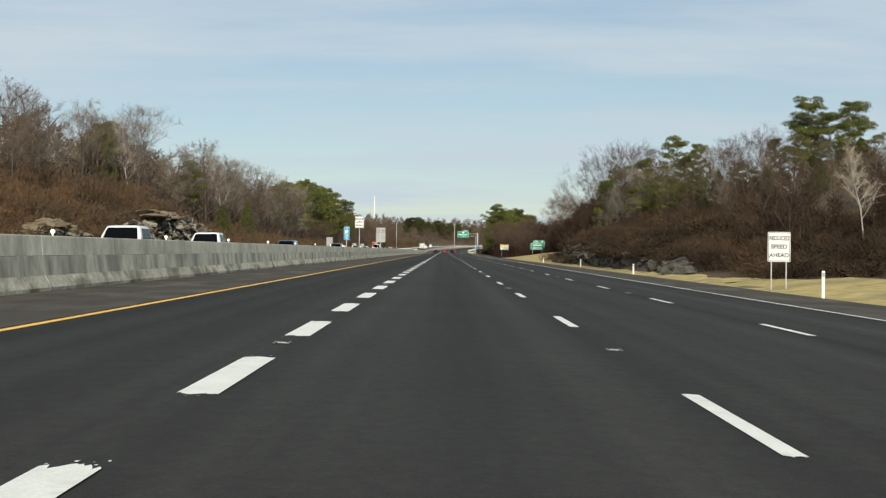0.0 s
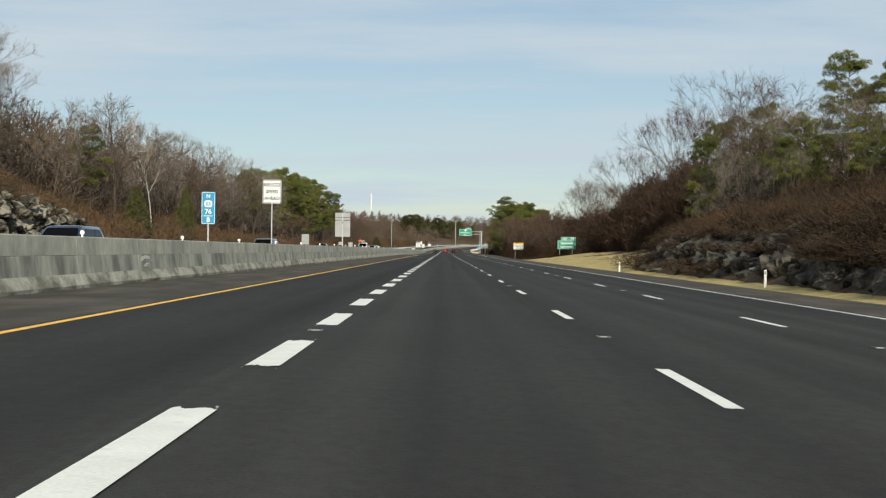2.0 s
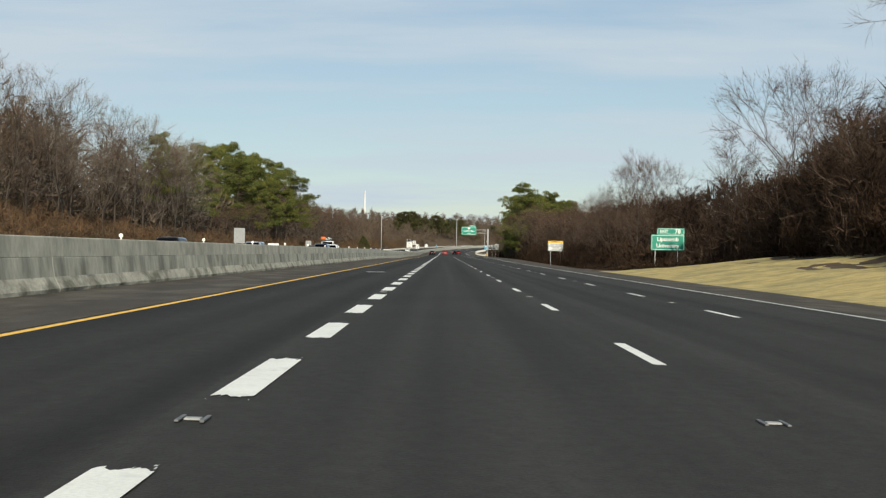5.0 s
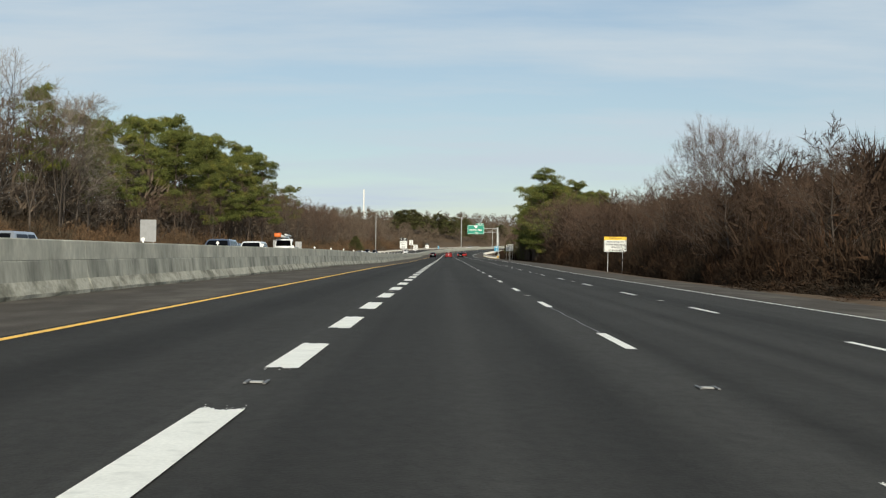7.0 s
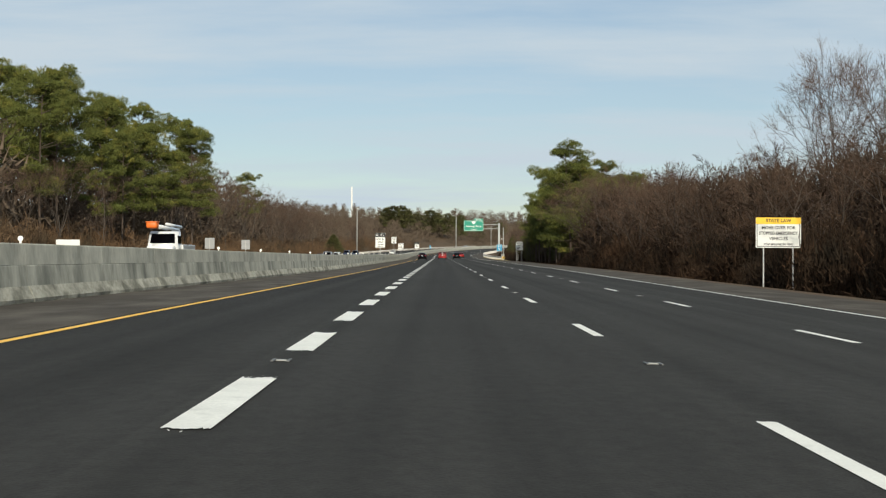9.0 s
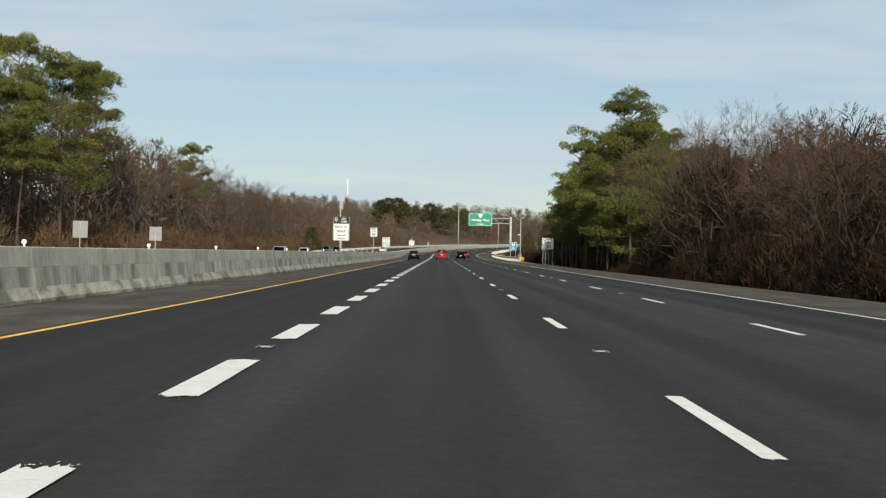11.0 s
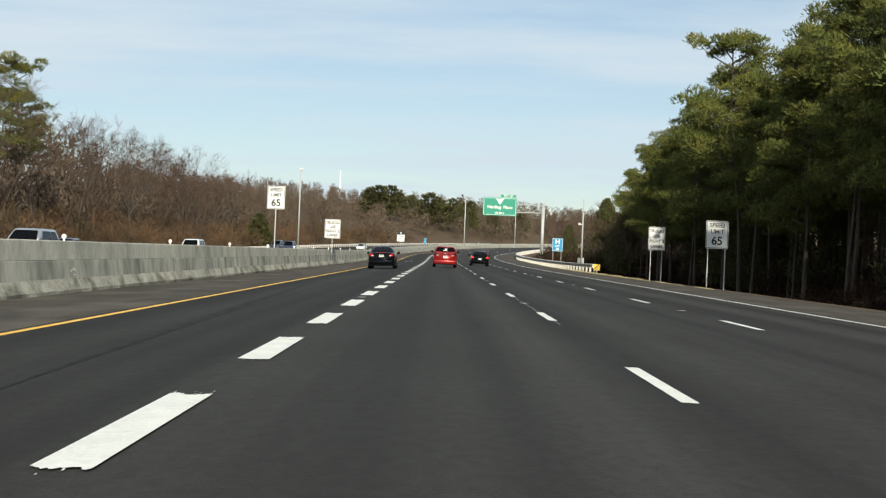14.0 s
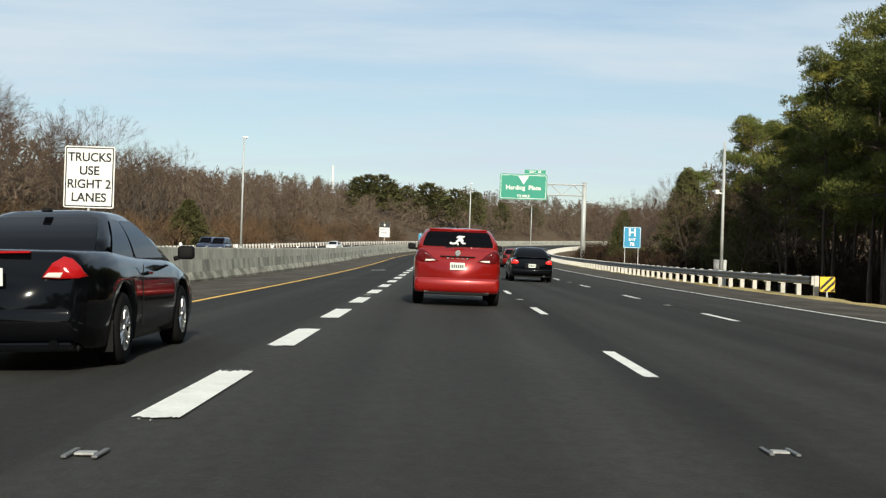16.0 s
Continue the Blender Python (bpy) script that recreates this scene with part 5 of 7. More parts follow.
for y in np.arange(-30, 300, 6.5):
    k = 0.66 + 0.34 * float(smoothstep(y, 98, 128)) - 0.12 * float(smoothstep(y, 215, 270))
    rows += [(29, y, 13.8 * k, 5)]
    rear += [(25.5, y + 1, 10.0 * k, 1.5), (27, y + 4, 11.5 * k, 2), (32, y + 2, 13.5 * k, 3), (37, y + 3, 14.5 * k, 4), (44, y + 1, 16.0 * k, 5), (52, y + 2, 17 * k, 6)]
for y in np.arange(186, 280, 4.2):
    rear += [(29.5, y, 14.0, 1.6), (33, y + 2, 15.5, 1.8), (31, y + 1, 12.0, 2.5)]
for y in np.arange(319, 526, 5.2):
    g = 3.2 * float(smoothstep(y, 440, 500))
    rows += [(23.2, y, 9.6 + g, 2.0)]
    rear += [(26, y + 2, 10.6 + g, 3), (31, y + 1, 11.3 + g, 3), (36, y + 3, 11.6 + g, 4), (44, y, 12 + g, 5)]
for y in np.arange(566, 770, 8):
    rows += [(33 + float(cx(y)), y, 13.0, 4)]
    rear += [(38 + float(cx(y)), y + 4, 14, 4), (46 + float(cx(y)), y + 2, 15, 5)]
for y in np.arange(660, 900, 9):
    rows += [(26 + float(cx(y)), y, 9.0 + float(zv(y)), 3)]
    rear += [(33 + float(cx(y)), y, 10.0 + float(zv(y)), 4)]
for y in np.arange(40, 420, 6.4):
    rows += [(-51, y, 22.0, 4)]
    rear += [(-58, y + 3, 23.0, 4), (-65, y + 1, 24.5, 5), (-72, y + 4, 25.0, 5)]
for y in np.arange(420, 900, 7.4):
    rows += [(-46 + float(cx(y)) * 0.8, y, (12.0 if 430 < y < 530 else 19.0) - 4.0 * float(smoothstep(y, 670, 725)) + 2.5 * math.sin(y / 37), 4)]
    rear += [(-54 + float(cx(y)) * 0.8, y + 3, 20.5 - 3.0 * float(smoothstep(y, 670, 725)) + 2 * math.sin(y / 23), 4), (-62 + float(cx(y)) * 0.8, y + 1, 22 - 3.0 * float(smoothstep(y, 670, 725)), 5)]
for x, y, top, jit in rows:
    x, y = x + tree_rnd.uniform(-jit, jit), y + tree_rnd.uniform(-3, 3)
    if any(abs(x - a) < 1.4 and abs(y - b) < 2 for a, b in ((18.3, 388.6),)) or abs(x - float(cx(y))) < 16.5:
        continue
    h = (top - on_ground(x, y).z) * tree_rnd.uniform(0.82, 1.08)
    kinds = BARE if tree_rnd.random() < 0.86 else BROAD
    plant(GREY if x < 0 and y < 430 and tree_rnd.random() < 0.8 else kinds, x, y, max(h, 5.5), "bare trees")

# patterns that no spot has taken are dropped
for kinds in (BARE, GREY, BROAD, PALE, PINES, FULL_PINES, CEDARS):
    for ob in list(kinds):
        if ob.name not in used:
            for child in list(ob.children):
                bpy.data.objects.remove(child)
            bpy.data.objects.remove(ob)

# ---------------------------------------------------------------- brush and far woods (countless)


def brush_clump(seed, n, wide=1.0, long=1.0, m=260):
    """A rounded shrub of short crooked twigs in arching sprays, one high and one in radius."""
    rng = np.random.default_rng(seed)
    heart_count, m = m, n // 9
    az, rr = rng.uniform(0, 6.283, m), rng.random(m) ** 0.5
    C = np.stack([rr * np.cos(az), rr * np.sin(az), rng.random(m) ** 0.7 * (1 - 0.6 * rr * rr)], 1)
    A = np.stack([np.cos(az) * rr * 0.6, np.sin(az) * rr * 0.6, rng.uniform(0.2, 1.2, m)], 1) + rng.normal(size=(m, 3)) * 0.38
    P = np.repeat(C, 9, 0) + rng.normal(size=(m * 9, 3)) * np.array([0.10, 0.10, 0.05])
    D = np.repeat(A, 9, 0) + rng.normal(size=(m * 9, 3)) * 0.58 + np.array([0, 0, 0.15])
    thin = slivers(P, D * np.array([1, 1, 0.8]), rng.uniform(0.08, 0.24, m * 9) * long, rng.uniform(0.012, 0.024, m * 9) * wide, rng)
    # wide slivers added inside to block light, so that the heart is dark
    m = heart_count
    az, rr = rng.uniform(0, 6.283, m), 0.62 * rng.random(m) ** 0.5
    P = np.stack([rr * np.cos(az), rr * np.sin(az), 0.72 * rng.random(m) * (1 - 0.5 * rr * rr)], 1)
    D = np.stack([np.cos(az) * rr, np.sin(az) * rr, rng.uniform(0.2, 1.2, m)], 1) + rng.normal(size=(m, 3)) * 0.5
    heart = slivers(P, D, rng.uniform(0.16, 0.32, m), rng.uniform(0.03, 0.07, m), rng)
    return np.concatenate([thin[0], heart[0]]), np.concatenate([thin[1], heart[1] + len(thin[0])])


def scatter(name, templates, spots, mat, label, category):
    """Joins many small clumps, each at (x, y, z, radius, height), into one mesh."""
    rng = np.random.default_rng(77)
    Vs, Fs, b = [], [], 0
    for x, y, z, r, h in spots:
        V, F = templates[rng.integers(len(templates))]
        a = rng.uniform(0, 6.283)
        c, s = math.cos(a), math.sin(a)
        W = np.stack([(V[:, 0] * c - V[:, 1] * s) * r + x, (V[:, 0] * s + V[:, 1] * c) * r + y, V[:, 2] * h + z], 1)
        Vs.append(W); Fs.append(F + b); b += len(V)
    me = np_mesh(name, np.concatenate(Vs), np.concatenate(Fs), mat)
    return tagged(put(name, me), label, category, kind="stuff")


bt = [brush_clump(k, 900, 1.1) for k in range(6)]
bt_near = [brush_clump(k + 20, 1750, 0.55, 1.3) for k in range(5)]
bt_far = [brush_clump(k + 50, 430, 1.35, 1.15, 110) for k in range(5)]
br = random.Random(12)
spots = []


def strip(y0, y1, step, off0, off1, h0, h1, rows_):
    y = y0
    while y < y1:
        for k in range(rows_):
            off = off0 + (off1 - off0) * (k + br.random()) / rows_
            yy = y + br.uniform(-step, step)
            x = off + float(cx(yy))
            r = br.uniform(1.6, 2.8)
            spots.append((x, yy, on_ground(x, yy).z - 0.2, r, br.uniform(h0, h1)))
        y += step


strip(-40, 45, 4.5, 25, 34, 3, 5, 3)
strip(172, 285, 3.8, 25.0, 37, 3, 5, 4)
strip(262, 290, 3.6, 24.5, 31, 3, 5, 3)
strip(288, 309, 3.0, 27, 33, 3, 5, 3)
strip(286, 312, 2.4, 14.6, 25, 0.5, 1.3, 4)
strip(315, 524, 3.0, 20.3, 25, 2.5, 5.5, 4)
strip(524, 570, 4.0, 21, 26, 1.2, 2.4, 2)
strip(570, 690, 4.0, 26.5, 34, 2.0, 4.2, 3)
strip(690, 900, 4.6, 18.5, 28, 2.0, 4.0, 3)
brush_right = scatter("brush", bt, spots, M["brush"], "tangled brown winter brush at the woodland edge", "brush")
spots = []
strip(56, 172, 3.4, 19.5, 28, 0.9, 2.7, 5)
strip(60, 118, 3.4, 16.8, 19.5, 0.9, 2.2, 2)
strip(114, 172, 1.9, 17.0, 19.5, 1.0, 2.3, 2)
strip(116, 170, 3.1, 14.6, 16.4, 0.4, 1.0, 1)
strip(90, 118, 3.2, 15.4, 17, 0.8, 1.5, 1)
strip(102, 120, 1.9, 15.2, 18, 0.8, 1.7, 2)
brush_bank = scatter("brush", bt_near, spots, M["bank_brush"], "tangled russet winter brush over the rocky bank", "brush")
spots = []
strip(40, 420, 4.2, -60, -40.5, 2.2, 4.2, 4)
strip(96, 214, 2.8, -40.2, -38.4, 0.8, 1.6, 1)
strip(90, 215, 2.6, -48, -39.5, 1.4, 2.8, 3)
strip(40, 160, 3.4, -41, -38.5, 1.2, 2.4, 1)
strip(146, 206, 1.8, -39.2, -37.8, 0.9, 1.9, 1)
strip(104, 142, 2.0, -39.0, -37.0, 1.0, 2.2, 1)
strip(420, 900, 4.6, -52, -38, 2.5, 5.0, 3)
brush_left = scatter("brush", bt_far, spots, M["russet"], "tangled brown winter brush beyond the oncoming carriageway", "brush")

# far woods: whole trees of wide slivers, joined


def wood_tree(seed, fine, twig_w, hearts, slim=1.0):
    """Twigs of one unit-high tree, with wide slivers added inside to block light."""
    V, F = bare_tree(seed, 1.0, spread=0.40, clear=0.06, limbs=11, twig_w=twig_w, fine=fine, branches=4, shoots=4)[1]
    rng = np.random.default_rng(seed)
    t, az = rng.random(hearts) ** 1.3, rng.uniform(0, 6.283, hearts)
    rr = (0.10 + 0.22 * np.sin(np.pi * np.clip(t + 0.15, 0, 1))) * rng.random(hearts) ** 0.5
    P = np.stack([rr * np.cos(az), rr * np.sin(az), 0.74 * t], 1)
    D = np.stack([np.cos(az) * 0.4, np.sin(az) * 0.4, rng.uniform(0.3, 1.0, hearts)], 1) + rng.normal(size=(hearts, 3)) * 0.55
    W, G = slivers(P, D, rng.uniform(0.08, 0.18, hearts), rng.uniform(0.014, 0.03, hearts) * slim, rng)
    return np.concatenate([V, W]), np.concatenate([F, G + len(V)])


ft = [wood_tree(200 + k, 1, 0.0105, 170) for k in range(5)]
ft_mid = [wood_tree(240 + k, 2, 0.0062, 380, 0.62) for k in range(5)]
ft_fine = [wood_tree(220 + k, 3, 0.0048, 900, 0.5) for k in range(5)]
spots, near_spots, hill_spots = [], [], []
fr = random.Random(31)
for y in np.arange(880, 1400, 12.0):
    for k in range(6):
        off = -42 - 15 * k - fr.uniform(0, 14)
        x = off + float(cx(y))
        spots.append((x, y + fr.uniform(-5, 5), on_ground(x, y).z - 0.5, fr.uniform(11, 14), fr.uniform(8, 11)))
# the wood on the outside of the bend; tops fit the camera's view of an even skyline that falls to the right
for y in np.arange(996, 1130, 13.0):
    for x in np.arange(-150, 120, 7.5):
        x, yy = float(x) + fr.uniform(-3, 3), y + fr.uniform(-5, 5)
        if x - float(cx(yy)) > -40:
            continue
        g = on_ground(x, yy).z
        top = np.interp(x, (-130, -60, -30, 10, 40, 120), (31, 29, 25.5, 21.5, 20.5, 20)) + (yy - 1000) * 0.05 + fr.uniform(-4.5, 0.6)
        h = max(top - g, 5)
        spots.append((x, yy, g - 0.5, max(h * 0.85, 8), h))
for y in np.arange(1130, 1330, 16.0):
    for k in range(4):
        x = float(cx(y)) - 42 - 12 * k - fr.uniform(0, 9)
        spots.append((x, y, on_ground(x, y).z - 0.5, fr.uniform(10, 13), fr.uniform(8, 11)))
for y in np.arange(760, 1200, 10.0):
    for k in range(4):
        off = 30 + 12 * k + fr.uniform(0, 10)
        x = off + float(cx(y))
        spots.append((x, y, on_ground(x, y).z - 0.5, fr.uniform(10, 14), fr.uniform(9, 13)))
for y in np.arange(-100, 880, 15.0):
    for k in range(2):
        x = -76 - 14 * k - fr.uniform(0, 8)
        if y < 130:
            continue
        (hill_spots if y < 440 else spots).append((x, y, on_ground(x, y).z - 0.5, fr.uniform(12, 15), fr.uniform(12, 16)))
    x = 56 + fr.uniform(0, 14) + float(cx(y))
    (hill_spots if 130 < y < 700 else spots).append((x, y, on_ground(x, y).z - 0.5, fr.uniform(11, 14), fr.uniform(8, 11)))
for x, y, top, jit in rear:
    x, y = x + tree_rnd.uniform(-jit, jit), y + tree_rnd.uniform(-3, 3)
    h = max((top - on_ground(x, y).z) * tree_rnd.uniform(0.82, 1.05), 5)
    if y < (2.2 if x > 0 else 1.9) * abs(x) or (104 < y < 186 and 0 < x < 28):
        continue
    if 58 < y < 186 and 0 < x < 43:
        h *= 0.58 if y > 104 else 0.85
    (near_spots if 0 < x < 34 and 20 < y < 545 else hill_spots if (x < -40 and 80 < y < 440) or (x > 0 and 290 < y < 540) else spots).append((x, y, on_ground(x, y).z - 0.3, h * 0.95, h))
far_woods = scatter("far_woods", ft, spots, M["woods"], "distant grey-brown leafless woods behind the bend", "woods")
hill_woods = scatter("far_woods", ft_mid, hill_spots, M["woods"], "grey-brown leafless woods behind the roadside trees", "woods")
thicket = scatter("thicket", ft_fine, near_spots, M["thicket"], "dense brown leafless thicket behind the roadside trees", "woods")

# dull green pines, dark cedars and grey stems among the thicket above the rocks
for x, y, top, kinds, wide in ((42.5, 147, 16.0, FULL_PINES, 1.1), (38.2, 148, 14.6, FULL_PINES, 1.1), (47.5, 150, 17.0, PINES, 1.2), (36.5, 128, 11.0, CEDARS, 1.2), (41, 133, 12.5, CEDARS, 1.3), (34, 117, 10.0, CEDARS, 1.2),
                               (24.0, 172, 9.8, GREY, 0.9), (24.5, 182, 11.4, GREY, 0.9), (23.5, 160, 9.2, PINES, 1.0), (26.5, 167, 11.5, PINES, 0.9), (27.5, 176, 12.0, PINES, 0.9), (26.0, 178, 13.0, GREY, 0.9), (25.0, 164, 11.5, GREY, 0.9), (26.0, 152, 9.8, PINES, 1.1), (30, 155, 11.4, FULL_PINES, 1.1), (33, 144, 11.5, FULL_PINES, 1.1),
                               (22.5, 165, 8.2, GREY, 0.8), (23.0, 176, 10.2, GREY, 0.8), (22.6, 154, 7.6, GREY, 0.8), (23.4, 186, 11.0, GREY, 0.8), (24.6, 146, 9.2, GREY, 0.8), (25.2, 137, 9.6, BARE, 0.8), (27.5, 131, 10.6, GREY, 0.8), (24.2, 128, 7.6, BARE, 0.8), (26.6, 122, 8.6, GREY, 0.8), (29.5, 118, 10.0, GREY, 0.8),
                               (31.5, 112, 9.6, GREY, 0.8), (25.0, 113, 7.0, BARE, 0.8), (28.0, 106, 8.6, BARE, 0.8), (29, 141, 12.5, GREY, 0.8), (31, 149, 13.0, GREY, 0.8), (27, 158, 11.5, GREY, 0.8), (25.5, 171, 12.0, GREY, 0.8), (36.5, 124, 12.6, GREY, 0.8), (34, 136, 13.2, GREY, 0.8)):
    plant(kinds, x, y, top - on_ground(x, y).z, "trees along the road", breadth=wide)


def far_tree(seed):
    """A ragged unit-high evergreen, dense to its foot."""
    rng = np.random.default_rng(seed)
    n = 1500
    t, az = rng.random(n), rng.uniform(0, 6.283, n)
    rad = 0.26 * np.sqrt(np.clip(1 - (1.5 * t - 0.5) ** 2, 0, 1)) * (1 + 0.3 * np.sin(az * 3 + t * 17) + 0.25 * np.sin(t * 29 + az)) * rng.random(n) ** 0.35
    P = np.stack([rad * np.cos(az), rad * np.sin(az), 0.22 + 0.76 * t], 1)
    D = np.stack([np.cos(az) * 0.7, np.sin(az) * 0.7, rng.uniform(-0.1, 0.9, n)], 1)
    N = np.stack([np.cos(az), np.sin(az), 1.2 * t + 0.2], 1) + rng.normal(size=(n, 3)) * 0.4
    return slivers(P, D, rng.uniform(0.05, 0.09, n), rng.uniform(0.022, 0.040, n), rng, facing=N)


et = [far_tree(400 + k) for k in range(4)]
spots = []
for x, y, top in ((-28, 992, 25.6), (-24.5, 990, 26.6), (-20, 993, 26.9), (-17.5, 996, 24.5), (-12, 993, 23.4), (-4.8, 991, 24.5), (-1.5, 996, 22.4), (4, 992, 22.8), (8.5, 996, 21.4), (11, 990, 22.0), (20, 998, 19.0),
                  (33, 1040, 19.5), (-95, 1010, 26)):
    g = on_ground(x, y).z
    spots.append((x, y, g - 0.5, (top - g) * fr.uniform(0.85, 1.5), top - g))
far_pines = scatter("far_pines", et, spots, M["cedar"], "distant dark green evergreens among leafless woods", "woods")

# ---------------------------------------------------------------- rocks


def block(seed, sx, sy, sz):
    """An angular block split from the bedrock: hull of jittered corners, broken faces."""
    rnd = random.Random(seed)
    bm = bmesh.new()
    for i in range(18):
        d = Vector((rnd.gauss(0, 1), rnd.gauss(0, 1), rnd.gauss(0, 1))).normalized()
        d /= max(abs(d.x), abs(d.y), abs(d.z)) ** 0.55
        bm.verts.new((d.x * sx * rnd.uniform(0.7, 1.0), d.y * sy * rnd.uniform(0.7, 1.0), d.z * sz * rnd.uniform(0.7, 1.0)))
    r = bmesh.ops.convex_hull(bm, input=bm.verts)
    bmesh.ops.delete(bm, geom=[v for v in bm.verts if not v.link_faces], context="VERTS")
    bmesh.ops.triangulate(bm, faces=bm.faces)
    bmesh.ops.subdivide_edges(bm, edges=bm.edges, cuts=3, use_grid_fill=True)
    for v in bm.verts:
        q = v.co * 1.6 + Vector((seed * 5.0, 0, 0))
        step = math.floor((v.co.z + 0.3 * noise.noise(q)) * 3.2) * 0.05
        v.co += v.co.normalized() * (noise.fractal(q * 1.4, 0.7, 2.2, 5) * 0.30 + step * 1.5) * min(sx, sz)
    return bm


rocks = []
rk = random.Random(3)
for y0, y1, step, crest, n in ((119, 134, 0.95, 1.35, 4), (136, 166, 1.05, 1.40, 4), (96, 106, 1.6, 0.45, 2), (79, 91, 1.3, 0.35, 2), (107, 118, 2.6, 0.3, 1)):
    for y in np.arange(y0, y1, step):
        u = (y - y0) / (y1 - y0)
        h = crest * (0.55 + 0.45 * math.sin(math.pi * u)) * rk.uniform(0.7, 1.1)
        for k in range(n):
            if rk.random() < 0.28:
                continue
            sz = rk.choice((0.22, 0.34, 0.48, 0.72)) * rk.uniform(0.85, 1.15)
            z = -0.42 + (h + 0.3) * (k + rk.uniform(0.1, 0.7)) / n
            rocks.append((14.75 + 0.62 * k + rk.uniform(-0.35, 0.35), y + rk.uniform(-0.7, 0.7), (0.35 + 0.75 * sz) * rk.uniform(0.8, 1.2), (0.35 + 0.9 * sz) * rk.uniform(0.7, 1.4), sz, z))
foot = random.Random(19)
for y in np.r_[np.arange(108.5, 120, 0.95), np.arange(133.4, 137.2, 0.75)]:
    for k in range(4):
        if foot.random() < 0.22:
            continue
        sz = foot.choice((0.2, 0.3, 0.42, 0.58)) * foot.uniform(0.85, 1.15)
        rocks.append((14.75 + 0.6 * k + foot.uniform(-0.35, 0.35), y + foot.uniform(-0.6, 0.6), (0.35 + 0.75 * sz) * foot.uniform(0.8, 1.2), (0.35 + 0.9 * sz) * foot.uniform(0.7, 1.4), sz, -0.42 + (1.05 if y < 120 else 1.5) * (k + foot.uniform(0.1, 0.7)) / 4))
for k, (x, y, sx, sy, sz, z) in enumerate(rocks):
    bm = block(k, sx, sy, sz)
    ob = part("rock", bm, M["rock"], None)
    g = on_ground(x, y).z
    ob.matrix_basis = Matrix.Translation((x, y, min(max(z, g + 0.2 * sz), g + 0.85 * sz))) @ Matrix.Rotation(0.5 * math.sin(k * 1.3), 4, "Z") @ Matrix.Rotation(0.2 * math.sin(k * 2.1), 4, "Y")
    tagged(ob, "limestone block coloured dark as in shade, at the foot of the cut", "rock", "rocks by the verge")
# a ledge of jointed blocks in courses beyond the other carriageway, under a bedded tan cap
ledges = {}
for name, y in (("rock_ledge", 176), ("rock_ledge", 124)):
    ob = new(name)
    ob.location = on_ground(-36.5, y)
    ledges[y] = tagged(ob, "pale jointed limestone ledge with a tan bedded cap below brush", "rock ledge", "outcrop rocks")
left_rocks = []
for y in np.arange(150, 204, 1.55):
    top = float(np.interp(y, (149, 153, 160, 163, 172, 178, 190, 198, 204), (2.4, 3.4, 3.7, 4.8, 5.1, 4.8, 4.6, 4.0, 2.0)))
    z, k = 0.5, 0
    while z < top - 0.2:
        sz = rk.uniform(0.36, 0.78)
        if rk.random() > 0.14 or z < 1.5:
            left_rocks.append((176, -36.2 - 0.16 * k + rk.uniform(-0.55, 0.35), y + rk.uniform(-0.5, 0.5), rk.uniform(0.9, 1.3), rk.uniform(0.38, 0.9), sz, z + sz * 0.7, "ledge_rock"))
        z, k = z + sz * 1.5, k + 1
for y in np.arange(162.0, 174.0, 2.2):
    for k in range(2):
        left_rocks.append((176, -36.9 - 0.35 * k + rk.uniform(-0.4, 0.4), y + rk.uniform(-0.6, 0.6) + 0.5 * k, 1.7, rk.uniform(1.3, 2.1) - 0.12 * k, 0.36, 4.95 + 0.46 * k, "cap_rock"))
for y in np.arange(112, 136, 1.9):
    top = 3.3 * math.sin(math.pi * (y - 109) / 28) ** 0.6
    for k in range(4):
        left_rocks.append((124, -36.3 - 0.3 * k + rk.uniform(-0.5, 0.4), y + rk.uniform(-0.6, 0.6), rk.uniform(0.9, 1.4), rk.uniform(0.6, 1.4), rk.uniform(0.35, 0.6), 0.5 + (top - 0.7) * k / 3, "cap_rock" if k == 3 else "ledge_rock"))
for k, (ledge, x, y, sx, sy, sz, z, stone) in enumerate(left_rocks):
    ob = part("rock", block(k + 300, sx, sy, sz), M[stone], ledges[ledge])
    ob.matrix_basis = Matrix.Translation(Vector((x, y, z)) - ledges[ledge].location) @ Matrix.Rotation(0.35 * math.sin(k * 1.7), 4, "Z") @ Matrix.Rotation(0.12 * math.sin(k * 2.9), 4, "X")

bag = bmesh.new()
bmesh.ops.create_icosphere(bag, subdivisions=3, radius=1.0)
for v in bag.verts:
    n1 = noise.fractal(v.co * 1.8, 0.8, 2.0, 4)
    v.co = Vector((v.co.x * 0.26, v.co.y * 0.20, max(v.co.z, -0.6) * 0.15)) * (1 + 0.25 * n1)
ob = part("litter_bag", bag, M["white_plastic"], None, smooth=True)
ob.location = on_ground(14.9, 133.0) + Vector((0, 0, 0.13))
tagged(ob, "crumpled white bag lying on the grass strip by the rocks", "litter")
# ---------------------------------------------------------------- vehicles
M["red_paint"] = material("red metallic paint", (0.255, 0.007, 0.005), 0.30, metal=0.25, vary=0.03, scale=1, fine=20, spec=0.3, coat=1.0)
M["black_paint"] = material("black car paint", (0.0022, 0.0024, 0.0032), 0.12, vary=0.05, scale=1, fine=20, spec=0.05, coat=0.42)
M["white_car"] = material("white car paint", (0.70, 0.70, 0.68), 0.4, vary=0.03, coat=0.8)
M["navy_car"] = material("dark blue car paint", (0.012, 0.02, 0.045), 0.35, vary=0.05, coat=1.0)
M["silver_car"] = material("silver car paint", (0.40, 0.41, 0.42), 0.35, metal=0.6, vary=0.04, coat=1.0)
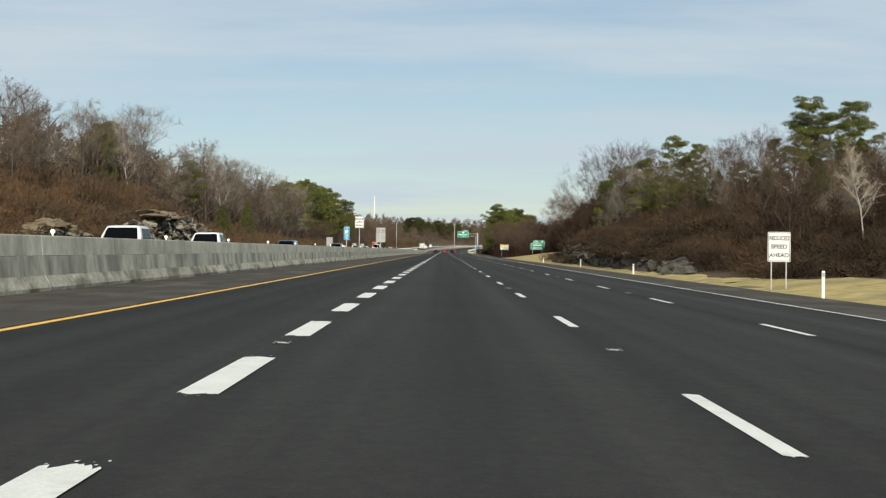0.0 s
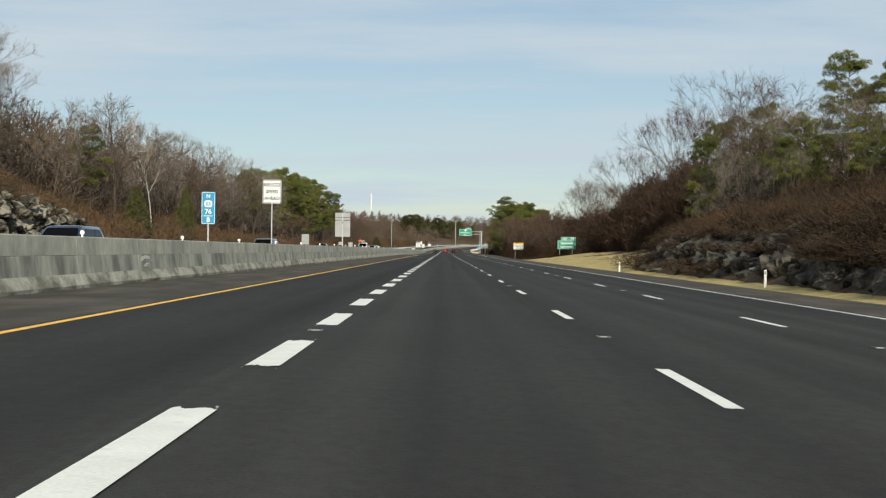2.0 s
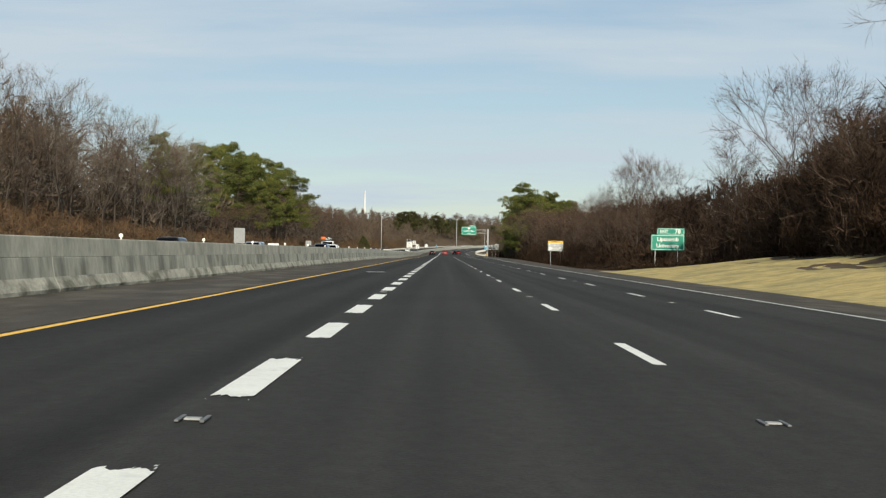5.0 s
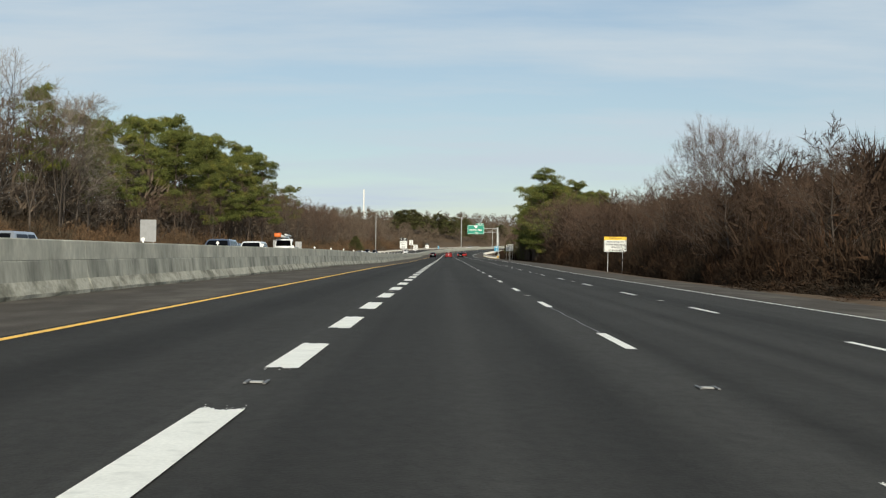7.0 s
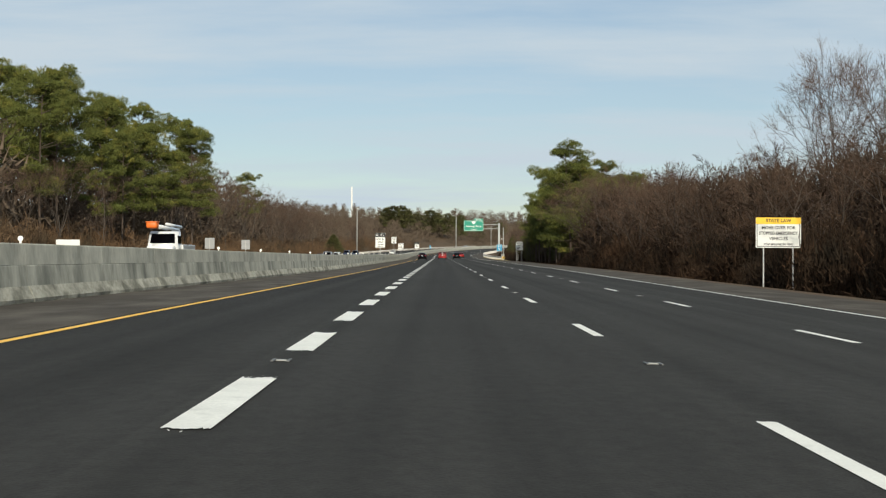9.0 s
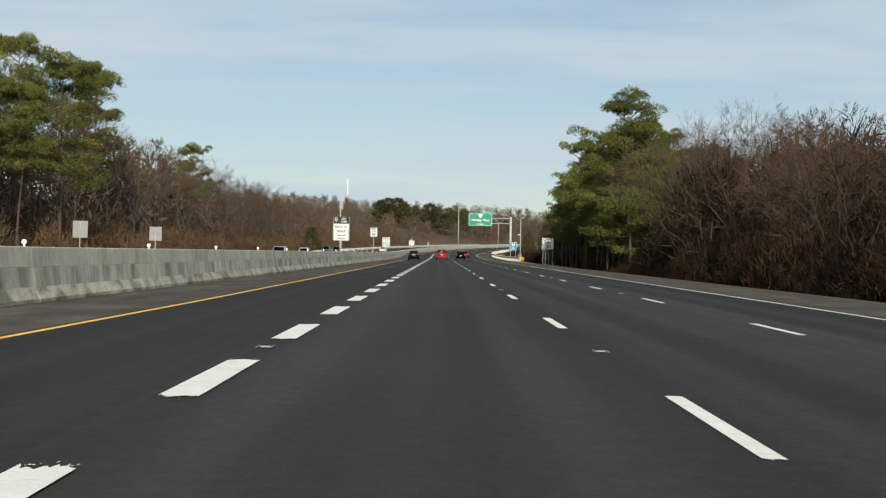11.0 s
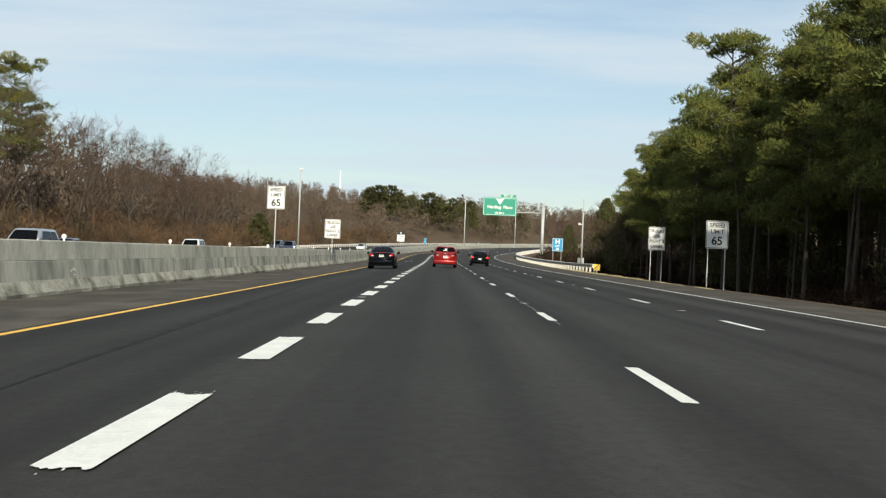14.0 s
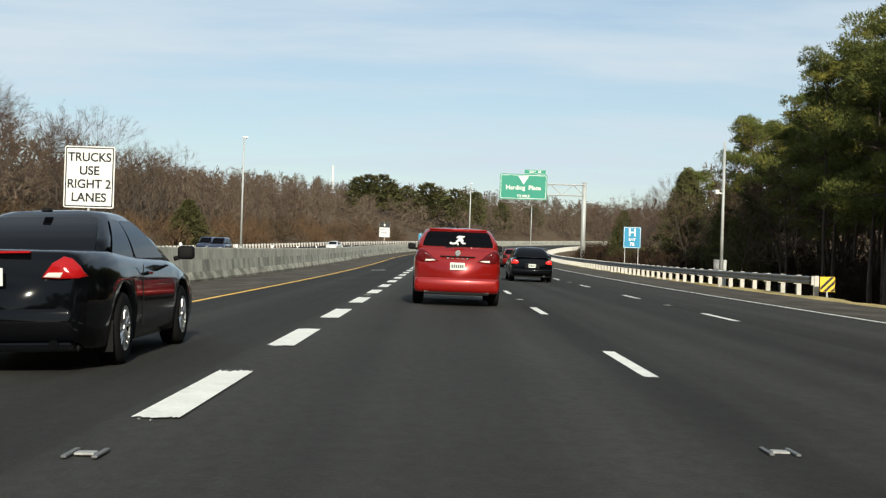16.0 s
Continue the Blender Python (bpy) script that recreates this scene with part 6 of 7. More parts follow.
M["grey_car"] = material("dark grey car paint", (0.05, 0.055, 0.06), 0.35, metal=0.3, vary=0.05, coat=1.0)
M["tint_glass"] = material("dark tinted car glass", (0.003, 0.003, 0.004), 0.03, vary=0.02, spec=0.06)
M["tyre"] = material("black tyre rubber", (0.011, 0.011, 0.011), 0.95, spec=0.05, vary=0.15, scale=9, fine=60)
M["rim"] = material("bright alloy wheel", (0.62, 0.62, 0.62), 0.28, metal=1.0, vary=0.06)
M["trim_black"] = material("black plastic trim", (0.010, 0.010, 0.010), 0.7, vary=0.1, spec=0.1)
M["chrome"] = material("chrome", (0.75, 0.75, 0.75), 0.12, metal=1.0, vary=0.03)
M["lamp_red"] = material("red lamp plastic", (0.33, 0.006, 0.007), 0.16, vary=0.06, spec=0.2, coat=0.4)
M["lamp_dark"] = material("dark red lamp plastic", (0.085, 0.004, 0.005), 0.15, vary=0.06, spec=0.2, coat=0.25)
M["lamp_lit"] = material("lit red lamp plastic", (0.45, 0.008, 0.008), 0.2, vary=0.05, coat=1.0)
lit = M["lamp_lit"].node_tree.nodes["Principled BSDF"]
lit.inputs["Emission Color"].default_value, lit.inputs["Emission Strength"].default_value = (1.0, 0.03, 0.02, 1), 0.9
M["lamp_clear"] = material("clear lamp plastic", (0.66, 0.62, 0.56), 0.15, vary=0.06, coat=1.0)
M["plate"] = material("pale number plate", (0.62, 0.66, 0.60), 0.45, vary=0.05)


def interp(pts, y):
    return float(np.interp(y, [p[0] for p in pts], [p[1] for p in pts]))


def car_body(L, W, top, wheels, R, sill=0.22, nose=0.10, tail=0.07, seat=0.0):
    """Lower body as a loft of cross-sections along its length, with open wheel arches. Forward is +y."""
    ys = sorted(set(np.round(np.r_[np.linspace(-L / 2, L / 2, 44), [w + s * (R + 0.07) * f for w in wheels for s in (-1, 1) for f in (1.0, 0.995, 0.9, 0.7, 0.4)], -L / 2 + 0.03, -L / 2 + 0.08, L / 2 - 0.03, L / 2 - 0.08], 4)))
    bm = bmesh.new()
    rings = []
    for y in ys:
        e = 2 * y / L
        a = abs(e)
        k = (nose if e > 0 else tail)
        w = W / 2 * (1 - k * max(0, (a - 0.55) / 0.45) ** 2.2 - (0.05 if a > 0.985 else 0))
        zt, zb = interp(top, y), sill + 0.10 * max(0, (a - 0.86) / 0.14)
        if a > 0.985:
            zt, zb = zt - 0.035, zb + 0.04
        low = zb
        for wy in wheels:
            dy = abs(y - wy)
            if dy < R + 0.07:
                low = max(low, R + math.sqrt(max((R + 0.07) ** 2 - dy * dy, 0)))
        h = zt - zb
        pts = [(0.0, zb if low == zb else low), (w * 0.70, zb if low == zb else low), (w * 0.955, low), (w * 0.985, max(low + 0.015, zb + 0.22 * h)), (w, max(low + 0.03, zb + 0.48 * h)),
               (w * 0.992, zb + 0.72 * h), (w * 0.965, zb + 0.88 * h), (w * 0.90, zt - 0.015), (w * 0.78, zt + 0.01), (0.0, zt + 0.03)]
        ring_ = [bm.verts.new((x, y, z)) for x, z in pts] + [bm.verts.new((-x, y, z)) for x, z in reversed(pts[1:-1])]
        rings.append(ring_)
    n = len(rings[0])
    for a, b in zip(rings, rings[1:]):
        for i in range(n):
            bm.faces.new((a[i], a[(i + 1) % n], b[(i + 1) % n], b[i]))
    bm.faces.new(rings[0]); bm.faces.new(list(reversed(rings[-1])))
    bmesh.ops.recalc_face_normals(bm, faces=bm.faces[:])
    return bm


def cabin_ring(y0, y1, w0, w1, z, r, n=5):
    """A rounded rectangle in plan: w0 half-width at the rear, w1 at the front."""
    pts = []
    for sx, y, w, a0 in ((1, y1, w1, 0), (-1, y1, w1, 90), (-1, y0, w0, 180), (1, y0, w0, 270)):
        for i in range(n):
            q = radians(a0 + 90 * i / (n - 1))
            sy = 1 if y == y1 else -1
            pts.append((sx * (w - r) + r * math.cos(q), y - sy * r + r * math.sin(q), z))
    return pts


def cabin(belt, roof, bow=0.03):
    """Greenhouse between a belt rectangle and a roof rectangle: each (y0, y1, w0, w1, z)."""
    bm = bmesh.new()
    levels = []
    for f, rr in ((0.0, 0.10), (0.5, 0.12), (0.88, 0.14), (1.0, 0.16)):
        v = [a + (b - a) * f for a, b in zip(belt, roof)]
        bulge = bow * math.sin(math.pi * f) * (1 if f < 1 else 0)
        levels.append([bm.verts.new(p) for p in cabin_ring(v[0] - bulge, v[1] + bulge, v[2] + bulge, v[3] + bulge, v[4], rr)])
    v = roof
    levels.append([bm.verts.new(p) for p in cabin_ring(v[0] + 0.08, v[1] - 0.08, v[2] - 0.09, v[3] - 0.09, v[4] + 0.035, 0.16)])
    levels.append([bm.verts.new(p) for p in cabin_ring(v[0] + 0.3, v[1] - 0.3, v[2] - 0.3, v[3] - 0.3, v[4] + 0.055, 0.16)])
    n = len(levels[0])
    for a, b in zip(levels, levels[1:]):
        for i in range(n):
            bm.faces.new((a[i], a[(i + 1) % n], b[(i + 1) % n], b[i]))
    bm.faces.new(levels[-1])
    bm.faces.new(list(reversed(levels[0])))
    bmesh.ops.recalc_face_normals(bm, faces=bm.faces[:])
    return bm


def pane(corners, u0, u1, v0, v1, out, bow=0.0, nu=9, nv=6, round_=0.10):
    """A curved pane in the quad (lower left, lower right, upper right, upper left), pushed out along its normal."""
    a, b, c, d = [Vector(p) for p in corners]
    nrm = (b - a).cross(d - a).normalized()
    bm = bmesh.new()
    grid = []
    for j in range(nv + 1):
        row = []
        for i in range(nu + 1):
            s, t = i / nu, j / nv
            # soften the corners
            es, et = abs(2 * s - 1), abs(2 * t - 1)
            k = max(0, es + et - 1.75) * round_
            u = u0 + (u1 - u0) * (s + (0.5 - s) * k)
            v = v0 + (v1 - v0) * (t + (0.5 - t) * k)
            p = a.lerp(b, u).lerp(d.lerp(c, u), v)
            p = p + nrm * (out + bow * math.sin(math.pi * v))
            row.append(bm.verts.new(p))
        grid.append(row)
    for j in range(nv):
        for i in range(nu):
            bm.faces.new((grid[j][i], grid[j][i + 1], grid[j + 1][i + 1], grid[j + 1][i]))
    return bm


def wheel(parent, x, y, R, width=0.21, spokes=5, rim="rim"):
    side = 1 if x > 0 else -1
    prof_ = [(R * 0.62, -0.5), (R * 0.86, -0.5), (R * 0.97, -0.42), (R, -0.25), (R, 0.25), (R * 0.97, 0.42), (R * 0.86, 0.5), (R * 0.62, 0.5)]
    def lathe(prof, n=28):
        bm = bmesh.new()
        rings = []
        for i in range(n):
            a = 2 * math.pi * i / n
            rings.append([bm.verts.new((x + o * width, y + r * math.cos(a), R + r * math.sin(a))) for r, o in prof])
        for i in range(n):
            p, q = rings[i], rings[(i + 1) % n]
            for j in range(len(prof) - 1):
                bm.faces.new((p[j], p[j + 1], q[j + 1], q[j]))
        bmesh.ops.recalc_face_normals(bm, faces=bm.faces[:])
        return bm
    w = part("wheel", lathe(prof_), M["tyre"], parent, smooth=True)
    part("rim", lathe([(R * 0.63, -0.45 * side), (R * 0.63, 0.40 * side), (R * 0.56, 0.42 * side), (R * 0.55, 0.2 * side), (0.05, 0.14 * side)]), M["trim_black"], w)
    sp = bmesh.new()
    for k in range(spokes):
        a = 2 * math.pi * k / spokes + 0.3
        c, s_ = math.cos(a), math.sin(a)
        for o in (-0.16, 0.16):
            p0 = Vector((x + side * width * 0.36, y + 0.05 * c, R + 0.05 * s_))
            p1 = Vector((x + side * width * 0.40, y + R * 0.60 * math.cos(a + o), R + R * 0.60 * math.sin(a + o)))
            add_tube(sp, p0, p1, R * 0.085, R * 0.06, 6)
    bmesh.ops.create_cone(sp, cap_ends=True, segments=14, radius1=R * 0.16, radius2=R * 0.14, depth=0.03, matrix=Matrix.Translation((x + side * width * 0.42, y, R)) @ Matrix.Rotation(radians(90), 4, "Y"))
    part("spokes", sp, M[rim], w)
    lip = lathe([(R * 0.66, 0.46 * side), (R * 0.64, 0.50 * side), (R * 0.58, 0.47 * side), (R * 0.58, 0.40 * side)])
    part("rim_lip", lip, M[rim], w)
    return w


def vehicle(name, label, paint, L, W, top, wheels, R, belt, roof, category="car", glass=True, rear_v=(0.16, 0.90), quarter=True, sill=0.22, nose=0.10, tail=0.07, spokes=5, bow=0.03):
    base = tagged(new(name), label, category)
    part("body", car_body(L, W, top, wheels, R, sill, nose, tail), M[paint], base, smooth=True)
    part("cabin", cabin(belt, roof, bow), M[paint], base, smooth=True)
    part("underbody", box(-W / 2 * 0.80, W / 2 * 0.80, -L / 2 * 0.93, L / 2 * 0.93, sill - 0.02, sill + 0.16, 0.03), M["trim_black"], base)
    y0, y1, w0, w1, z0 = belt
    a0, a1, v0, v1, z1 = roof
    part("rear_window", pane(((-w0, y0, z0), (w0, y0, z0), (v0, a0, z1), (-v0, a0, z1)), 0.045, 0.955, *rear_v, 0.006, bow * 1.02), M["tint_glass"], base, smooth=True)
    part("windscreen", pane(((w1, y1, z0), (-w1, y1, z0), (-v1, a1, z1), (v1, a1, z1)), 0.07, 0.93, 0.06, 0.92, 0.006, bow * 1.02), M["tint_glass"], base, smooth=True)
    for s in (1, -1):
        if s > 0:
            q = ((w0, y0, z0), (w1, y1, z0), (v1, a1, z1), (v0, a0, z1))
        else:
            q = ((-w1, y1, z0), (-w0, y0, z0), (-v0, a0, z1), (-v1, a1, z1))
        for f0, f1 in (((0.10, 0.40), (0.425, 0.88)) if quarter else ((0.12, 0.88),)):
            if s < 0:
                f0, f1 = 1 - f1, 1 - f0
            part("side_window", pane(q, f0, f1, 0.08, 0.88, 0.006, bow * 1.02), M["tint_glass"], base, smooth=True)
        mb = bmesh.new()
        add_box(mb, s * (W / 2 + 0.09) - 0.09, s * (W / 2 + 0.09) + 0.09, y1 - 0.30, y1 - 0.17, z0 + 0.02, z0 + 0.17, 0.04)
        mir = part("mirror", mb, M["trim_black"], base, smooth=True)
        part("mirror_arm", tube((s * (W / 2 - 0.05), y1 - 0.2, z0 + 0.03), (s * (W / 2 + 0.08), y1 - 0.22, z0 + 0.06), 0.025, 0.02, 6), M["trim_black"], mir)
        for wy in wheels:
            wheel(base, s * (W / 2 - 0.115), wy, R, 0.22, spokes)
    return base


def lamp_cluster(base, name, pts, lift, depth, mat, label=""):
    """A bulging lamp moulded onto the tail: outline points (x, z), laid on the body seen from behind."""
    bpy.context.view_layer.update()
    shell = [o for o in base.children if o.name.startswith("body")][0]
    def skin(x, z):
        hit, p, _, _ = shell.ray_cast(Vector((x, -4.0, z)), Vector((0, 1, 0)))
        return p.y if hit else -2.0
    dense = []
    for i, p in enumerate(pts):
        q = pts[(i + 1) % len(pts)]
        for f in (0, 1 / 3, 2 / 3):
            dense.append((p[0] + (q[0] - p[0]) * f, p[1] + (q[1] - p[1]) * f))
    mx, mz = sum(p[0] for p in dense) / len(dense), sum(p[1] for p in dense) / len(dense)
    bm = bmesh.new()
    loops = []
    for f, d in ((1.0, -0.004), (0.99, 0.55), (0.90, 0.9), (0.6, 1.0), (0.3, 1.0)):
        loops.append([bm.verts.new((mx + (x - mx) * f, skin(mx + (x - mx) * f, mz + (z - mz) * f) - lift - depth * d, mz + (z - mz) * f)) for x, z in dense])
    n = len(dense)
    for p, q in zip(loops, loops[1:]):
        for i in range(n):
            bm.faces.new((p[i], p[(i + 1) % n], q[(i + 1) % n], q[i]))
    bm.faces.new(loops[-1])
    bmesh.ops.recalc_face_normals(bm, faces=bm.faces[:])
    return part(name, bm, M[mat], base, label, smooth=True)


def plate_bars(base, y, z, w=0.30, h=0.15, x=0.0):
    p = part("number_plate", box(x - w / 2, x + w / 2, y - 0.012, y, z, z + h, 0.004), M["plate"], base, "pale number plate with blurred bars")
    for k in range(6):
        xx = x - w * 0.36 + k * w * 0.145
        part("plate_bar", box(xx - 0.012, xx + 0.012, y - 0.016, y - 0.0125, z + 0.045, z + 0.105), M["trim_black"], p)


def set_down(base, off, y, turned=False, yaw=0.0, size=1.0):
    m = lay(off, y, 0.0, 2.6)
    base.matrix_basis = m @ Matrix.Rotation(radians(180 if turned else yaw), 4, "Z") @ Matrix.Scale(size, 4)


# --- the red crossover
L, W, H = 4.80, 1.82, 1.62
suv = vehicle("red_crossover_car", "glossy red crossover car seen from behind with dark tinted rear window", "red_paint", L, W,
              [(-2.40, 1.13), (-2.25, 1.19), (-0.6, 1.15), (1.0, 1.06), (1.25, 1.01), (2.0, 0.90), (2.4, 0.74)], (-1.42, 1.36), 0.36,
              (-2.31, 1.35, 0.84, 0.82, 1.12), (-1.90, 0.35, 0.66, 0.64, 1.555), rear_v=(0.17, 0.90), sill=0.27, tail=0.05, bow=0.05)
for s in (1, -1):
    lamp_cluster(suv, "tail_lamp", [(s * 0.85, 1.09), (s * 0.79, 1.155), (s * 0.66, 1.12), (s * 0.50, 0.985), (s * 0.40, 0.92), (s * 0.62, 0.885), (s * 0.85, 0.90)], 0.0, 0.022, "lamp_dark", "dark red tail lamp")
    lamp_cluster(suv, "reverse_lamp", [(s * 0.66, 0.945), (s * 0.52, 0.945), (s * 0.43, 0.925), (s * 0.56, 0.905), (s * 0.66, 0.905)], 0.012, 0.018, "lamp_clear", "pale clear reversing lamp")
    part("bumper_reflector", box(s * 0.72 - 0.11, s * 0.72 + 0.11, -2.425, -2.40, 0.40, 0.43, 0.006), M["lamp_red"], suv)
    part("exhaust_tip", tube((s * 0.62, -2.40, 0.30), (s * 0.62, -2.15, 0.30), 0.045, 0.045, 12), M["chrome"], suv)
part("tailgate_handle", box(-0.36, 0.36, -2.425, -2.395, 1.0, 1.025, 0.01), M["trim_black"], suv, "dark tailgate handle strip")
part("badge", tube((0, -2.425, 1.085), (0, -2.38, 1.085), 0.06, 0.06, 18), M["chrome"], suv, "plain chrome badge")
gr = bmesh.new()
for k in range(5):
    x = -0.20 + k * 0.10
    add_box(gr, x - 0.03, x + 0.03, -2.420, -2.395, 0.965, 0.985, 0.004)
part("nameplate", gr, M["chrome"], suv, "small chrome bars")
plate_bars(suv, -2.411, 0.74)
part("bumper", box(-0.87, 0.87, -2.43, -2.2, 0.27, 0.60, 0.09), M["red_paint"], suv, smooth=True)
part("bumper_skirt", box(-0.66, 0.66, -2.41, -2.2, 0.23, 0.29, 0.02), M["trim_black"], suv)
part("spoiler", box(-0.60, 0.60, -1.925, -1.66, 1.553, 1.588, 0.017), M["red_paint"], suv, smooth=True)
part("brake_lamp", box(-0.13, 0.13, -1.945, -1.925, 1.545, 1.565, 0.003), M["lamp_red"], suv)
part("wiper", tube((-0.25, -2.36, 1.20), (0.12, -2.32, 1.235), 0.012, 0.008, 6), M["trim_black"], suv)
ant = bmesh.new()
av = [ant.verts.new(p) for p in ((-0.02, -1.45, 1.60), (0.02, -1.45, 1.60), (0.02, -1.25, 1.60), (-0.02, -1.25, 1.60), (0, -1.46, 1.685), (0, -1.42, 1.685))]
for f in ((0, 1, 4), (1, 2, 5, 4), (2, 3, 5), (3, 0, 4, 5)):
    ant.faces.new([av[i] for i in f])
part("roof_antenna", ant, M["trim_black"], suv)
# white sticker on the rear window, a plain curled shape
st = bmesh.new()
def glass_at(x, z):
    f = (z - 1.12) / (1.555 - 1.12)
    return -2.31 + f * 0.41 - 0.066 - 0.05 * math.sin(math.pi * f)
for (x0, z0), (x1, z1), t in (((-0.17, 1.30), (-0.13, 1.275), 0.04), ((-0.13, 1.275), (-0.05, 1.285), 0.035), ((-0.05, 1.285), (0.045, 1.41), 0.04), ((0.055, 1.42), (0.085, 1.29), 0.045), ((-0.03, 1.335), (0.11, 1.345), 0.028), ((-0.03, 1.40), (0.02, 1.43), 0.03), ((0.02, 1.43), (0.13, 1.425), 0.03), ((0.085, 1.285), (0.15, 1.29), 0.028), ((-0.02, 1.27), (0.01, 1.27), 0.03)):
    d = Vector((x1 - x0, 0, z1 - z0)).normalized()
    nx, nz = -d.z * t / 2, d.x * t / 2
    st.faces.new([st.verts.new((x, glass_at(x, z), z)) for x, z in ((x0 + nx, z0 + nz), (x1 + nx, z1 + nz), (x1 - nx, z1 - nz), (x0 - nx, z0 - nz))])
part("window_sticker", st, M["white_plastic"], suv, "white curled window sticker")
set_down(suv, 0.43, 596.0 + 0.95, yaw=0.4)

# --- the black sedan ahead
sedan = vehicle("black_sedan_car", "black hatchback sedan seen from behind with lit tail lamps", "black_paint", 4.6, 1.80,
                [(-2.30, 0.96), (-2.1, 1.0), (-0.6, 0.99), (0.9, 0.97), (1.2, 0.94), (2.0, 0.82), (2.3, 0.68)], (-1.33, 1.35), 0.325,
                (-2.05, 1.25, 0.80, 0.79, 0.93), (-1.05, 0.25, 0.57, 0.57, 1.40), rear_v=(0.10, 0.88), sill=0.22)
for s in (1, -1):
    lamp_cluster(sedan, "tail_lamp", [(s * 0.86, 0.90), (s * 0.70, 0.93), (s * 0.55, 0.84), (s * 0.60, 0.76), (s * 0.86, 0.74)], 0.0, 0.02, "lamp_lit", "lit red tail lamp")
plate_bars(sedan, -2.315, 0.60)
part("plate_recess", box(-0.30, 0.30, -2.312, -2.29, 0.56, 0.78, 0.02), M["trim_black"], sedan)
part("bumper", box(-0.84, 0.84, -2.34, -2.15, 0.32, 0.55, 0.06), M["black_paint"], sedan, smooth=True)
part("spoiler", box(-0.66, 0.66, -2.24, -2.05, 1.01, 1.045, 0.012), M["black_paint"], sedan, smooth=True)
part("exhaust_tip", tube((0.5, -2.32, 0.26), (0.5, -2.1, 0.26), 0.035, 0.035, 10), M["chrome"], sedan)
set_down(sedan, 3.9, 623.3 + 0.95, yaw=0.2)

# --- the black coupe in the carpool lane
coupe = vehicle("black_coupe_car", "glossy black two-door coupe with bright five-spoke wheels", "black_paint", 4.76, 1.81,
                [(-2.38, 0.96), (-2.25, 1.02), (-1.5, 1.03), (-0.4, 0.97), (0.9, 0.94), (1.25, 0.91), (2.0, 0.80), (2.38, 0.64)], (-1.33, 1.34), 0.33,
                (-1.75, 1.30, 0.80, 0.79, 0.92), (-0.62, 0.28, 0.53, 0.53, 1.385), rear_v=(0.12, 0.92), sill=0.20, tail=0.13, spokes=7)
for s in (1, -1):
    lamp_cluster(coupe, "tail_lamp", [(s * 0.81, 0.815), (s * 0.765, 0.90), (s * 0.70, 0.965), (s * 0.63, 0.985), (s * 0.55, 0.93), (s * 0.49, 0.85), (s * 0.46, 0.805), (s * 0.62, 0.795), (s * 0.76, 0.80)], 0.0, 0.022, "lamp_red", "wedge-shaped red tail lamp")
    lamp_cluster(coupe, "reverse_lamp", [(s * 0.64, 0.85), (s * 0.52, 0.85), (s * 0.475, 0.812), (s * 0.62, 0.805)], 0.014, 0.014, "lamp_clear", "clear reversing lamp")
    part("exhaust_tip", tube((s * 0.55, -2.37, 0.25), (s * 0.55, -2.15, 0.25), 0.042, 0.042, 14), M["black_paint"], coupe)
    part("mud_flap", box(s * 0.80 - 0.09, s * 0.80 + 0.09, -1.75, -1.73, 0.14, 0.42, 0.006), M["trim_black"], coupe)
    part("door_seam", box(s * 0.905 - 0.003, s * 0.905 + 0.003, -0.62, -0.612, 0.32, 0.90), M["trim_black"], coupe)
    part("door_handle", box(s * 0.91 - 0.015, s * 0.91 + 0.015, -0.48, -0.28, 0.80, 0.835, 0.008), M["black_paint"], coupe)
plate_bars(coupe, -2.412, 0.74)
part("high_brake_lamp", box(-0.35, 0.35, -2.34, -2.28, 1.012, 1.032, 0.004), M["lamp_red"], coupe)
part("bumper", box(-0.76, 0.76, -2.395, -2.15, 0.26, 0.60, 0.09), M["black_paint"], coupe, smooth=True)
part("bumper_skirt", box(-0.70, 0.70, -2.36, -2.15, 0.19, 0.27, 0.02), M["black_paint"], coupe)
part("roof_antenna", box(-0.04, 0.04, -0.75, -0.62, 1.41, 1.45, 0.015), M["trim_black"], coupe)
set_down(coupe, -3.63, 579.97 + 1.33, yaw=0.3)

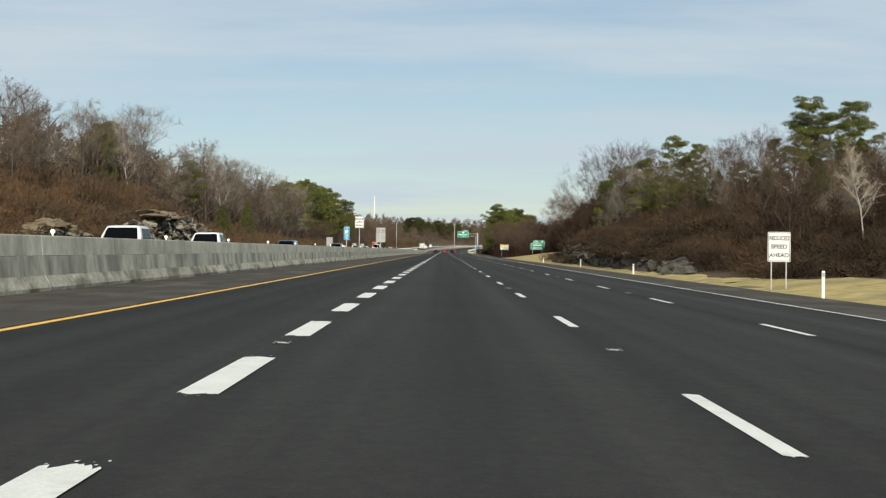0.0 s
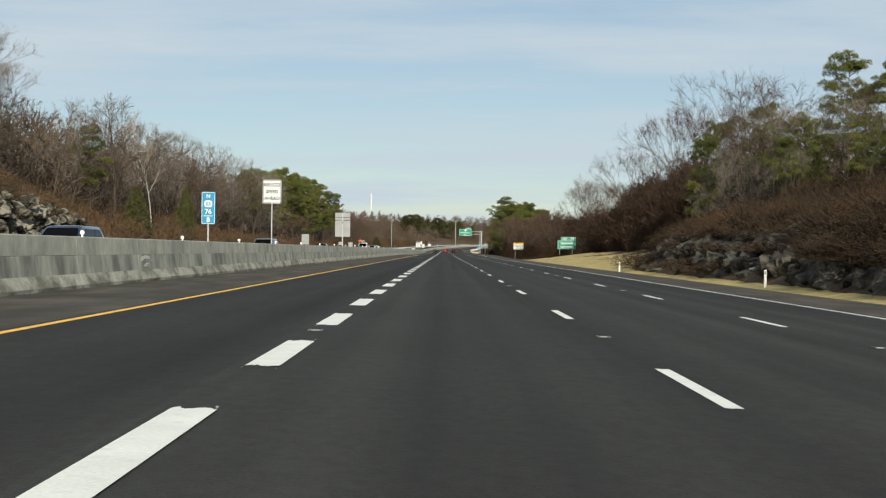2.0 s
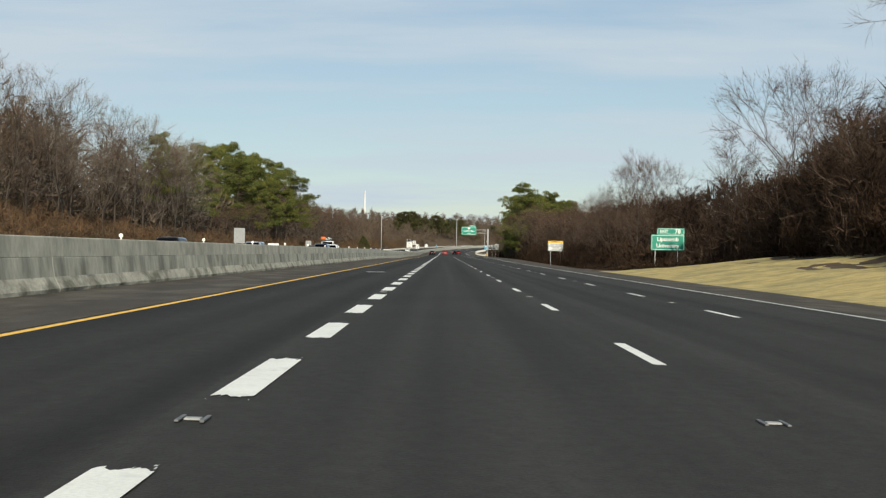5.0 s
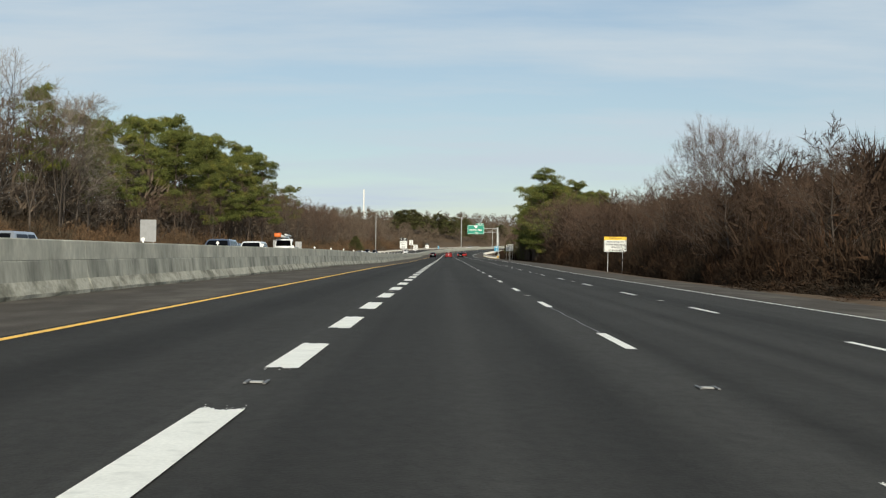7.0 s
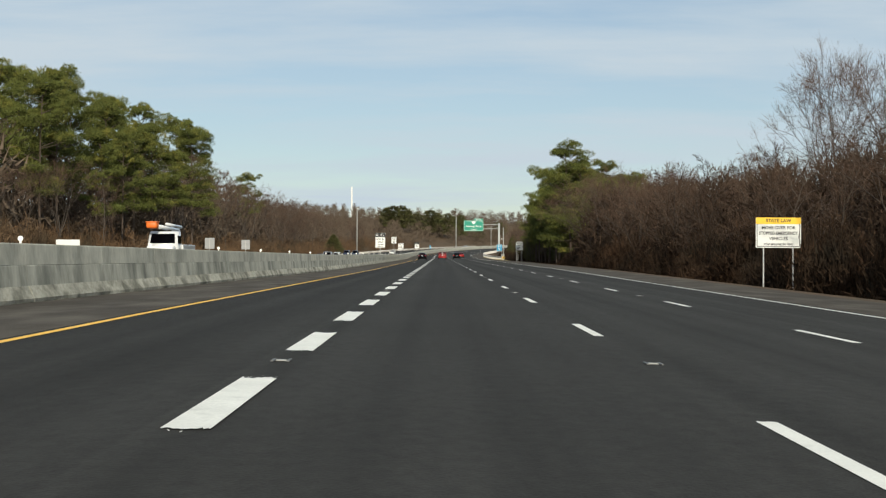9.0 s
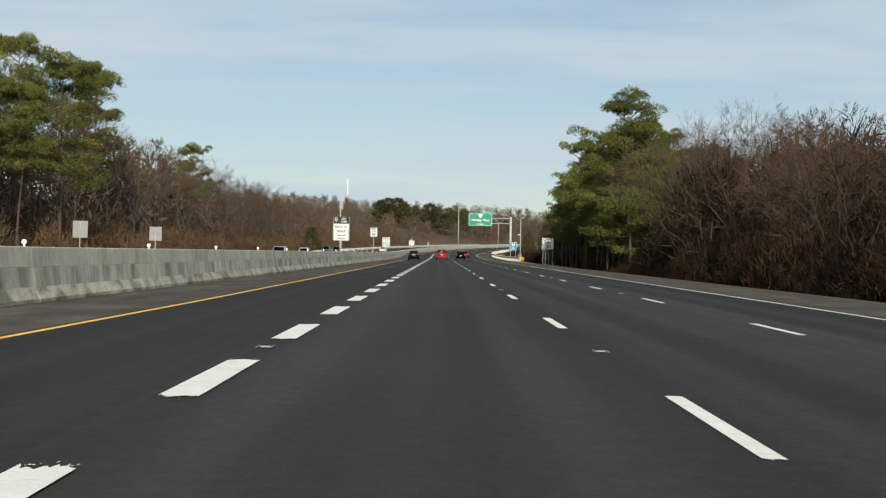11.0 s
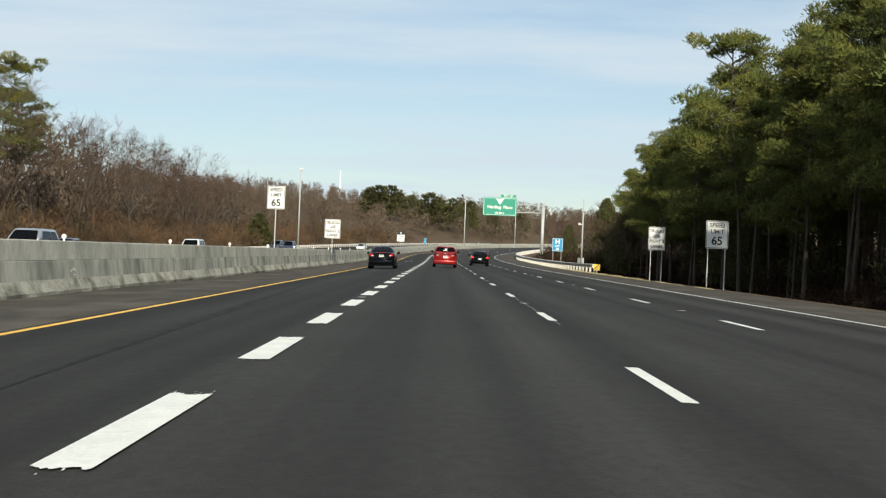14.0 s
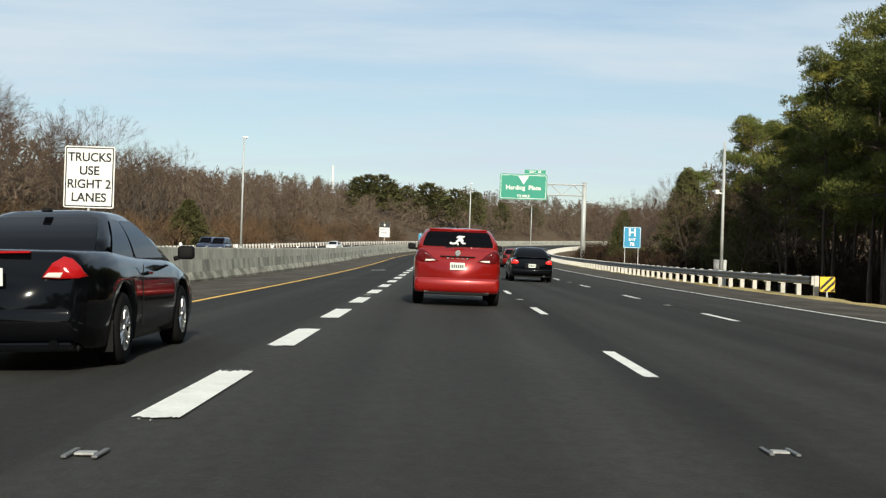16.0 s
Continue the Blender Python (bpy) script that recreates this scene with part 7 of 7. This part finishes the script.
# --- oncoming traffic beyond the barrier
def oncoming(name, label, paint, off, y, kind="car", turned=True):
    if kind == "pickup":
        ob = vehicle(name, label, paint, 5.6, 1.98, [(-2.8, 1.05), (-0.5, 1.06), (-0.4, 1.10), (1.2, 1.10), (1.4, 1.12), (2.5, 1.04), (2.8, 0.86)], (-1.7, 1.75), 0.39,
                     (-0.95, 1.35, 0.89, 0.89, 1.08), (-0.75, 0.75, 0.72, 0.70, 1.80), "pickup", sill=0.36)
    elif kind == "suv":
        ob = vehicle(name, label, paint, 4.8, 1.92, [(-2.4, 1.02), (1.1, 1.05), (1.3, 1.03), (2.1, 0.95), (2.4, 0.78)], (-1.42, 1.42), 0.37,
                     (-2.3, 1.40, 0.88, 0.86, 1.02), (-2.0, 0.55, 0.68, 0.66, 1.72), "car", sill=0.28)
    else:
        ob = vehicle(name, label, paint, 4.7, 1.80, [(-2.35, 0.94), (-1.6, 0.98), (0.9, 0.95), (1.2, 0.92), (2.0, 0.80), (2.35, 0.66)], (-1.33, 1.37), 0.325,
                     (-1.75, 1.30, 0.79, 0.79, 0.92), (-0.95, 0.35, 0.55, 0.55, 1.40), "car")
    for s in (1, -1):
        part("headlamp", box(s * 0.66 - 0.17, s * 0.66 + 0.17, ob_len(kind) - 0.10, ob_len(kind) + 0.005, 0.66, 0.80, 0.03), M["lamp_clear"], ob)
    set_down(ob, off, y, turned, size={"pickup": 1.10, "suv": 1.04}.get(kind, 1.0))
    ob["group"] = "oncoming vehicles"
    return ob


def ob_len(kind):
    return {"pickup": 2.72, "suv": 2.33}.get(kind, 2.28)


oncoming("white_pickup_truck", "white pickup truck on the oncoming carriageway", "white_car", -14.6, 60, "pickup")
oncoming("white_pickup_truck", "white pickup truck farther along the oncoming carriageway", "white_car", -15.0, 83, "pickup")
oncoming("blue_suv_car", "dark blue sport utility car on the oncoming carriageway", "navy_car", -14.6, 121, "suv")
oncoming("dark_car", "dark saloon car on the oncoming carriageway", "grey_car", -14.6, 176, "suv")
oncoming("black_suv_car", "black sport utility car on the oncoming carriageway", "black_paint", -18.2, 262, "suv")
oncoming("silver_car", "silver saloon car on the oncoming carriageway", "silver_car", -18.2, 300, "suv")
oncoming("dark_car", "dark saloon car on the oncoming carriageway", "navy_car", -14.6, 330, "suv")
oncoming("white_van", "white van on the oncoming carriageway", "white_car", -14.6, 344, "suv")
oncoming("dark_car", "dark sport utility car behind a white van", "grey_car", -18.2, 356, "suv")
oncoming("grey_suv_car", "silver grey sport utility car on the oncoming carriageway", "silver_car", -21.5, 565, "suv")
oncoming("dark_car", "dark car following on the oncoming carriageway", "grey_car", -24.5, 582, "car")
oncoming("white_suv_car", "white sport utility car on the oncoming carriageway", "white_car", -24.5, 625, "suv")
oncoming("blue_pickup_truck", "dark blue pickup truck on the oncoming carriageway", "navy_car", -27.0, 724, "suv")
oncoming("dark_van", "dark van on the oncoming carriageway", "navy_car", -31.0, 735, "suv")
oncoming("white_car", "white car far along the oncoming carriageway", "white_car", -20.0, 768)
oncoming("white_car", "white car rounding the far bend", "white_car", -20.0, 905)
oncoming("red_car", "red car far ahead on the bend", "red_paint", 5.6, 668, turned=False)["group"] = "traffic ahead"

# white bucket truck with an orange basket
tk = tagged(new("bucket_truck"), "white utility bucket truck with an orange basket on the oncoming carriageway", "truck", "oncoming vehicles")
def sloped_cab(y0, y1, w, z0, belt, z1):
    """A truck cab: upright sides, windscreen leaning back, rounded roof edges."""
    bm = bmesh.new()
    side = [(y0, z0), (y1, z0), (y1, belt), (y1 - 0.45, z1 - 0.08), (y1 - 0.62, z1), (y0 + 0.08, z1), (y0, z1 - 0.08)]
    a = [bm.verts.new((-w * (0.93 if z > belt else 1), y, z)) for y, z in side]
    c = [bm.verts.new((w * (0.93 if z > belt else 1), y, z)) for y, z in side]
    n = len(side)
    for i in range(n):
        bm.faces.new((a[i], a[(i + 1) % n], c[(i + 1) % n], c[i]))
    bm.faces.new(list(reversed(a))); bm.faces.new(c)
    bmesh.ops.recalc_face_normals(bm, faces=bm.faces[:])
    bmesh.ops.bevel(bm, geom=bm.edges[:], offset=0.035, segments=2, affect="EDGES")
    return bm


part("cab", sloped_cab(1.4, 3.2, 1.08, 0.6, 1.95, 2.92), M["white_car"], tk, smooth=True)
part("hood", box(-0.98, 0.98, 3.1, 4.15, 0.6, 1.86, 0.14), M["white_car"], tk, smooth=True)
part("grille", box(-0.55, 0.55, 4.14, 4.17, 0.95, 1.55, 0.02), M["trim_black"], tk)
wsb = bmesh.new()
wsb.faces.new([wsb.verts.new(p) for p in ((-0.92, 3.19, 2.04), (0.92, 3.19, 2.04), (0.84, 2.83, 2.74), (-0.84, 2.83, 2.74))])
bmesh.ops.solidify(wsb, geom=wsb.faces[:], thickness=-0.03)
part("windscreen", wsb, M["tint_glass"], tk)
part("truck_bed", box(-1.15, 1.15, -3.4, 1.3, 0.6, 1.95, 0.04), M["white_car"], tk)
for k in range(9):
    part("rack_bar", box(1.10, 1.14, -3.3 + 0.5 * k, -3.26 + 0.5 * k, 1.95, 2.45), M["galv"], tk)
part("rack_rail", box(1.09, 1.15, -3.35, 0.8, 2.43, 2.48), M["galv"], tk)
part("boom", tube((0.15, -3.0, 3.05), (0.35, 3.2, 3.28), 0.20, 0.15, 12), M["white_car"], tk, smooth=True)
part("upper_boom", tube((-0.2, -2.6, 3.32), (-0.1, 2.2, 3.46), 0.13, 0.11, 12), M["white_car"], tk, smooth=True)
part("boom_turret", tube((0.1, -2.6, 1.9), (0.1, -2.6, 3.1), 0.30, 0.24, 12), M["white_car"], tk, smooth=True)
part("cab_window", box(-1.09, 1.09, 1.75, 2.7, 2.0, 2.6, 0.03), M["tint_glass"], tk)
part("warning_light", box(-0.5, 0.5, 2.2, 2.45, 2.92, 3.02, 0.03), M["trim_black"], tk)
part("basket", box(0.25, 1.05, 3.0, 3.9, 3.12, 3.62, 0.13), M["sign_orange"], tk, smooth=True)
part("basket_rim", box(0.22, 1.08, 2.97, 3.93, 3.56, 3.63, 0.03), M["sign_orange"], tk)
for s in (1, -1):
    for wy in (-2.2, 3.0):
        wheel(tk, s * 0.95, wy, 0.45, 0.28, 6)
    part("headlamp", box(s * 0.75 - 0.15, s * 0.75 + 0.15, 4.12, 4.17, 1.15, 1.40, 0.02), M["lamp_clear"], tk)
set_down(tk, -22.0, 424, True, size=1.08)
